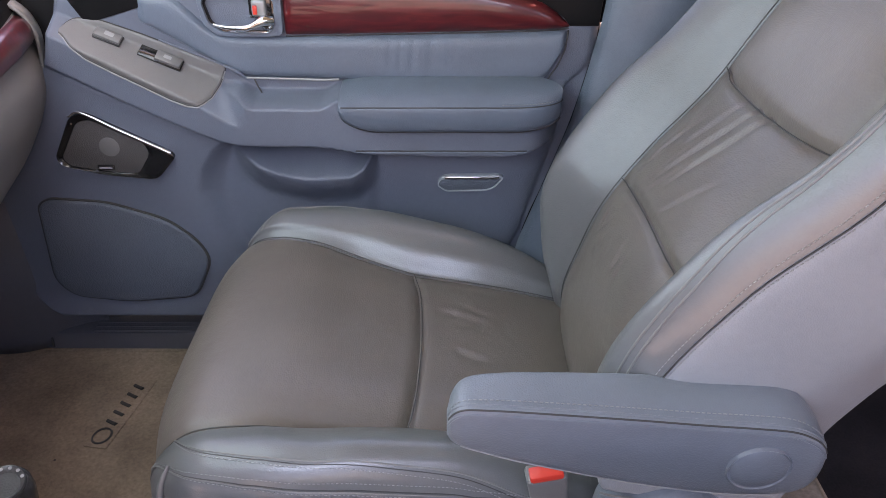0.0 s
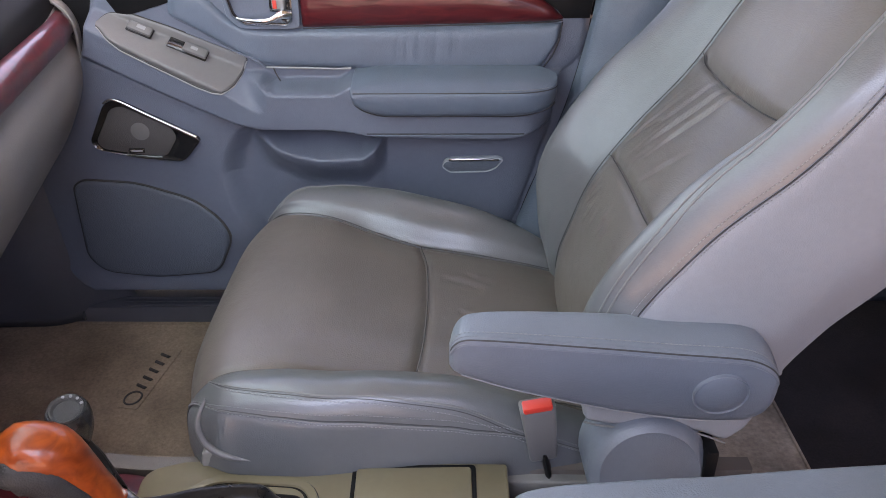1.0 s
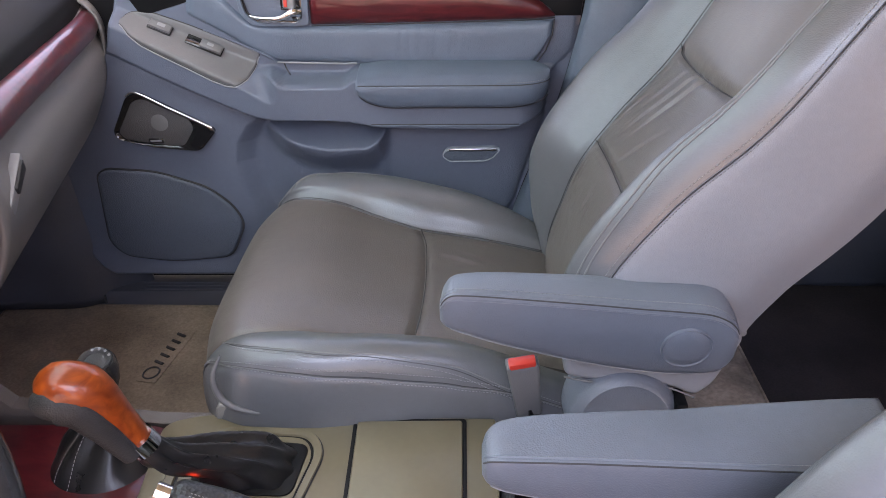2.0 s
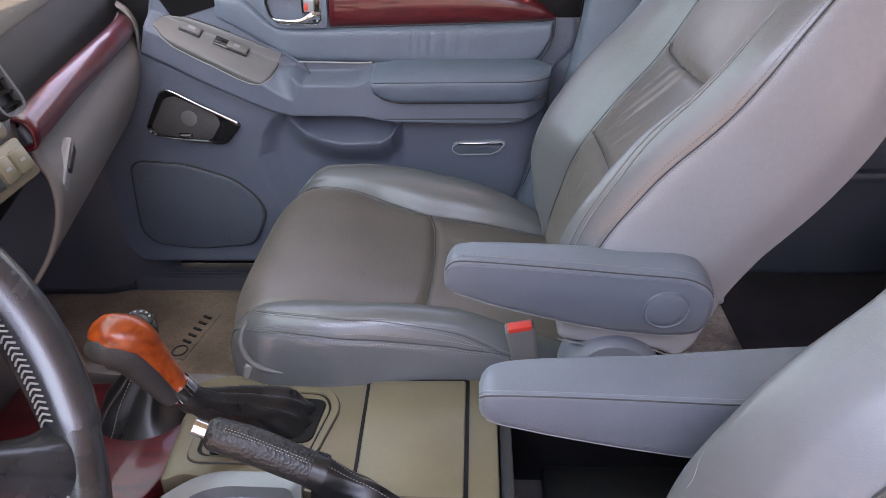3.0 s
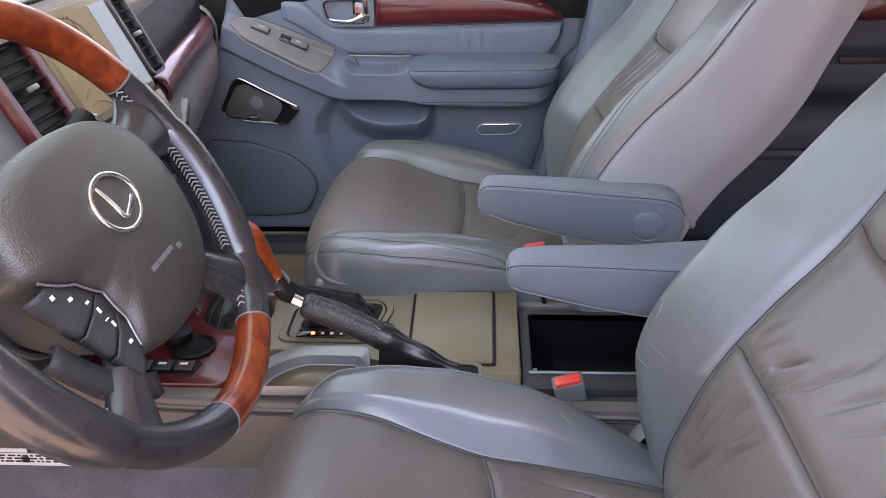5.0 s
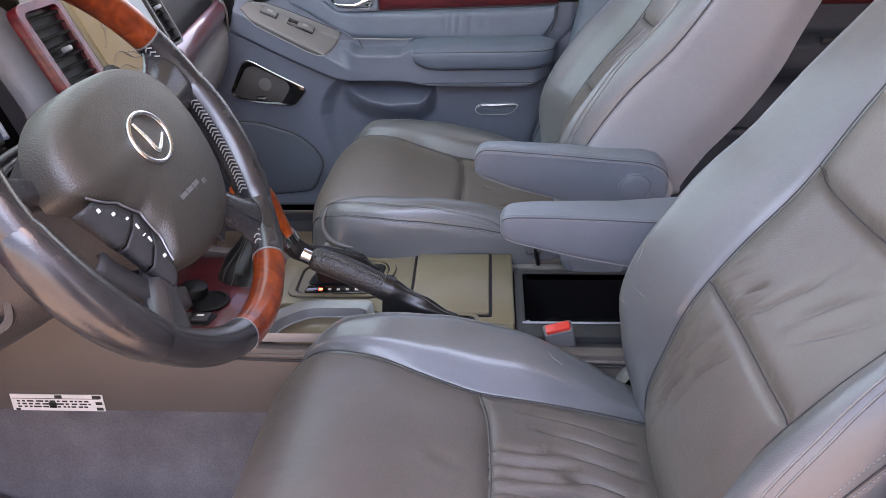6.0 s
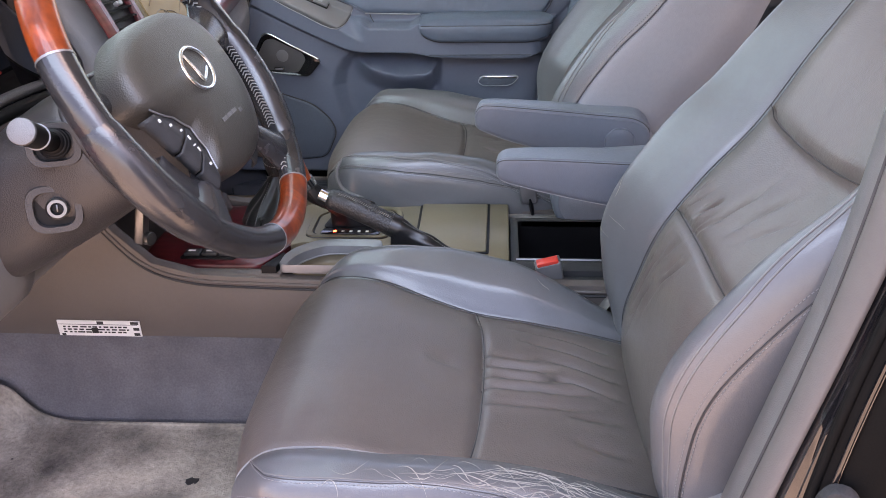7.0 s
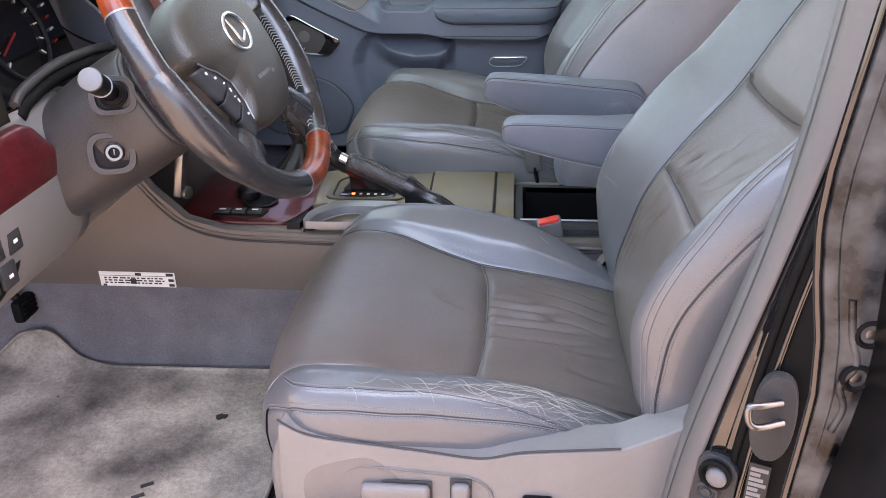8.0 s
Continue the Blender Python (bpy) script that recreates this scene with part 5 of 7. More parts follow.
tube("side_joint", [(x, -0.1225, z - 0.006) for x, z in edge_line], 0.0022, SEAM, side_d, "dark joint line", sides=6)
tube("side_lip", [(x, -0.122, z + 0.001) for x, z in edge_line], 0.0035, CONSOLE_SIDE, side_d, "rounded lip", sides=8)
prism("console_side", [(-0.90, 0.10), (-0.90, 0.44), (-0.62, 0.44), (-0.556, 0.345), (-0.504, 0.285), (-0.33, 0.262), (0.33, 0.262), (0.33, 0.10)], axes((0, 0.168, 0), (1, 0, 0), (0, 0, 1)), 0.02, CONSOLE_SIDE, console, "brown-grey plastic side panel", bevel=0.003)
# carpeted tunnel below
tun = surface("tunnel", [[(x, y, z) for y, z in [(-0.158, -0.03), (-0.150, 0.03), (-0.132, 0.09), (-0.126, 0.155), (-0.10, 0.16), (0.13, 0.16), (0.165, 0.12), (0.185, 0.05), (0.20, 0.0)]] for x in np.linspace(-1.15, 1.0, 40)], CARPET, None)
tagged(tun, "blue-grey carpet over the gearbox tunnel", "floor", kind="structure")

# rear half of the top: olive plate with its lid
prism("top_plate", rounded([(-0.305, -0.026), (-0.285, -0.012), (0.064, -0.070), (0.064, 0.160), (-0.275, 0.164), (-0.318, 0.150)], [0.01, 0.01, 0.004, 0.004, 0.01, 0.02]), axes((0, 0, 0.280), (1, 0, 0), (0, 1, 0)), 0.02, CONSOLE_TOP, console, "olive metallic top plate", bevel=0.003)
prism("top_plate", [(-0.145, -0.112), (0.062, -0.112), (0.062, -0.066), (-0.13, -0.036)], axes((0, 0, 0.279), (1, 0, 0), (0, 1, 0)), 0.02, CONSOLE_TOP, console, "olive metallic top plate", bevel=0.003)
lid = prism("console_lid", rounded([(-0.090, -0.044), (0.026, -0.046), (0.026, 0.152), (-0.094, 0.150)], 0.005), axes((0, 0, 0.2838), (1, 0, 0), (0, 1, 0)), 0.006, CONSOLE_TOP, console, "olive metallic storage lid", bevel=0.002)
prism("lid_gap", rounded([(-0.0945, -0.049), (0.0305, -0.051), (0.0305, 0.157), (-0.0985, 0.155)], 0.006), axes((0, 0, 0.2812), (1, 0, 0), (0, 1, 0)), 0.004, BLACK, lid, "dark gap round the lid", bevel=0)
tube("plate_joint", [(-0.118, 0.150, 0.2805), (-0.115, 0.1635, 0.2805)], 0.0008, SEAM, lid, "thin joint line", sides=5)
# shift gate
go = rounded([(-0.286, 0.004), (-0.144, 0.002), (-0.124, 0.100), (-0.140, 0.134), (-0.240, 0.142), (-0.288, 0.10)], 0.018)
gi = rounded([(-0.276, 0.012), (-0.150, 0.010), (-0.134, 0.098), (-0.146, 0.125), (-0.238, 0.132), (-0.278, 0.096)], 0.016)
gate = ring_prism("gate_rim", go, gi, axes((0, 0, 0.2835), (1, 0, 0), (0, 1, 0)), 0.006, CONSOLE_TOP, console, "raised gate rim")
tube("gate_joint", [(x, y, 0.2808) for x, y in go], 0.0013, SEAM, gate, "dark joint", sides=5, closed=True)
prism("gate_step", gi, axes((0, 0, 0.2808), (1, 0, 0), (0, 1, 0)), 0.004, BLACK, gate, "dark step inside the rim", bevel=0)
gc_ = np.mean(np.array(gi), 0)
prism("gate_plate", [tuple(gc_ + (np.array(q) - gc_) * 0.955) for q in gi], axes((0, 0, 0.2815), (1, 0, 0), (0, 1, 0)), 0.004, CONSOLE_TOP, gate, "olive gate plate", bevel=0)
prism("position_window", rounded([(-0.262, 0.016), (-0.160, 0.012), (-0.156, 0.032), (-0.258, 0.036)], 0.004), axes((0, 0, 0.2840), (1, 0, 0), (0, 1, 0)), 0.003, BLACK_GLOSS, gate, "black gear position window", bevel=0.001)
for k, x in enumerate((-0.236, -0.222, -0.208, -0.194, -0.180)):
    rbox("position_mark", (x - 0.003, 0.020, 0.2840), (x + 0.002, 0.026, 0.2846), LED if k == 0 else WHITE_PRINT, gate, "lit red position mark" if k == 0 else "pale position mark", bevel=0)
# shifter
shifter = thing("gear_shifter", (-0.21, 0.08, 0.284), "orange burl wood gear lever with creased leather boot", "gear lever")
kn = spline([(-0.338, -0.010, 0.446), (-0.328, -0.006, 0.455), (-0.310, 0.0, 0.448), (-0.297, 0.004, 0.425), (-0.287, 0.009, 0.400), (-0.278, 0.012, 0.380)], 26)
rad = np.interp(np.linspace(0, 1, 26), [0, 0.06, 0.2, 0.4, 0.7, 1], [0.004, 0.016, 0.024, 0.024, 0.017, 0.013])
tube("knob", kn, rad, WOOD_ORANGE, shifter, "polished orange burl wood knob", sides=20)
kn2 = kn + np.array([-0.004, -0.009, -0.009])
tube("knob_underside", kn2, rad * 0.86, DASH_DARK, shifter, "dark grey knob underside", sides=18)
tube("collar", [(-0.279, 0.011, 0.384), (-0.273, 0.014, 0.370)], 0.0155, CHROME, shifter, "chrome collar", sides=20)
bt = spline([(-0.276, 0.012, 0.378), (-0.262, 0.022, 0.352), (-0.236, 0.048, 0.328), (-0.212, 0.070, 0.308), (-0.203, 0.080, 0.282)], 24)
rows = []
for k, p in enumerate(bt):
    t = k / 23
    w, l = 0.014 + 0.022 * t ** 1.2, 0.015 + 0.036 * t ** 1.1
    a = np.linspace(0, 2 * np.pi, 64, endpoint=False)
    fold = 1 + (0.13 * np.sin(4 * a + 5 * t) * np.sin(np.pi * min(1, t * 1.1)) + 0.05 * np.sin(9 * a - 9 * t) * t)
    sq = (np.abs(np.cos(a)) ** 4 + np.abs(np.sin(a)) ** 4) ** -0.25
    f = (1 - t) + t * sq
    rows.append(np.stack([p[0] + l * np.cos(a) * fold * f * 0.95, p[1] + w * np.sin(a) * fold * f, p[2] + 0.006 * np.sin(7 * a + 9 * t) * np.sin(np.pi * t) + 0 * a], -1))
surface("boot", np.array(rows), BOOT_LEATHER, shifter, "creased black leather boot", close=True)
rim_b = rounded([(-0.262, 0.040), (-0.150, 0.036), (-0.142, 0.112), (-0.250, 0.122)], 0.014)
prism("boot_well", rim_b, axes((0, 0, 0.2835), (1, 0, 0), (0, 1, 0)), 0.004, BLACK, shifter, "dark boot well", bevel=0.001)

# wood plate ahead of the gate, with switches and the transfer lever
wood_plate = prism("wood_plate", rounded([(-0.545, -0.095), (-0.335, -0.095), (-0.308, -0.030), (-0.298, 0.02), (-0.290, 0.135), (-0.325, 0.150), (-0.545, 0.150)], [0.01, 0.02, 0.02, 0.02, 0.02, 0.02, 0.01]), axes((0, 0, 0.277), (1, 0, 0), (0, 1, 0)), 0.02, WOOD_RED, console, "polished red wood plate", bevel=0.004)
prism("front_skirt", [(-0.60, -0.116), (-0.30, -0.116), (-0.292, -0.085), (-0.335, -0.094), (-0.60, -0.094)], axes((0, 0, 0.272), (1, 0, 0), (0, 1, 0)), 0.03, CONSOLE_SIDE, console, "brown-grey console edge", bevel=0.004)
cl = rounded([(-0.478, -0.076), (-0.385, -0.078), (-0.378, -0.046), (-0.470, -0.040)], 0.006)
swc = prism("heater_panel", cl, axes((0, 0, 0.2795), (1, 0, 0), (0, 1, 0)), 0.005, BLACK, wood_plate, "black seat heater switches", bevel=0.001)
for x0, x1 in ((-0.472, -0.445), (-0.442, -0.416), (-0.412, -0.386)):
    rbox("switch", (x0, -0.070, 0.279), (x1, -0.050, 0.2845), DASH_DARK, swc, "dark rocker switch", bevel=0.002)
    rbox("switch_mark", (x0 + 0.006, -0.062, 0.2845), (x1 - 0.009, -0.057, 0.2849), WHITE_PRINT, swc, "pale printed mark", bevel=0)
disc("rotary_knob", (-0.432, 0.012, 0.296), (0.15, 0, 1), 0.021, 0.018, BLACK, wood_plate, "black rotary knob", bevel=0.003)
lathe("ash_lip", [(0.03, 0.0), (0.033, 0.004), (0.028, 0.006), (0.026, 0.002), (0.0, 0.0)], (-0.405, -0.01, 0.277), (0, 0, 1), BLACK, wood_plate, "dark round socket")

lever = thing("transfer_lever", (-0.36, 0.10, 0.28), "black leather transfer lever with printed knob", "gear lever")
lathe("knob", [(0.009, -0.052), (0.013, -0.042), (0.0185, -0.024), (0.0205, -0.008), (0.0200, 0.002), (0.0175, 0.0075), (0.0155, 0.0065)], (-0.354, 0.108, 0.394), (0.1, -0.25, 1), WHEEL_LEATHER, lever, "black leather knob", sides=26)
lathe("knob_cap", [(0.0165, 0.006), (0.0155, 0.0085), (0.0135, 0.0080), (0.0115, 0.0055), (0.0, 0.0065)], (-0.354, 0.108, 0.394), (0.1, -0.25, 1), DASH_DARK, lever, "dark shift pattern cap", sides=26)
for a in (0.6, 1.1, 1.6, 2.1):
    disc("pattern_mark", Vector((-0.354, 0.108, 0.394)) + Vector((0.1, -0.25, 1)).normalized() * 0.0086 + Vector((0.0140 * math.cos(a), 0.0140 * math.sin(a), 0.0034 * math.sin(a) - 0.0014 * math.cos(a))), (0.1, -0.25, 1), 0.0016, 0.0008, THREAD, lever, "pale pattern mark", bevel=0, sides=8)
KA = [Vector((-0.354, 0.108, 0.394)) + Vector((0.0195 * math.cos(a), 0.0195 * math.sin(a), -0.012 - 0.003 * math.cos(a) + 0.005 * math.sin(a))) for a in np.linspace(3.4, 5.0, 24)]
stitches("stitching", np.array(KA) * 1.0 + np.array([0, -0.0014, 0.0]), THREAD, lever, label="pale thread")
tube("shaft", [(-0.357, 0.118, 0.35), (-0.36, 0.125, 0.31)], 0.009, CHROME, lever, "bright shaft", sides=12)
tb = spline([(-0.357, 0.115, 0.352), (-0.36, 0.110, 0.325), (-0.365, 0.10, 0.30), (-0.365, 0.09, 0.276)], 18)
rows = []
for k, p in enumerate(tb):
    t = k / 17
    a = np.linspace(0, 2 * np.pi, 48, endpoint=False)
    fold = 1 + 0.12 * np.sin(6 * a + 3 * t) * np.sin(np.pi * t)
    rows.append(np.stack([p[0] + (0.011 + 0.045 * t) * np.cos(a) * fold, p[1] + (0.011 + 0.038 * t) * np.sin(a) * fold, p[2] + 0 * a], -1))
surface("boot", np.array(rows), BOOT_LEATHER, lever, "black leather boot with pale stitching", close=True)
TB = np.array(rows)
for j in (30, 33):
    stitches("stitching", TB[2:, j] + np.array([0, -0.001, 0.0005]), THREAD, lever, label="pale thread")

# coin tray with satin rim
to = rounded([(-0.302, -0.114), (-0.150, -0.114), (-0.138, -0.070), (-0.150, -0.016), (-0.255, -0.014), (-0.300, -0.062)], [0.012, 0.012, 0.02, 0.01, 0.03, 0.03])
ti = rounded([(-0.292, -0.110), (-0.152, -0.110), (-0.146, -0.070), (-0.158, -0.036), (-0.245, -0.034), (-0.284, -0.072)], [0.012, 0.012, 0.02, 0.01, 0.03, 0.03])
tray = ring_prism("tray_rim", to, ti, axes((0, 0, 0.288), (1, 0, 0), (0, 1, 0)), 0.014, SILVER, console, "satin silver tray rim", raise_in=-0.004)
ga = np.array(ti)
mid = ga.mean(0)
def tray_ring(f, d):
    return [(*(mid + (g - mid) * f), 0.2845 - d) for g in ga]


surface("tray_wall", [tray_ring(1.0, 0.0), tray_ring(0.985, 0.003), tray_ring(0.93, 0.013), tray_ring(0.92, 0.0145)], SILVER, tray, "satin silver tray wall", close=True)
tube("tray_line", tray_ring(0.918, 0.0140), 0.0013, TRIM_LIGHT, tray, "pale step line", sides=6, closed=True)
surface("tray_bowl", [tray_ring(0.92, 0.0145), tray_ring(0.88, 0.024), tray_ring(0.78, 0.030), tray_ring(0.5, 0.032), tray_ring(0.02, 0.032)], CONSOLE_TOP, tray, "olive tray bowl", close=True)
prism("tray_wedge", [(-0.330, -0.112), (-0.306, -0.112), (-0.300, -0.070), (-0.306, -0.058)], axes((0, 0, 0.284), (1, 0, 0), (0, 1, 0)), 0.012, BLACK, console, "black wedge beside the tray", bevel=0.001)

# open storage box between the arms
box_o = rounded([(0.066, -0.085), (0.325, -0.085), (0.325, 0.120), (0.066, 0.120)], 0.008)
box_i = rounded([(0.080, -0.050), (0.315, -0.050), (0.315, 0.108), (0.080, 0.108)], 0.008)
box = ring_prism("box_rim", box_o, box_i, axes((0, 0, 0.270), (1, 0, 0), (0, 1, 0)), 0.012, DASH_DARK, console, "dark storage box rim")
surface("box_well", [[(x, y, z) for x, y in box_i] for z in (0.268, 0.20, 0.12)] + [[(0.2, 0.03, 0.12)] * len(box_i)], BLACK, box, "black storage well", close=True)
rbox("latch", (0.081, -0.040, 0.205), (0.088, -0.026, 0.262), TRIM_LIGHT, box, "grey latch tab", bevel=0.002)
rbox("side_rail", (0.066, -0.120, 0.235), (0.33, -0.088, 0.262), DASH_DARK, console, "dark side rail", bevel=0.004)
tube("rail_line", [(0.075, -0.0505, 0.2712), (0.32, -0.0505, 0.2712)], 0.0022, SILVER, box, "pale edge line", sides=6)
rbox("box_tray", (0.12, 0.03, 0.17), (0.30, 0.105, 0.19), BLACK, box, "dark inner tray", bevel=0.006)
rbox("rear_cap", (0.33, -0.118, 0.02), (0.42, 0.165, 0.262), CONSOLE_SIDE, console, "brown-grey console rear", bevel=0.02)

# parking brake
brake = thing("parking_brake", (-0.05, -0.07, 0.28), "black leather parking brake lever with stitching", "hand brake")
tube("grip", spline([(-0.226, -0.058, 0.380), (-0.21, -0.058, 0.374), (-0.18, -0.0585, 0.362), (-0.14, -0.060, 0.342), (-0.118, -0.061, 0.331)], 20), np.interp(np.linspace(0, 1, 20), [0, 0.08, 0.5, 1], [0.012, 0.0165, 0.0185, 0.0175]), GRIP_LEATHER, brake, "black leather grip", sides=18)
tube("button", [(-0.238, -0.058, 0.387), (-0.224, -0.058, 0.3795)], 0.0085, CHROME, brake, "chrome release button", sides=16)
gl = spline([(-0.206, -0.0635, 0.3895), (-0.18, -0.0655, 0.3800), (-0.14, -0.0670, 0.3600), (-0.122, -0.0670, 0.3500)], 30)
for off in (-0.003, 0.0, 0.003):
    stitches("stitching", gl + np.array([0.001 * (off == 0.0), off, -0.0003 * (off != 0.0)]), LACE, brake, pitch=0.0032, length=0.0018, radius=0.0005, label="pale zigzag thread")
tube("grip_seam", gl + np.array([0, 0.0045, -0.0002]), 0.0006, SEAM, brake, "dark grip seam", sides=5)
bs = spline([(-0.124, -0.061, 0.334), (-0.10, -0.062, 0.322), (-0.075, -0.065, 0.308), (-0.045, -0.068, 0.292), (-0.022, -0.070, 0.280)], 24)
rows = []
for k, p in enumerate(bs):
    t = k / 23
    a = np.linspace(0, 2 * np.pi, 40, endpoint=False)
    r = 0.0165 - 0.004 * t + 0.0015 * np.sin(14 * t)
    fold = 1 + 0.07 * np.sin(5 * a + 11 * t) * np.sin(np.pi * t)
    rows.append(np.stack([p[0] + 0.3 * r * np.sin(a) * fold, p[1] + r * np.cos(a) * fold, np.where(np.sin(a) > 0, p[2] + r * np.sin(a) * fold, p[2] + np.sin(a) * max(0.004, p[2] - 0.279))], -1))
surface("boot", np.array(rows), BOOT_LEATHER, brake, "black leather brake boot", close=True)
BB = np.array(rows)
for j in (8, 12):
    stitches("stitching", BB[2:-1, j] + np.array([0, -0.0004, 0.0008]), LACE, brake, pitch=0.0036, length=0.002, label="pale thread")
tube("boot_collar", [(-0.128, -0.061, 0.337), (-0.114, -0.0612, 0.330)], [0.0190, 0.0198], BOOT_LEATHER, brake, "stitched boot collar", sides=20)
so = rounded([(-0.145, -0.100), (0.012, -0.096), (0.012, -0.046), (-0.12, -0.034)], 0.012)
si_ = rounded([(-0.140, -0.096), (0.006, -0.092), (0.006, -0.051), (-0.117, -0.039)], 0.010)
ring_prism("slot_rim", so, si_, axes((0, 0, 0.2825), (1, 0, 0), (0, 1, 0)), 0.006, CONSOLE_TOP, brake, "olive slot rim")
prism("slot", si_, axes((0, 0, 0.2805), (1, 0, 0), (0, 1, 0)), 0.004, BLACK, brake, "dark brake slot", bevel=0)

# paper label on the console side
label_ = thing("warning_label", (-0.61, -0.130, 0.16), "white printed label stuck on the console side", "label")
rbox("sheet", (-0.684, -0.1242, 0.1545), (-0.543, -0.1226, 0.1845), PAPER, label_, "white paper", bevel=0)
rng = random.Random(8)
def label_bar(x0, z0, x1, z1):
    x0, x1 = (-0.684 + (x + 0.684) * 1.1 for x in (x0, x1))
    z0, z1 = (0.1545 + (z - 0.158) * 1.25 for z in (z0, z1))
    rbox("print_bar", (x0, -0.1248, z0), (x1, -0.1242, z1), INK, label_, "", bevel=0)


for x0, z0, x1, z1 in ((-0.682, 0.176, -0.560, 0.1765), (-0.622, 0.177, -0.612, 0.181), (-0.570, 0.177, -0.558, 0.181), (-0.632, 0.163, -0.622, 0.171), (-0.567, 0.168, -0.558, 0.172), (-0.567, 0.160, -0.558, 0.164), (-0.680, 0.159, -0.674, 0.162)):
    label_bar(x0, z0, x1, z1)
for row in range(3):
    x = -0.676
    while x < -0.575:
        w = rng.uniform(0.003, 0.011)
        label_bar(x, 0.1635 + 0.004 * row, min(x + w, -0.574), 0.1655 + 0.004 * row)
        x += w + rng.uniform(0.0015, 0.004)

# ---- dashboard ----
dash = thing("dashboard", (-0.65, 0.05, 0.0), "dark grey dashboard with red wood strip", "dashboard")
def sweep(name, profile, ys, shift, mat, label, n=40, thick=0.0):
    prof = spline(profile, n)
    return surface(name, [[(px + shift(y), y, pz) for px, pz in prof] for y in ys], mat, dash, label, thick=thick)


def face_p(y):
    return -0.447 - 0.2 * (y - 0.17) - 0.10 * max(0.0, y - 0.68) ** 1.0


ysp = np.linspace(0.165, 0.775, 30)
sweep("dash_pad", [(-0.62, 0.68), (-0.36, 0.69), (-0.20, 0.690), (-0.115, 0.684), (-0.090, 0.676), (-0.084, 0.666)], ysp, face_p, DASH_TOP, "olive-grey padded dash top", thick=0.006)
sweep("shadow_gap", [(-0.086, 0.672), (-0.055, 0.664), (-0.030, 0.650), (-0.022, 0.634), (-0.018, 0.616)], ysp, face_p, RUBBER, "black band over the wood", thick=0.004)
surface("wood_strip", [[(px + face_p(y), y, pz - 0.014 * max(0.0, (y - 0.30) / 0.45)) for px, pz in spline([(-0.020, 0.631), (-0.006, 0.629), (0.003, 0.618), (0.004, 0.606), (0.001, 0.597), (-0.016, 0.593)], 20)] for y in np.linspace(0.145, 0.752, 30)], WOOD_RED, dash, "polished red burl wood strip", thick=0.003)
sweep("glovebox", [(-0.03, 0.635), (-0.012, 0.600), (-0.008, 0.575), (0.002, 0.545), (-0.004, 0.50), (-0.035, 0.44), (-0.085, 0.385), (-0.15, 0.345), (-0.26, 0.33)], ysp, lambda y: face_p(y) - 0.004, PANEL_GREY, "grey glovebox front", thick=0.006)
sweep("end_cap", [(-0.10, 0.66), (-0.02, 0.632), (0.006, 0.60), (0.008, 0.56), (0.000, 0.50), (-0.03, 0.44), (-0.08, 0.385), (-0.15, 0.345)], np.linspace(0.748, 0.782, 6), face_p, PANEL_GREY, "grey dash end", thick=0.004)
glove_latch = prism("glovebox_latch", rounded([(0.184, 0.540), (0.240, 0.578), (0.250, 0.556), (0.192, 0.524)], 0.004), axes((-0.4485 + 0.2 * 0.215 - 0.055, 0, 0), (-0.2, 1, 0), (0.10, 0, 1)), 0.010, TRIM_LIGHT, dash, "grey glovebox latch", bevel=0.002)
prism("latch_grip", rounded([(0.202, 0.551), (0.235, 0.572), (0.241, 0.558), (0.209, 0.541)], 0.003), axes((-0.4475 + 0.2 * 0.215 - 0.053, 0, 0), (-0.2, 1, 0), (0.10, 0, 1)), 0.004, DASH_DARK, glove_latch, "dark latch grip", bevel=0.001)

# driver's side: hood, instrument pod, lower panels
hood_prof = [(-0.40, 0.60), (-0.40, 0.78), (-0.30, 0.83), (-0.16, 0.82), (-0.065, 0.785)]
rows = []
for y in np.linspace(-0.745, -0.15, 34):
    f = 1 - ((y + 0.4475) / 0.2975) ** 8
    rows.append([(px - 0.42 - 0.02 * (1 - f), y, 0.60 + (pz - 0.60) * (0.72 + 0.28 * f)) for px, pz in spline(hood_prof, 24)])
surface("cluster_hood", np.array(rows), DASH_TOP, dash, "grey instrument hood", thick=0.008)
sweep("dash_pad", [(-0.62, 0.72), (-0.42, 0.74), (-0.24, 0.75), (-0.10, 0.72), (-0.04, 0.665), (-0.03, 0.60)], np.linspace(-0.78, -0.55, 12), lambda y: -0.455, DASH_TOP, "grey padded dash top", thick=0.006)
sweep("dash_pad", [(-0.62, 0.67), (-0.36, 0.73), (-0.16, 0.775), (-0.05, 0.775), (-0.02, 0.765)], np.linspace(-0.235, 0.25, 16), lambda y: -0.49, DASH_TOP, "grey padded dash top", thick=0.006)
CL = axes((-0.615, -0.39, 0.645), (0, 1, 0), (-0.30, 0, 0.95))
pod = prism("instrument_pod", rounded([(-0.20, -0.085), (0.20, -0.085), (0.205, 0.06), (0.12, 0.105), (-0.12, 0.105), (-0.205, 0.06)], 0.03), CL, 0.02, BLACK_GLOSS, dash, "black instrument panel", bevel=0.003)
def on_pod(name, pts, mat, label, h=0.0015):
    return prism(name, pts, CL @ Matrix.Translation((0, 0, h)), 0.001, mat, pod, label, bevel=0)


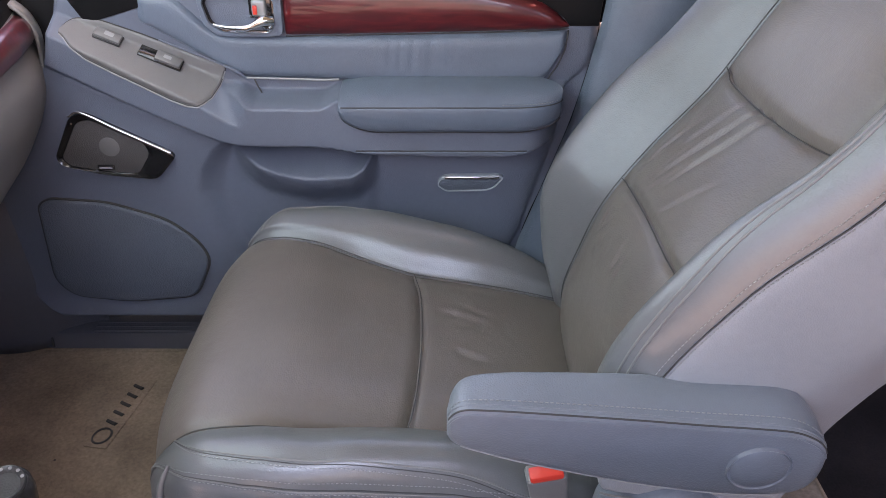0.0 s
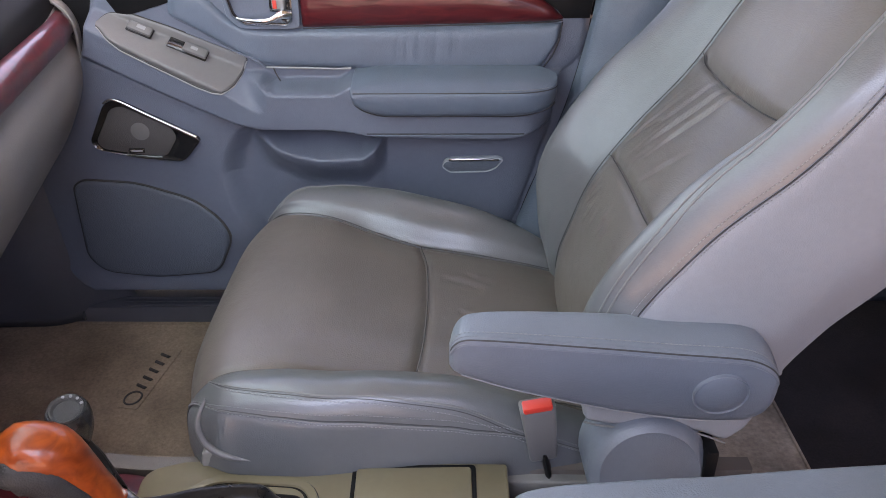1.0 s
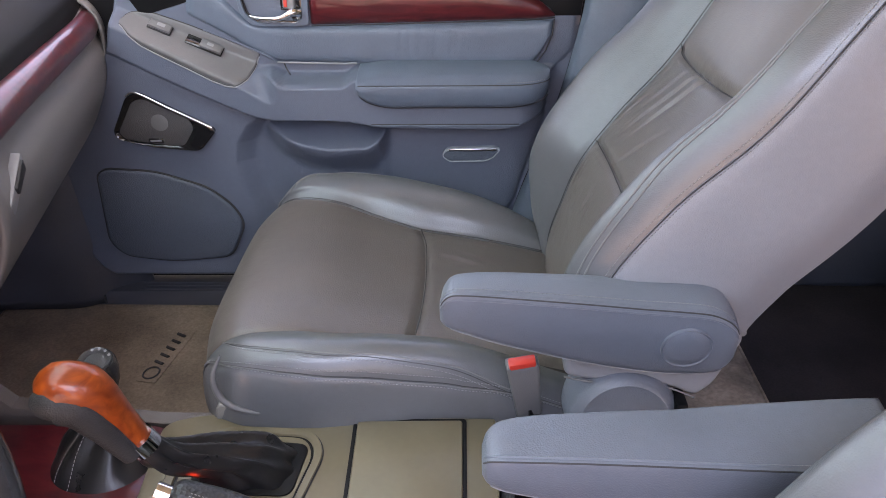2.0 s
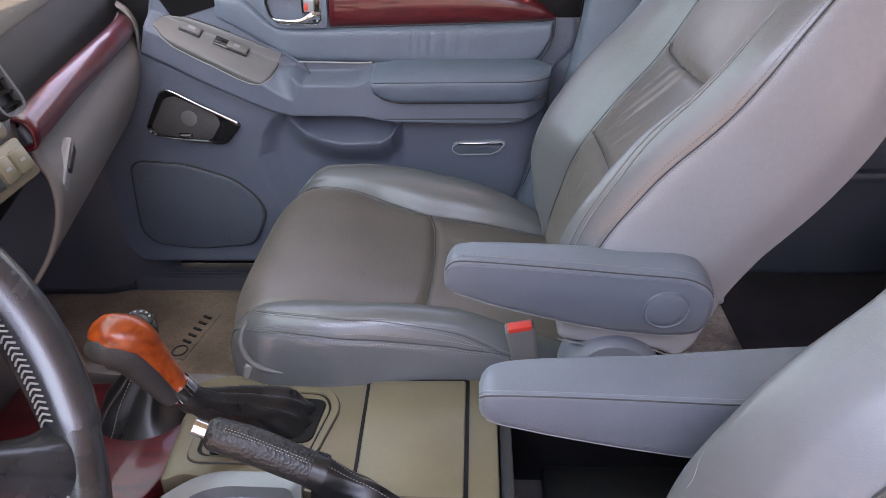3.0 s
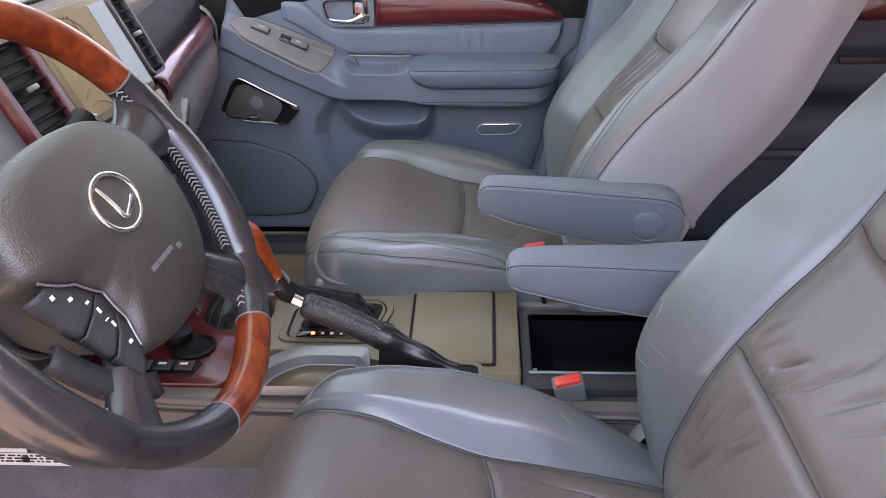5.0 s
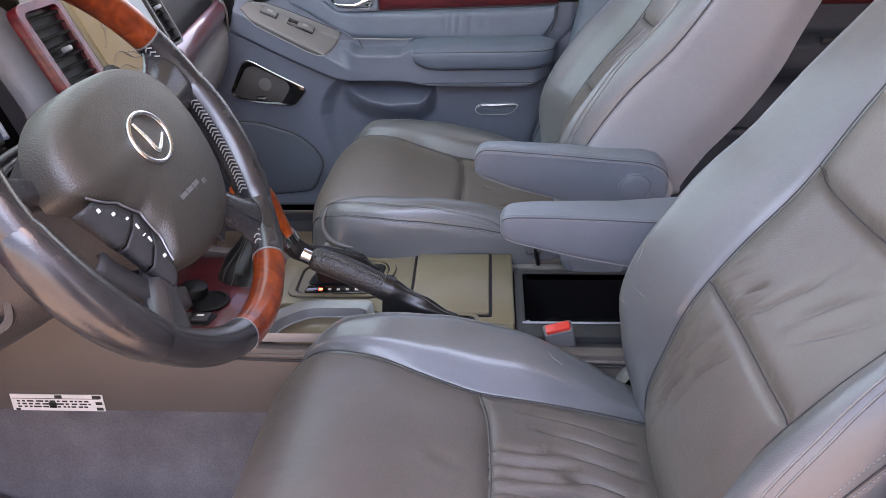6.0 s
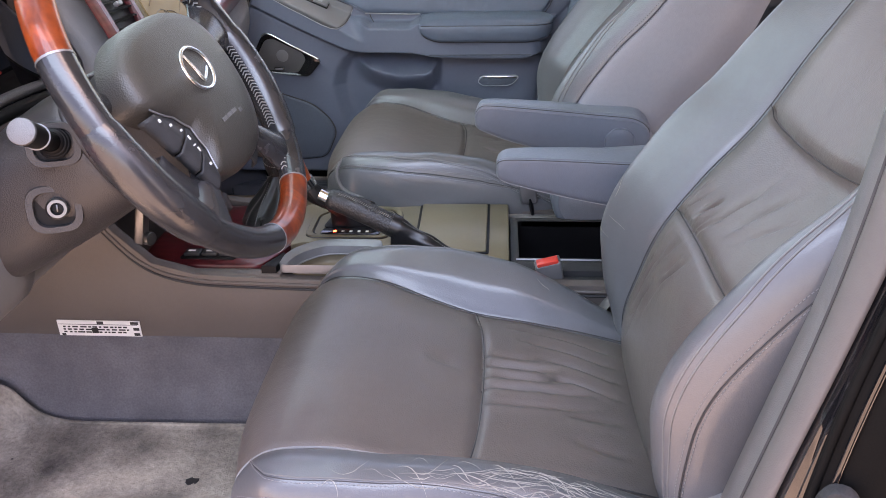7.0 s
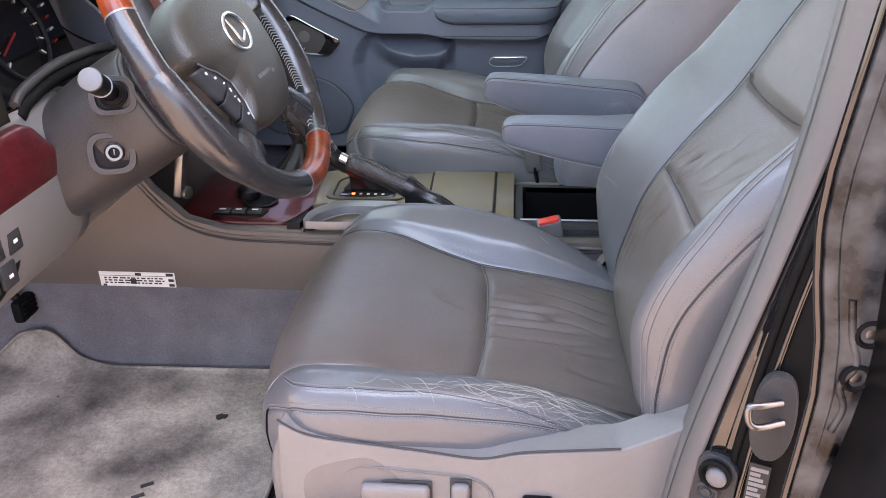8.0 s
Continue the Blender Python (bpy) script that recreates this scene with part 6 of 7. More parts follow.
for cx, r in ((0.085, 0.066), (-0.085, 0.066)):
    c = CL @ Vector((cx, 0.0, 0.001))
    nrm = CL.to_3x3() @ Vector((0, 0, 1))
    lathe("gauge_ring", [(r, 0.0), (r, 0.004), (r - 0.0035, 0.004), (r - 0.0035, 0.0)], c, nrm, DASH_DARK, pod, "dark gauge ring", sides=40)
    for k in range(13):
        a = radians(220 - k * 260 / 12)
        p0, p1 = Vector((cx + (r - 0.016) * math.cos(a), (r - 0.016) * math.sin(a))), Vector((cx + (r - 0.007) * math.cos(a), (r - 0.007) * math.sin(a)))
        d = (p1 - p0).orthogonal().normalized() * 0.0010
        on_pod("dial_mark", [p0 - d, p1 - d, p1 + d, p0 + d], WHITE_PRINT, "")
    a = radians(205)
    p0, p1 = Vector((cx, 0)), Vector((cx + 0.05 * math.cos(a), 0.05 * math.sin(a)))
    d = (p1 - p0).orthogonal().normalized() * 0.0014
    on_pod("needle", [p0 - d, p1 - d, p1 + d, p0 + d], NEEDLE, "red needle", 0.003)
for k in range(4):
    on_pod("dial_mark", [(0.162 + 0.004 * k, -0.03 + 0.017 * k), (0.172 + 0.004 * k, -0.028 + 0.017 * k), (0.172 + 0.004 * k, -0.025 + 0.017 * k), (0.162 + 0.004 * k, -0.027 + 0.017 * k)], WHITE_PRINT if k % 2 else NEEDLE, "")
low = surface("lower_panel", [[(x, y, z) for x, z in spline([(-0.505, 0.60), (-0.492, 0.555), (-0.488, 0.49), (-0.50, 0.43), (-0.53, 0.40), (-0.60, 0.385), (-0.72, 0.40)], 24)] for y in np.linspace(-0.78, -0.430, 14)], PANEL_GREY, dash, "light grey lower dash panel", thick=0.006)
surface("knee_panel", [[(x + 0.02 * (y + 0.47), y, z) for x, z in spline([(-0.53, 0.475), (-0.515, 0.44), (-0.53, 0.405), (-0.60, 0.37), (-0.74, 0.34), (-0.86, 0.36)], 24)] for y in np.linspace(-0.432, -0.21, 14)], PANEL_GREY, dash, "grey knee panel", thick=0.006)
surface("wood_strip", [[(x, y, z) for x, z in spline([(-0.500, 0.592 - 0.05 * max(0, (y + 0.52) / 0.05)), (-0.484, 0.585 - 0.05 * max(0, (y + 0.52) / 0.05)), (-0.478, 0.545), (-0.484, 0.512), (-0.498, 0.506)], 14)] for y in np.linspace(-0.78, -0.482, 20)], WOOD_RED, dash, "polished red wood strip", thick=0.003)
# upright side wall of the instrument hood, slanting forward
CHK = axes((-0.528, -0.237, 0), (-0.76, 0.65, 0), (0, 0, 1))
chk_low = [(-0.068, 0.629), (-0.035, 0.6205), (0.0, 0.6183), (0.05, 0.6190), (0.105, 0.6235), (0.17, 0.6370), (0.245, 0.6565)]
chk_high = [(-0.068, 0.632), (-0.0517, 0.645), (-0.034, 0.6575), (-0.0207, 0.664), (0.022, 0.6762), (0.0705, 0.691), (0.15, 0.712), (0.25, 0.73)]
# door vinyl's blue-grey stands in for sky reflected on dark plastic
cheek = prism("hood_side", [tuple(q) for q in spline(chk_low, 20)] + [tuple(q) for q in spline(chk_high, 20)[::-1]], CHK, 0.006, DOOR_VINYL, dash, "smooth side wall of the instrument hood, sky reflection as blue-grey", bevel=0.001)
tube("hood_side_gap", [CHK @ Vector((a, z - 0.002, -0.003)) for a, z in spline(chk_low[2:], 20)], 0.0035, RUBBER, cheek, "black joint under the side wall", sides=8)
tube("hood_side_edge", [CHK @ Vector((a, z, -0.003)) for a, z in spline(chk_high, 20)], 0.0010, TRIM_LIGHT, cheek, "pale upper edge", sides=6)
SWP = axes((-0.4865, 0, 0), (0, 1, 0), (0, 0, 1))
sp = prism("switch_panel", rounded([(-0.720, 0.424), (-0.640, 0.428), (-0.596, 0.446), (-0.574, 0.490), (-0.578, 0.504), (-0.720, 0.516)], 0.01), SWP, 0.01, BLACK, dash, "black switch panel", bevel=0.002)
for yy, zz in ((-0.600, 0.482), (-0.634, 0.484), (-0.668, 0.486), (-0.622, 0.450), (-0.656, 0.452), (-0.690, 0.454)):
    rbox("switch", (-0.489, yy - 0.013, zz - 0.014), (-0.482, yy + 0.013, zz + 0.014), DASH_DARK, sp, "black push switch", bevel=0.002)
    rbox("switch_mark", (-0.4822, yy - 0.0035, zz - 0.003), (-0.4815, yy + 0.0035, zz + 0.001), WHITE_PRINT, sp, "", bevel=0)
# centre stack
def stack_x(z):
    return -0.452 - 0.45 * max(0.0, z - 0.63) - 0.9 * max(0.0, 0.585 - z)


ST = axes((-0.4705, 0.02, 0.685), (0, 1, 0), (-0.45, 0, 1))
surface("stack_panel", [[(stack_x(z) - 0.05 * (abs((y - 0.0) / 0.20) ** 6), y, z) for z in np.linspace(0.27, 0.775, 40)] for y in np.linspace(-0.200, 0.190, 30)], PANEL_GREY, dash, "grey centre stack", thick=0.006)
def slab(name, y0, z0, y1, z1, out, mat, label, parent=None, r=0.006, depth=0.008, bev=0.002):
    return prism(name, rounded([(y0 - 0.02, z0 - 0.685), (y1 - 0.02, z0 - 0.685), (y1 - 0.02, z1 - 0.685), (y0 - 0.02, z1 - 0.685)], r), ST @ Matrix.Translation((0, 0, out)), depth, mat, parent or dash, label, bevel=bev)


def vent(y0, y1, z0, z1, mat, label, m=0.011):
    o = rounded([(y0 - 0.02, z0 - 0.685), (y1 - 0.02, z0 - 0.685), (y1 - 0.02, z1 - 0.685), (y0 - 0.02, z1 - 0.685)], 0.016)
    i = rounded([(y0 + m - 0.02, z0 + m - 0.685), (y1 - m - 0.02, z0 + m - 0.685), (y1 - m - 0.02, z1 - m - 0.685), (y0 + m - 0.02, z1 - m - 0.685)], 0.008)
    v = ring_prism("vent_frame", o, i, ST @ Matrix.Translation((0, 0, 0.012)), 0.014, mat, dash, label)
    prism("vent_back", i, ST @ Matrix.Translation((0, 0, 0.003)), 0.002, BLACK, v, "black vent duct", bevel=0)
    n = 8
    for k in range(n):
        z = z0 + m + 0.006 + (z1 - z0 - 2 * m - 0.012) * k / (n - 1)
        bm = bmesh.new()
        bmesh.ops.create_cube(bm, size=1.0, matrix=ST @ Matrix.Translation(((y0 + y1) / 2 - 0.02, z - 0.685, 0.006)) @ pose(0, 0, 0, 25, 0, 0) @ Matrix.Diagonal((y1 - y0 - 2 * m - 0.002, 0.0016, 0.009, 1)))
        part("slat", bm, BLACK, v, "")
    bm = bmesh.new()
    bmesh.ops.create_cube(bm, size=1.0, matrix=ST @ Matrix.Translation(((y0 + y1) / 2 - 0.02, (z0 + z1) / 2 - 0.685, 0.012)) @ Matrix.Diagonal((0.014, 0.006, 0.008, 1)))
    bmesh.ops.bevel(bm, geom=bm.edges[:], offset=0.0015, segments=2, profile=0.5, affect="EDGES")
    part("vent_tab", bm, SILVER, v, "silver vent tab")


vent(-0.200, -0.106, 0.630, 0.752, WOOD_RED, "red wood vent frame")
vent(0.106, 0.154, 0.634, 0.752, SHROUD, "dark vent frame", 0.005)
scr_f = slab("screen_frame", -0.100, 0.622, 0.100, 0.758, 0.010, CONSOLE_TOP, "olive screen surround", r=0.01)
scr = slab("map_screen", -0.090, 0.632, 0.046, 0.748, 0.012, MAP_BASE, "lit tan map display", scr_f, r=0.002, depth=0.003, bev=0)
# sky reflected along the screen's right edge, put in as a pale blue strip
slab("screen_glass", 0.048, 0.632, 0.092, 0.748, 0.012, SKY_REFLECTION, "screen edge with the sky's pale blue reflection in its colour", scr_f, r=0.002, depth=0.003, bev=0)
rng = random.Random(3)
for k in range(9):
    a, b = rng.uniform(-0.1, 0.02), rng.uniform(-0.045, 0.055)
    ang, ln = rng.uniform(0, 3.1), rng.uniform(0.03, 0.08)
    pts = [(min(0.024, max(-0.107, a + ln * t * math.cos(ang + 0.8 * t))), min(0.06, max(-0.05, b + ln * t * math.sin(ang + 0.8 * t)))) for t in np.linspace(-0.5, 0.5, 7)]
    tube("map_line", [ST @ Vector((p[0], p[1], 0.0123)) for p in pts], 0.0007, MAP_LINE, scr, "", sides=4)
row = slab("button_strip", -0.100, 0.575, 0.105, 0.618, 0.010, CONSOLE_TOP, "olive button row", r=0.006)
for k in range(7):
    y = -0.092 + k * 0.0275
    slab("button", y, 0.584, y + 0.023, 0.609, 0.014, CONSOLE_TOP if k % 4 else DASH_DARK, "", row, r=0.003, depth=0.006, bev=0.001)
    slab("button_mark", y + 0.008, 0.595, y + 0.016, 0.598, 0.0146, THREAD, "", row, r=0.001, depth=0.0006, bev=0)
AU = axes((-0.515, 0.02, 0.50), (0, 1, 0), (0.9, 0, 1))
aud = prism("audio_unit", rounded([(-0.15, -0.09), (0.12, -0.09), (0.135, 0.085), (-0.165, 0.085)], 0.012), AU, 0.012, BLACK, dash, "black audio unit", bevel=0.003)
for k in range(10):
    a, b = -0.14 + 0.05 * (k % 5), -0.06 + 0.07 * (k // 5)
    prism("button", rounded([(a, b), (a + 0.040, b), (a + 0.040, b + 0.032), (a, b + 0.032)], 0.003), AU @ Matrix.Translation((0, 0, 0.004)), 0.005, DASH_DARK, aud, "", bevel=0.001)
    prism("button_mark", [(a + 0.012, b + 0.013), (a + 0.024, b + 0.013), (a + 0.024, b + 0.018), (a + 0.012, b + 0.018)], AU @ Matrix.Translation((0, 0, 0.0046)), 0.0008, WHITE_PRINT, aud, "", bevel=0)

# ---- steering column and wheel ----
AX = Vector((0.866, 0.0, 0.5))
UP = Vector((-0.5, 0.0, 0.866))
WC = Vector((-0.293, -0.392, 0.647))
column = thing("steering_column", (-0.45, -0.39, 0.55), "grey-brown steering column shroud with stalk and key lock", "steering column")
rows = []
for t, w, hu, hd in ((0.088, 0.074, 0.052, 0.066), (0.0895, 0.084, 0.060, 0.075), (0.097, 0.088, 0.064, 0.079), (0.13, 0.091, 0.066, 0.081), (0.17, 0.096, 0.065, 0.083), (0.22, 0.102, 0.060, 0.083), (0.33, 0.118, 0.050, 0.078)):
    c = WC - AX * t
    ring = []
    for a in np.linspace(0, 2 * math.pi, 48, endpoint=False):
        ca, sa = math.cos(a), math.sin(a)
        e = 0.62
        yy = math.copysign(abs(ca) ** e, ca) * w
        uu = math.copysign(abs(sa) ** e, sa) * (hu if sa > 0 else hd)
        q = c + Vector((0, 1, 0)) * yy + UP * uu
        ring.append((q.x, q.y, q.z))
    rows.append(ring)
tube("shroud_gap", [tuple(Vector(p) + AX * 0.003) for p in rows[0]], 0.0030, SEAM, column, "dark joint round the shroud", sides=6, closed=True)
tube("shroud_lip", rows[1], 0.0040, SHROUD, column, "rounded shroud lip", sides=8, closed=True)
shroud = surface("shroud", np.array(rows), SHROUD, column, "dark brown-grey plastic shroud", close=True)
disc("shroud_face", WC - AX * 0.0885, AX, 0.062, 0.004, DASH_DARK, column, "dark shroud face", sides=36)
lip = spline([(-0.500, -0.512, 0.592), (-0.500, -0.4886, 0.6040), (-0.500, -0.42, 0.6145), (-0.500, -0.334, 0.6135), (-0.500, -0.262, 0.606)], 40)
tube("shroud_boot", lip, 0.0075, RUBBER, column, "black gap over the shroud", sides=10)
tube("opening_lip", lip + np.array([-0.004, 0.004, 0.0135]), 0.0065, SHROUD, column, "rounded lip of the column opening", sides=10)
def boss(center, normal, a, b, mat, label, name):
    n = Vector(normal).normalized()
    s = n.cross(Vector((0, 0, 1))).normalized()
    M = axes(center, s, n.cross(s))
    o = rounded([(-a, -b), (a, -b), (a, b), (-a, b)], min(a, b) * 0.8)
    i = [(p[0] * 0.72, p[1] * 0.72) for p in o]
    r = ring_prism(name, o, i, M, 0.012, mat, column, label)
    prism("recess", i, M @ Matrix.Translation((0, 0, -0.006)), 0.003, BLACK, r, "dark recess", bevel=0)


boss((-0.398, -0.487, 0.612), (0.35, -1, 0.2), 0.026, 0.022, SHROUD, "raised stalk collar", "stalk_collar")
boss((-0.412, -0.489, 0.543), (0.35, -1, 0.2), 0.027, 0.025, SHROUD, "raised lock collar", "lock_collar")
st0, st1 = Vector((-0.398, -0.482, 0.612)), Vector((-0.378, -0.562, 0.650))
tube("stalk", [st0, st0.lerp(st1, 0.4), st0.lerp(st1, 0.55), st1], [0.009, 0.009, 0.0115, 0.0125], BLACK, column, "black turn signal stalk", sides=18)
disc("stalk_tip", st1 + (st1 - st0).normalized() * 0.003, st1 - st0, 0.0125, 0.004, PLATE_GREY, column, "grey round stalk tip", bevel=0.002)
sdir = (st1 - st0).normalized()
lathe("stalk_ring", [(0.0098, -0.001), (0.0125, 0.0), (0.0128, 0.002), (0.0098, 0.003)], st0.lerp(st1, 0.58), sdir, SILVER, column, "thin pale ring on the stalk", sides=28)
for k in range(3):
    lathe("stalk_boot_fold", [(0.0150 - 0.0018 * k, -0.002), (0.0162 - 0.0018 * k, 0.0), (0.0150 - 0.0018 * k, 0.002), (0.010, 0.003)], st0.lerp(st1, 0.04 + 0.05 * k), sdir, BLACK, column, "ribbed black stalk boot", sides=24)
kd = Vector((0.35, -1, 0.25)).normalized()
lathe("key_lock", [(0.0115, -0.01), (0.0115, 0.006), (0.0095, 0.008), (0.0065, 0.008), (0.0055, 0.003), (0.0, 0.003)], (-0.410, -0.484, 0.543), kd, STEEL, column, "steel key lock", sides=24)
disc("key_face", Vector((-0.410, -0.484, 0.543)) + kd * 0.0045, kd, 0.0062, 0.003, BLACK, column, "black key face", bevel=0.001)
rbox("key_slot", (-0.0008, -0.0035, 0.0), (0.0008, 0.0035, 0.0012), STEEL, column, "steel key slot", bevel=0.0003, m=axes(Vector((-0.410, -0.484, 0.543)) + kd * 0.0062, kd.cross(Vector((0, 0, 1))).normalized(), kd.cross(kd.cross(Vector((0, 0, 1)))).normalized()))
w0 = Vector((-0.40, -0.27, 0.640))
tube("wiper_stalk", [w0, Vector((-0.395, -0.235, 0.66)), Vector((-0.388, -0.200, 0.676))], [0.007, 0.008, 0.014], BLACK, column, "black wiper stalk", sides=14)
rbox("wiper_symbol", (-0.380, -0.204, 0.675), (-0.374, -0.199, 0.681), TRIM_LIGHT, column, "pale symbol", bevel=0.001)
rbox("tilt_lever", (-0.458, -0.238, 0.380), (-0.445, -0.215, 0.455), STEEL, column, "steel tilt lever", bevel=0.003, m=pose(0, 0, 0, 0, 12, 0))
disc("lever_bolt", (-0.443, -0.227, 0.385), (1, -0.4, 0), 0.010, 0.008, STEEL, column, "steel bolt", bevel=0.002)

wheel = thing("steering_wheel", tuple(WC), "black leather and red-brown wood steering wheel", "steering wheel")
def wp(r, deg, out=0.0):
    a = radians(deg)
    return WC + Vector((0, 1, 0)) * (r * math.cos(a)) + UP * (r * math.sin(a)) + AX * out


def arc(r, d0, d1, n, out=0.0):
    return [wp(r, d0 + (d1 - d0) * k / (n - 1), out) for k in range(n)]


R_ = 0.1875
back_rows = []
for t, w, hu, hd in ((0.010, 0.098, 0.066, 0.090), (0.030, 0.096, 0.064, 0.088), (0.060, 0.084, 0.058, 0.078), (0.080, 0.072, 0.050, 0.066), (0.084, 0.05, 0.036, 0.046)):
    c = WC - AX * t
    back_rows.append([tuple(c + Vector((0, 1, 0)) * (math.copysign(abs(math.cos(a)) ** 0.7, math.cos(a)) * w) + UP * (math.copysign(abs(math.sin(a)) ** 0.7, math.sin(a)) * (hu if math.sin(a) > 0 else hd))) for a in np.linspace(0, 2 * math.pi, 40, endpoint=False)])
surface("hub_back", np.array(back_rows), DASH_DARK, wheel, "dark plastic back of the wheel hub", close=True)
tube("rim_wood", arc(R_, 27, 156, 40), 0.0165, WOOD_BROWN, wheel, "glossy red-brown wood upper rim", sides=18)
tube("rim_wood", arc(R_, -105, -62.5, 20), 0.0165, WOOD_BROWN, wheel, "glossy red-brown wood lower rim", sides=18)
tube("rim_leather", arc(R_, 156, 255, 40), 0.0168, WHEEL_LEATHER, wheel, "worn black leather rim", sides=18)
tube("rim_leather", arc(R_, -62.5, 27, 36), 0.0168, WHEEL_LEATHER, wheel, "worn black leather rim", sides=18)
for d in (27, 156, 255, -62.5):
    tube("rim_joint", arc(R_, d - 0.3, d + 0.3, 4), 0.0172, SILVER, wheel, "thin silver joint ring", sides=18)
def on_rim(deg, phi, r):
    return wp(R_ - r * math.cos(radians(phi)), deg, r * math.sin(radians(phi)))


for d0, d1 in ((-58, -51), (-36, 2), (16, 26), (157, 166), (180, 214)):
    k_n = max(4, int(abs(d1 - d0) / 1.45))
    r = 0.0216 if d0 in (-36, 180) else 0.0174
    for k in range(k_n):
        d = d0 + (d1 - d0) * k / (k_n - 1)
        for f0, f1 in ((-11, 3), (15, 1)):
            tube("lace", [on_rim(d - 0.6, f0, r), on_rim(d, (f0 + f1) / 2, r + 0.0006), on_rim(d + 0.5, f1, r)], 0.00075, LACE, wheel, "", sides=5)
    if r > 0.02:
        grip = [0.0168 + 0.0046 * math.sin(math.pi * min(1, max(0, k / 23))) ** 0.5 for k in range(24)]
        tube("rim_grip", arc(R_, d0 - 4, d1 + 5, 24), grip, WHEEL_LEATHER, wheel, "thick leather thumb grip", sides=18)


def spoke(d0, d1, flare0, flare1, mat, r0=0.096, drop=0.0):
    """A broad leather-wrapped arm flowing into the rim, d0..d1 degrees wide at its waist."""
    rows = []
    for i in range(14):
        t = i / 13
        r = r0 + (R_ - 0.002 - r0) * t
        w = max(0.0, (t - 0.45) / 0.55) ** 3
        h = max(0.0, (0.3 - t) / 0.3) ** 2
        a0, a1 = d0 - flare0 * w - 3 * h, d1 + flare1 * w + 3 * h
        row = []
        for j in range(22):
            s = j / 21
            e = 1 - abs(2 * s - 1) ** 3
            row.append(tuple(wp(r, a0 + (a1 - a0) * s, -0.009 + 0.013 * e + 0.006 * t * e - drop * (1 - t) ** 0.7)))
        rows.append(row)
    surface("spoke", np.array(rows), mat, wheel, "broad black leather spoke", thick=0.010)


spoke(1, 24, 5, 4, WHEEL_LEATHER)
spoke(-56, -38, 3, 4, WHEEL_LEATHER)
spoke(160, 174, 2, 3, WHEEL_LEATHER, 0.09, 0.026)
spoke(218, 234, 4, 3, WHEEL_LEATHER)
# airbag cover, scooped out for the thumb switches
def inner_edge(deg):
    return float(np.interp(deg % 360, [176, 179, 191.5, 207.7, 223, 229, 233], [0.2, 0.113, 0.085, 0.075, 0.089, 0.112, 0.2]))


rows = []
for f, h in ((1.0, -0.020), (1.0, 0.0), (0.985, 0.008), (0.94, 0.014), (0.8, 0.019), (0.55, 0.022), (0.28, 0.0235), (0.01, 0.024)):
    ring = []
    for a in np.linspace(0, 2 * math.pi, 120, endpoint=False):
        ca, sa = math.cos(a), math.sin(a)
        yy = math.copysign(abs(ca) ** 0.78, ca) * (0.122 - 0.016 * max(0.0, -sa))
        uu = math.copysign(abs(sa) ** 0.78, sa) * (0.078 if sa > 0 else 0.105)
        r = math.hypot(yy, uu)
        k = min(1.0, inner_edge(math.degrees(math.atan2(uu, yy))) / r)
        q = WC + Vector((0, 1, 0)) * yy * f * k + UP * (uu * f * k) + AX * h
        ring.append((q.x, q.y, q.z))
    rows.append(ring)
cover = surface("airbag_cover", np.array(rows), AIRBAG, wheel, "charcoal airbag cover", close=True)
em = WC + AX * 0.0245 + UP * 0.0075
tube("emblem_ring", [em + Vector((0, 1, 0)) * (0.031 * math.cos(a)) + UP * (0.0235 * math.sin(a)) for a in np.linspace(0, 2 * math.pi, 40, endpoint=False)], 0.0024, CHROME, cover, "chrome oval badge ring", sides=8, closed=True)
hook = spline([(-0.0125, 0.0185), (-0.0075, 0.002), (-0.004, -0.0125), (0.008, -0.0100), (0.0215, -0.0035)], 22)
tube("emblem_bar", [em + Vector((0, 1, 0)) * a + UP * b for a, b in hook], [0.0012 + 0.0013 * math.sin(math.pi * min(1.0, 0.15 + k / 26)) for k in range(22)], CHROME, cover, "bent chrome badge bar", sides=8)
tx = WC + AX * 0.0225 - UP * 0.05
WM = Matrix(((0, UP.x, AX.x, 0), (1, UP.y, AX.y, 0), (0, UP.z, AX.z, 0), (0, 0, 0, 1)))
for dy, du in ((-0.013, 0.0), (0.002, 0.0), (0.017, 0.0), (0.034, -0.004)):
    c = tx + Vector((0, 1, 0)) * dy + UP * du
    bm = bmesh.new()
    bmesh.ops.create_cube(bm, size=1.0, matrix=Matrix.Translation(c) @ WM @ Matrix.Diagonal((0.013 if dy < 0.03 else 0.007, 0.0042, 0.0012, 1)))
    part("cover_lettering", bm, PLATE_GREY, cover, "raised lettering bar")
# thumb switches on the lower left arm, and a matching pod opposite
def pod_arc(d0, d1, r0, r1, out, mat, name, label, n=14):
    rows = []
    for k in range(n):
        d = d0 + (d1 - d0) * k / (n - 1)
        rows.append([tuple(wp(r0, d, out - 0.008)), tuple(wp(r0 + 0.002, d, out)), tuple(wp(r1 - 0.002, d, out)), tuple(wp(r1, d, out - 0.008))])
    return surface(name, np.array(rows), mat, wheel, label, thick=0.002)


def outer_edge(deg):
    return float(np.interp(deg, [179, 191, 207, 220, 230], [0.133, 0.124, 0.121, 0.127, 0.137]))


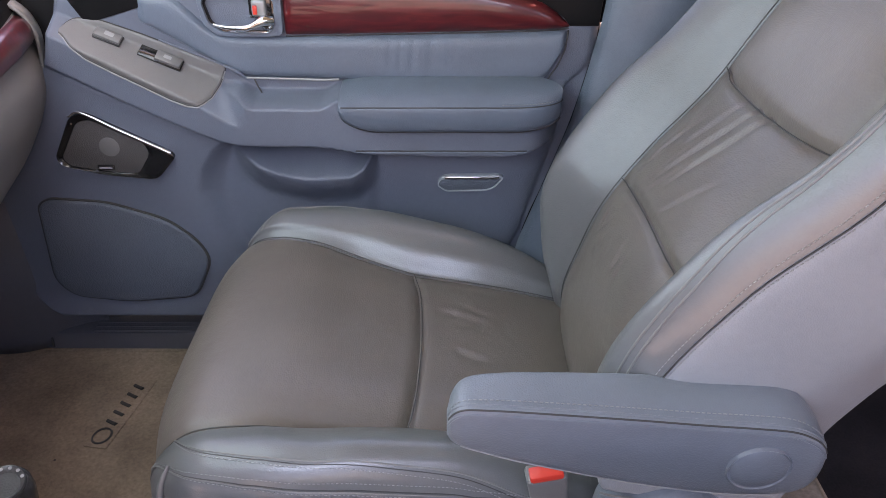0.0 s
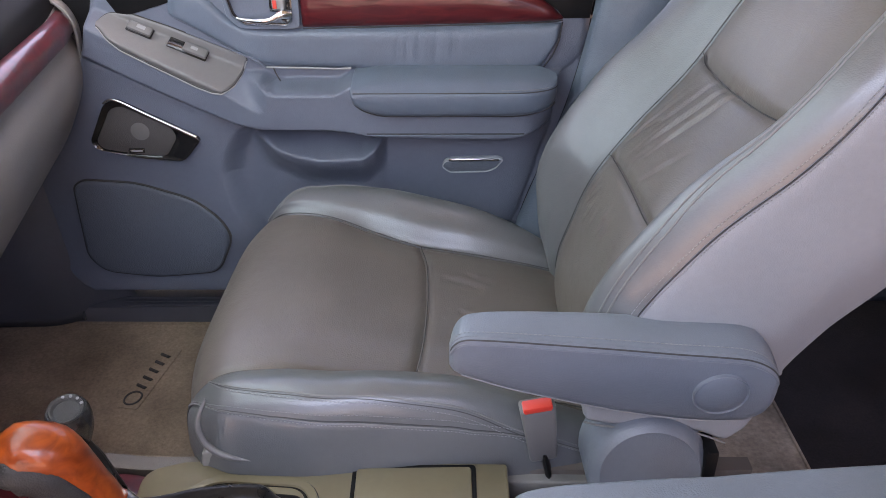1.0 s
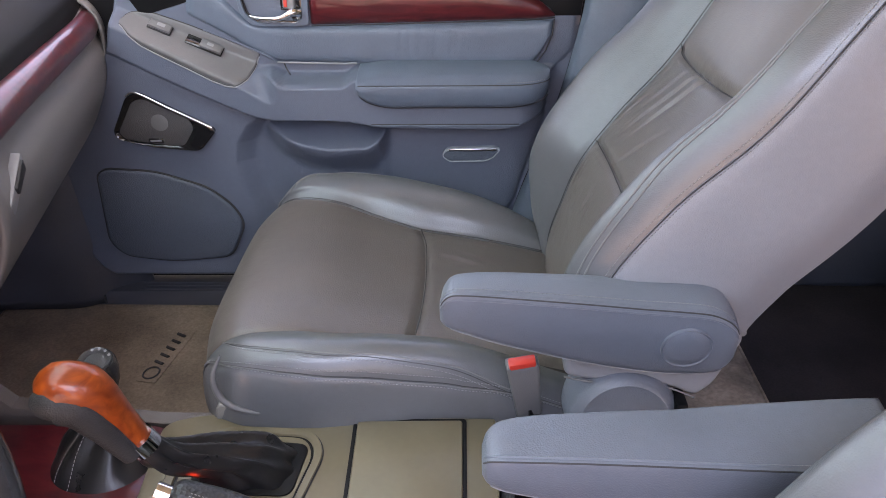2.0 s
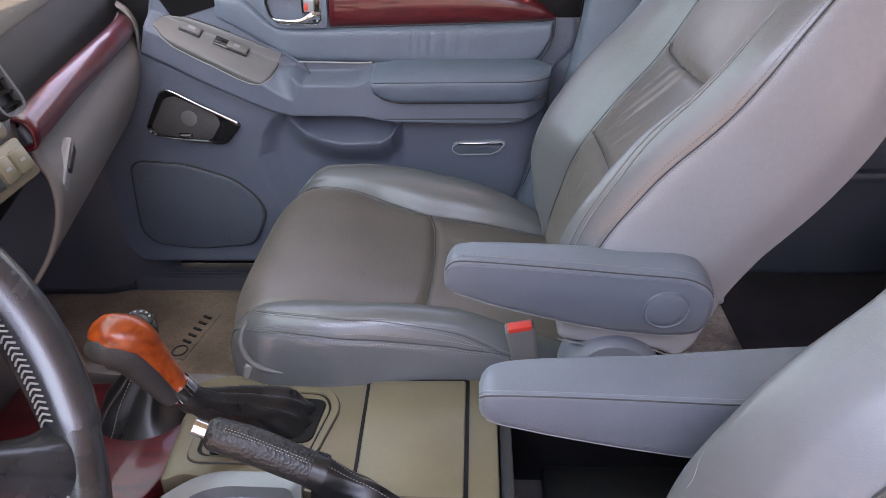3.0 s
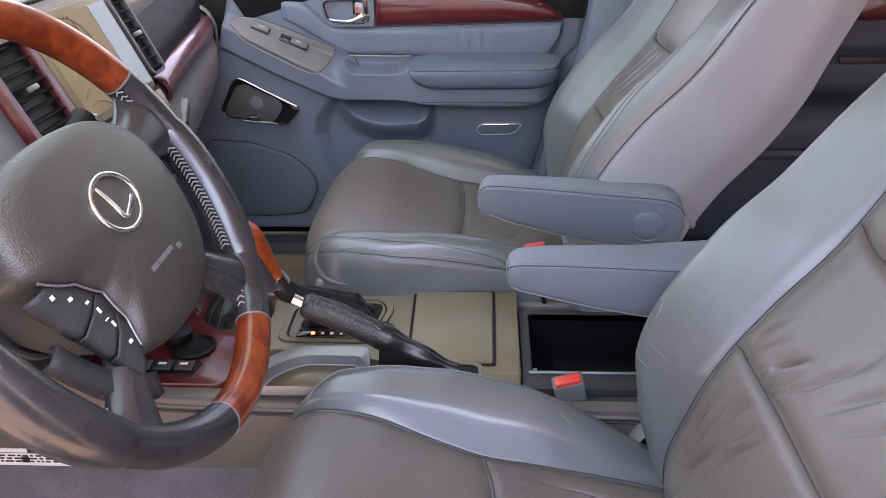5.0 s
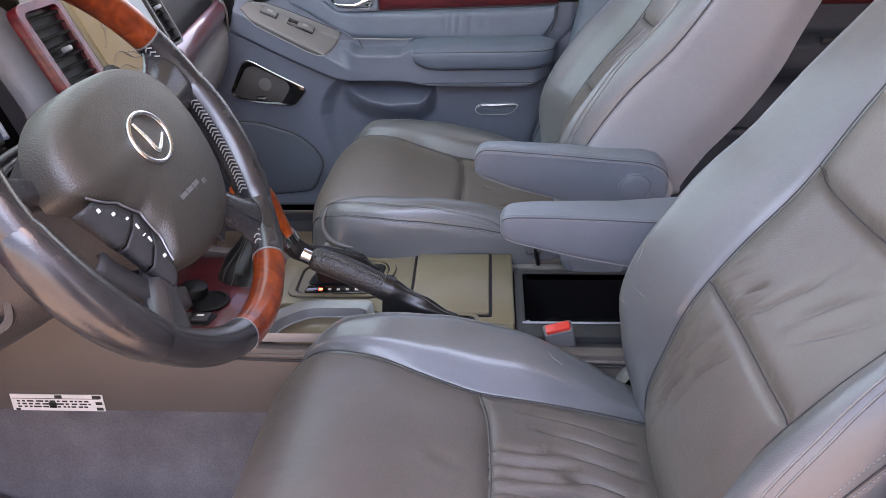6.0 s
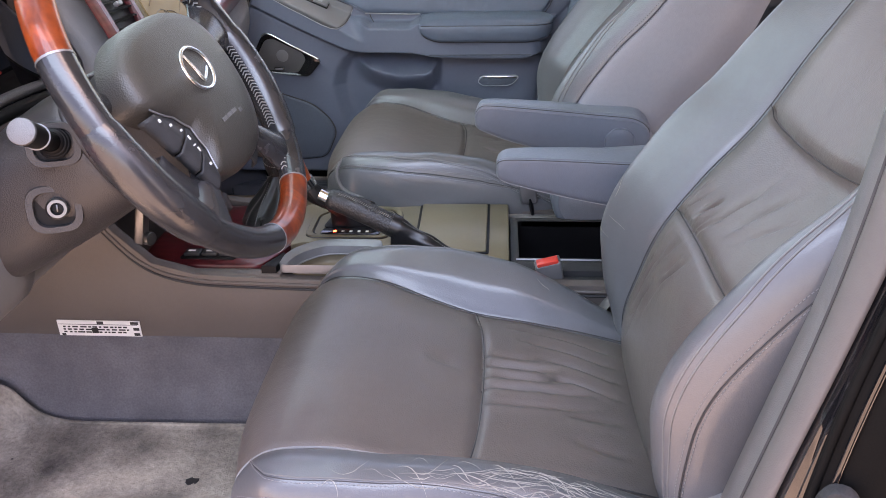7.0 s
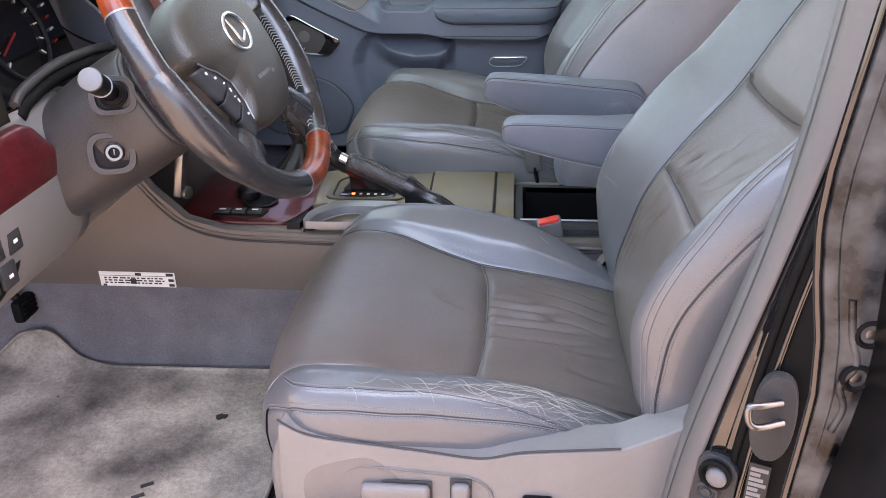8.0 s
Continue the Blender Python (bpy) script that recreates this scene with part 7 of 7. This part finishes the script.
for d0, d1 in ((182, 202.5), (203.5, 216), (217, 228)):
    rows = []
    for k in range(12):
        d = d0 + (d1 - d0) * k / 11
        r0, r1 = inner_edge(d) + 0.0025, outer_edge(d)
        rows.append([tuple(wp(r0, d, 0.000)), tuple(wp(r0 + 0.001, d, 0.010)), tuple(wp((r0 + r1) / 2, d, 0.0125)), tuple(wp(r1 - 0.002, d, 0.009)), tuple(wp(r1, d, 0.000))])
    surface("thumb_switch", np.array(rows), DASH_DARK, wheel, "dark grey thumb switch", thick=0.002)
for r, d, w_, h_ in ((0.115, 186, 0.005, 0.005), (0.104, 191.8, 0.006, 0.004), (0.096, 199, 0.005, 0.003), (0.096, 205.5, 0.003, 0.007), (0.100, 210, 0.007, 0.0015), (0.101, 213.6, 0.003, 0.007), (0.111, 221.8, 0.006, 0.004)):
    bm = bmesh.new()
    bmesh.ops.create_cube(bm, size=1.0, matrix=Matrix.Translation(wp(r, d, 0.0128)) @ WM @ Matrix.Diagonal((w_ * 0.65, h_ * 0.65, 0.001, 1)))
    part("switch_mark", bm, WHITE_PRINT, wheel, "pale symbol")
tube("switch_trim", [wp(inner_edge(d) + 0.001, d, 0.0105) for d in np.linspace(179.5, 228.5, 40)], 0.0011, SILVER, wheel, "thin silver trim line", sides=6)
pod_arc(198, 240, 0.126, 0.148, -0.003, DASH_DARK, "lower_arm", "grey lower wheel arm")
pod_arc(-44, 10, 0.100, 0.128, -0.002, DASH_DARK, "hub_trim", "dark hub trim")
pod_arc(-74, -44, 0.080, 0.122, 0.000, DASH_DARK, "hub_trim", "dark hub trim")

# ---- floor mats, pedals ----
def mat_sheet(name, label, outline, zf, mat, holes=()):
    t = thing(name, (outline[0][0], outline[0][1], zf), label, "floor mat")
    o = rounded(outline, 0.03, 5)
    c = np.mean(np.array(o), 0)
    def fold(q, z):
        e = max(0.0, q[1] + 0.165) if q[1] < 0.1 else 0.0
        return (q[0], q[1] - 0.9 * e, z + 0.75 * e)

    rows = [[fold(c + (np.array(p) - c) * f, zf + h) for p in o] for f, h in ((1.0, -0.01), (1.0, 0.0), (0.992, 0.003), (0.97, 0.002), (0.8, 0.0025), (0.5, 0.003), (0.2, 0.002), (0.005, 0.002))]
    surface("carpet_sheet", np.array(rows), mat, t, "short carpet pile", close=True)
    tube("edging", [fold(p, zf + 0.002) for p in o], 0.003, mat, t, "bound edge", sides=6, closed=True)
    return t


pm = mat_sheet("floor_mat", "brown-grey passenger floor mat with embossed patch", [(-0.88, 0.24), (-0.25, 0.22), (-0.25, 0.748), (-0.86, 0.752)], 0.045, MAT_P)
LG = axes((-0.500, 0.598, 0.0493), (0.022, 0.13, 0), (-1, 0, 0))
prism("patch", rounded([(-0.085, -0.021), (0.075, -0.021), (0.075, 0.016), (-0.085, 0.016)], 0.003), LG, 0.003, MAT_P, pm, "embossed patch", bevel=0.0005)
tube("patch_ring", [LG @ Vector((-0.062 + 0.016 * math.cos(a), -0.002 + 0.013 * math.sin(a), 0.0006)) for a in np.linspace(0, 2 * math.pi, 28, endpoint=False)], 0.0018, INK, pm, "dark oval mark", sides=5, closed=True)
for k in range(5):
    tube("patch_bar", [LG @ Vector((-0.036 + 0.021 * k, -0.010, 0.0006)), LG @ Vector((-0.030 + 0.021 * k, 0.007, 0.0006))], 0.0034, INK, pm, "dark lettering bar", sides=5)
dm = mat_sheet("floor_mat", "dusty stained grey driver floor mat", [(-1.02, -0.24), (-0.905, -0.155), (-0.84, -0.078), (-0.785, -0.073), (-0.735, -0.148), (-0.68, -0.166), (-0.30, -0.160), (-0.29, -0.66), (-1.02, -0.66)], 0.004, MAT_D)
for k in range(4):
    tube("patch_bar", [(-0.470 - 0.004 * k, -0.462 - 0.024 * k, 0.009), (-0.486 - 0.004 * k, -0.472 - 0.024 * k, 0.009)], 0.0028, INK, dm, "dark lettering bar", sides=5)
rngm = random.Random(12)
rag = [(0.012 * (1 + rngm.uniform(-0.4, 0.4)) * math.cos(a), 0.007 * (1 + rngm.uniform(-0.4, 0.4)) * math.sin(a)) for a in np.linspace(0, 2 * math.pi, 14, endpoint=False)]
prism("worn_hole", rag, axes((-0.421, -0.300, 0.0085), (1, 0.4, 0), (-0.4, 1, 0)), 0.002, INK, dm, "small dark worn hole", bevel=0)

mat_sheet("rear_floor_mat", "grey rear floor mat behind the passenger seat", [(0.345, 0.26), (0.494, 0.26), (0.494, 0.70), (0.345, 0.70)], 0.090, MAT_D)

pedals = thing("accelerator_pedal", (-0.80, -0.19, 0.10), "ribbed black rubber pedal", "pedal")
rbox("pad", (-0.835, -0.178, 0.100), (-0.815, -0.126, 0.142), RUBBER, pedals, "black rubber pad", bevel=0.006)
for k in range(4):
    rbox("rib", (-0.8165, -0.172, 0.107 + 0.009 * k), (-0.812, -0.132, 0.111 + 0.009 * k), RUBBER, pedals, "", bevel=0.001)
tube("arm", [(-0.83, -0.15, 0.13), (-0.90, -0.15, 0.22), (-1.0, -0.15, 0.36), (-1.185, -0.15, 0.40)], 0.008, BLACK, pedals, "black pedal arm", sides=10)

# ---- driver's door opening: seal, pillar, striker, rear door edge ----
JZ = (-0.05, 0.10, 0.24, 0.30, 0.36, 0.42, 0.48, 0.54, 0.60, 0.66, 0.72, 0.80, 1.16)
JA = (0.222, 0.226, 0.2331, 0.2418, 0.2538, 0.2677, 0.2802, 0.2965, 0.3054, 0.3122, 0.3170, 0.323, 0.352)
JB = (0.215, 0.219, 0.2265, 0.2343, 0.2450, 0.2582, 0.2715, 0.2834, 0.2928, 0.3002, 0.3052, 0.312, 0.342)
JR = (0.222, 0.226, 0.2320, 0.2352, 0.2433, 0.2545, 0.2672, 0.2810, 0.2922, 0.3046, 0.3120, 0.322, 0.354)
JE = (0.250, 0.254, 0.2580, 0.2605, 0.2638, 0.2697, 0.2757, 0.2840, 0.2955, 0.3080, 0.3150, 0.325, 0.357)


def jamb(z):
    """Pillar lines at a height: trim edge, joint, outer seal edge, end of the paint, and the lean."""
    return (*(float(ease(np.array(z), JZ, t)) for t in (JA, JB, JR, JE)), 0.10 * max(0.0, z - 0.78))


JL = np.array([jamb(z) for z in np.linspace(-0.05, 1.16, 90)])
soft = np.hanning(13) / np.hanning(13).sum()
JL = np.stack([np.convolve(np.pad(c, 6, mode="edge"), soft, mode="valid") for c in JL.T], -1)
lip, bulb, inner, matte, strip, fold_line, gap_line = [], [], [], [], [], [], []
for z, (xa, xb, xr, xe, yb) in zip(np.linspace(-0.05, 1.16, 90), JL):
    gap_line.append((xb + 0.0008, -0.6945 + yb, z))
    lip.append([(xa + 0.05, -0.640 + yb, z), (xa + 0.004, -0.6455 + yb, z), (xa, -0.649 + yb, z), (xa * 0.5 + xb * 0.5, -0.671 + yb, z), (xb + 0.001, -0.690 + yb, z), (xb + 0.003, -0.6935 + yb, z), (xb + 0.010, -0.6945 + yb, z)])
    bulb.append([(xb + 0.012, -0.6945 + yb, z), (xb + 0.003, -0.6955 + yb, z), (xb - 0.001, -0.6990 + yb, z), (xb * 0.7 + xr * 0.3 - 0.0045, -0.7090 + yb, z), (xb * 0.4 + xr * 0.6 - 0.0055, -0.7200 + yb, z), (xr - 0.003, -0.7310 + yb, z), (xr, -0.7360 + yb, z), (xr + 0.0030, -0.7376 + yb, z), (xr + 0.0055, -0.7300 + yb, z)])
    w = 0.5 * (xe - xr - 0.004) + 0.5 * math.hypot(xe - xr - 0.004, 0.003)
    inner.append([(xr + 0.03, -0.700 + yb, z), (xr + 0.0050, -0.7300 + yb, z)] + [(xr + 0.004 + w * f, -0.7455 - 0.0085 * g + yb, z) for f, g in ((0.04, 0.05), (0.30, 0.27), (0.62, 0.56), (0.68, 0.74), (0.92, 0.90), (1.0, 1.0))])
    matte.append([(xe - 0.001, -0.7535 + yb, z), (xe + 0.016, -0.765 + yb, z), (xe + 0.040, -0.775 + yb, z), (xe + 0.07, -0.78 + yb, z), (xe + 0.16, -0.79 + yb, z)])
    strip.append((xe + 0.003, -0.7555 + yb, z))
    fold_line.append((xe + 0.011, -0.7640 + yb, z))
s1 = surface("trim_pillar", np.array(lip), PLATE_GREY, None, thick=0.003)
tagged(s1, "pale grey trim edge of the driver door opening", "trim", kind="structure")
s2 = surface("trim_seal", np.array(bulb), SEAL, None)
tagged(s2, "warm grey door opening weatherstrip", "trim", kind="structure")
sl = structure("sill_driver", (-0.75, -0.80, -0.12), (0.35, -0.70, 0.02), DASH_DARK, "dark sill plate of the driver opening", 0.015)
pb = surface("pillar_driver", np.array(inner), BODY_PAINT, None, sharp=25)
tagged(pb, "glossy black painted centre pillar", "pillar", kind="structure")
mt = surface("pillar_recess", np.array(matte), RUBBER, None, thick=0.004)
tagged(mt, "matt black recess behind the centre pillar", "pillar", kind="structure")
for pts_, r, mt, lb in ((strip, 0.0035, RUBBER, "black rubber strip beside the painted pillar"), (gap_line, 0.0016, SEAM, "dark joint between trim and weatherstrip"), (fold_line[:54], 0.0026, BODY_PAINT, "glossy black folded edge of the pillar")):
    sd = tube("trim_seal", pts_, r, mt, None, sides=10)
    tagged(sd, lb, "trim", kind="structure")
latch = thing("door_striker", (0.29, -0.80, 0.45), "steel door striker loop on a grey plate", "door striker")
nrm = Vector((-0.35, -0.94, 0.0)).normalized()
PM = axes((0.283, -0.782, 0.418), (0.94, -0.35, 0), (0.12, 0, 1))
pts = [(0.018 * math.copysign(abs(math.cos(a)) ** 0.8, math.cos(a)), 0.043 * math.copysign(abs(math.sin(a)) ** 0.9, math.sin(a))) for a in np.linspace(0, 2 * math.pi, 32, endpoint=False)]
prism("plate", pts, PM, 0.012, DASH_DARK, latch, "grey plastic plate", bevel=0.003)
lp = [PM @ Vector(v) for v in ((0.004, 0.020, 0.0), (-0.010, 0.021, 0.013), (-0.020, 0.019, 0.018), (-0.018, 0.006, 0.019), (-0.010, 0.001, 0.016), (0.008, 0.001, 0.0))]
tube("loop", spline(lp, 30), 0.003, STEEL, latch, "bright steel loop", sides=12)
cap = thing("pillar_bolt", (0.250, -0.76, 0.335), "round black grommet with bolt on the pillar", "bolt")
HM = axes((0.2510, -0.7560, 0.328), (0.85, -0.5, 0), (0.12, 0, 1))
prism("bolt_plate", rounded([(-0.019, -0.046), (0.019, -0.046), (0.021, 0.016), (0.010, 0.026), (-0.008, 0.026), (-0.017, 0.018)], 0.007), HM, 0.008, DASH_DARK, cap, "dark hinge plate", bevel=0.002)
lathe("grommet", [(0.0150, 0.0), (0.0150, 0.0040), (0.0125, 0.0052), (0.0105, 0.0030), (0.0095, 0.0)], HM @ Vector((0.002, 0.010, 0.0035)), (-0.5, -0.85, 0.06), RUBBER, cap, "black rubber ring", sides=28)
lathe("bolt_head", [(0.0098, 0.0), (0.0098, 0.0040), (0.0080, 0.0065), (0.0045, 0.0075), (0.0, 0.0075)], HM @ Vector((0.004, 0.008, 0.0035)), (-0.5, -0.85, 0.06), PLATE_GREY, cap, "worn grey bolt head", sides=24)
lathe("washer", [(0.0105, 0.0), (0.0105, 0.0020), (0.0085, 0.0032), (0.0068, 0.0012), (0.0052, 0.0012), (0.0042, 0.0032), (0.0, 0.0036)], HM @ Vector((-0.003, -0.012, 0.0040)), (-0.5, -0.85, 0.06), DASH_DARK, cap, "ringed lower washer", sides=24)
stk = thing("pillar_sticker", (0.28, -0.80, 0.38), "small dark sticker with pale print bars on the pillar", "label")
SM = axes((0.284, -0.7765, 0.352), (0.94, -0.34, 0), (0.12, 0, 1))
prism("sheet", [(-0.010, -0.03), (0.008, -0.03), (0.008, 0.012), (-0.010, 0.012)], SM, 0.0012, INK, stk, "dark label film", bevel=0)
for k in range(7):
    prism("print_bar", [(-0.0085, -0.028 + 0.0055 * k), (0.0065 - 0.003 * (k % 3), -0.028 + 0.0055 * k), (0.0065 - 0.003 * (k % 3), -0.0242 + 0.0055 * k), (-0.0085, -0.0242 + 0.0055 * k)], SM @ Matrix.Translation((0, 0, 0.0008)), 0.0008, PANEL_GREY, stk, "", bevel=0)

rd = thing("rear_driver_door", (0.6, -0.84, 0.0), "black rear door with dusty front edge", "car door")
RDZ = (0.0, 0.396, 0.436, 0.49, 0.539, 0.585, 0.6275, 0.6675, 0.705, 0.7535, 0.95)
RDX = (0.275, 0.2825, 0.2845, 0.2863, 0.2811, 0.2714, 0.2655, 0.2668, 0.2713, 0.2775, 0.30)
rows, edge = [], []
for z in np.linspace(0.02, 0.95, 60):
    x0 = float(np.interp(z, RDZ, RDX))
    yb = 0.06 * max(0, z - 0.6)
    sc = float(np.interp(z, [0.0, 0.42, 0.56, 0.75], [0.42, 0.55, 0.74, 1.0]))
    rows.append([(x0 + dx * sc + 0.0025 * math.sin(40 * z) * (k in (3, 4)) + 0.002 * math.sin(23 * z + 1) * (k in (5, 6)), y + yb, z) for k, (dx, y) in enumerate(((0.0, -0.838), (0.006, -0.842), (0.018, -0.842), (0.030, -0.846), (0.045, -0.846), (0.056, -0.842), (0.070, -0.842), (0.075, -0.86), (0.078, -0.88)))])
    edge.append((x0 - 0.002, -0.842 + yb, z))
flange = surface("hinge_face", np.array(rows), BODY_DIRTY, rd, "dusty black door edge", thick=0.003)
tube("edge_bead", edge, 0.0035, BODY_PAINT, rd, "glossy black edge bead", sides=8)
wave = spline([(0.293, -0.8475, 0.575), (0.299, -0.8475, 0.545), (0.306, -0.8475, 0.522), (0.2985, -0.8475, 0.503), (0.3045, -0.8475, 0.484), (0.300, -0.8475, 0.462)], 40)
tube("bead", wave, 0.0028, BODY_DIRTY, flange, "wavy pressed bead", sides=8)
tube("inner_bead", [(x + 0.012, y - 0.002, z) for x, y, z in edge], 0.0018, BODY_DIRTY, flange, "folded lip", sides=8)
for x, z in ((0.3105, 0.548), (0.308, 0.511), (0.330, 0.66)):
    lathe("grommet", [(0.0115, 0.0), (0.0115, 0.003), (0.009, 0.004), (0.0065, 0.001), (0.0, 0.001)], (x, -0.847, z), (0, -1, 0), RUBBER, flange, "black grommet", sides=18)
    disc("bolt_head", (x, -0.849, z), (0, -1, 0), 0.005, 0.004, STEEL, flange, "grey bolt", bevel=0.001, sides=12)
rows = []
for z in np.linspace(0.02, 0.95, 30):
    x0 = float(np.interp(z, RDZ, RDX)) + 0.074 * float(np.interp(z, [0.0, 0.42, 0.56, 0.75], [0.42, 0.55, 0.74, 1.0]))
    rows.append([(x0, -0.845, z), (x0 + 0.012, -0.90, z), (x0 + 0.03, -1.0, z), (x0 + 0.10, -1.35, z), (x0 + 0.15, -1.6, z)])
surface("inner_trim", np.array(rows), BLACK, rd, "black inner door trim", thick=0.02)
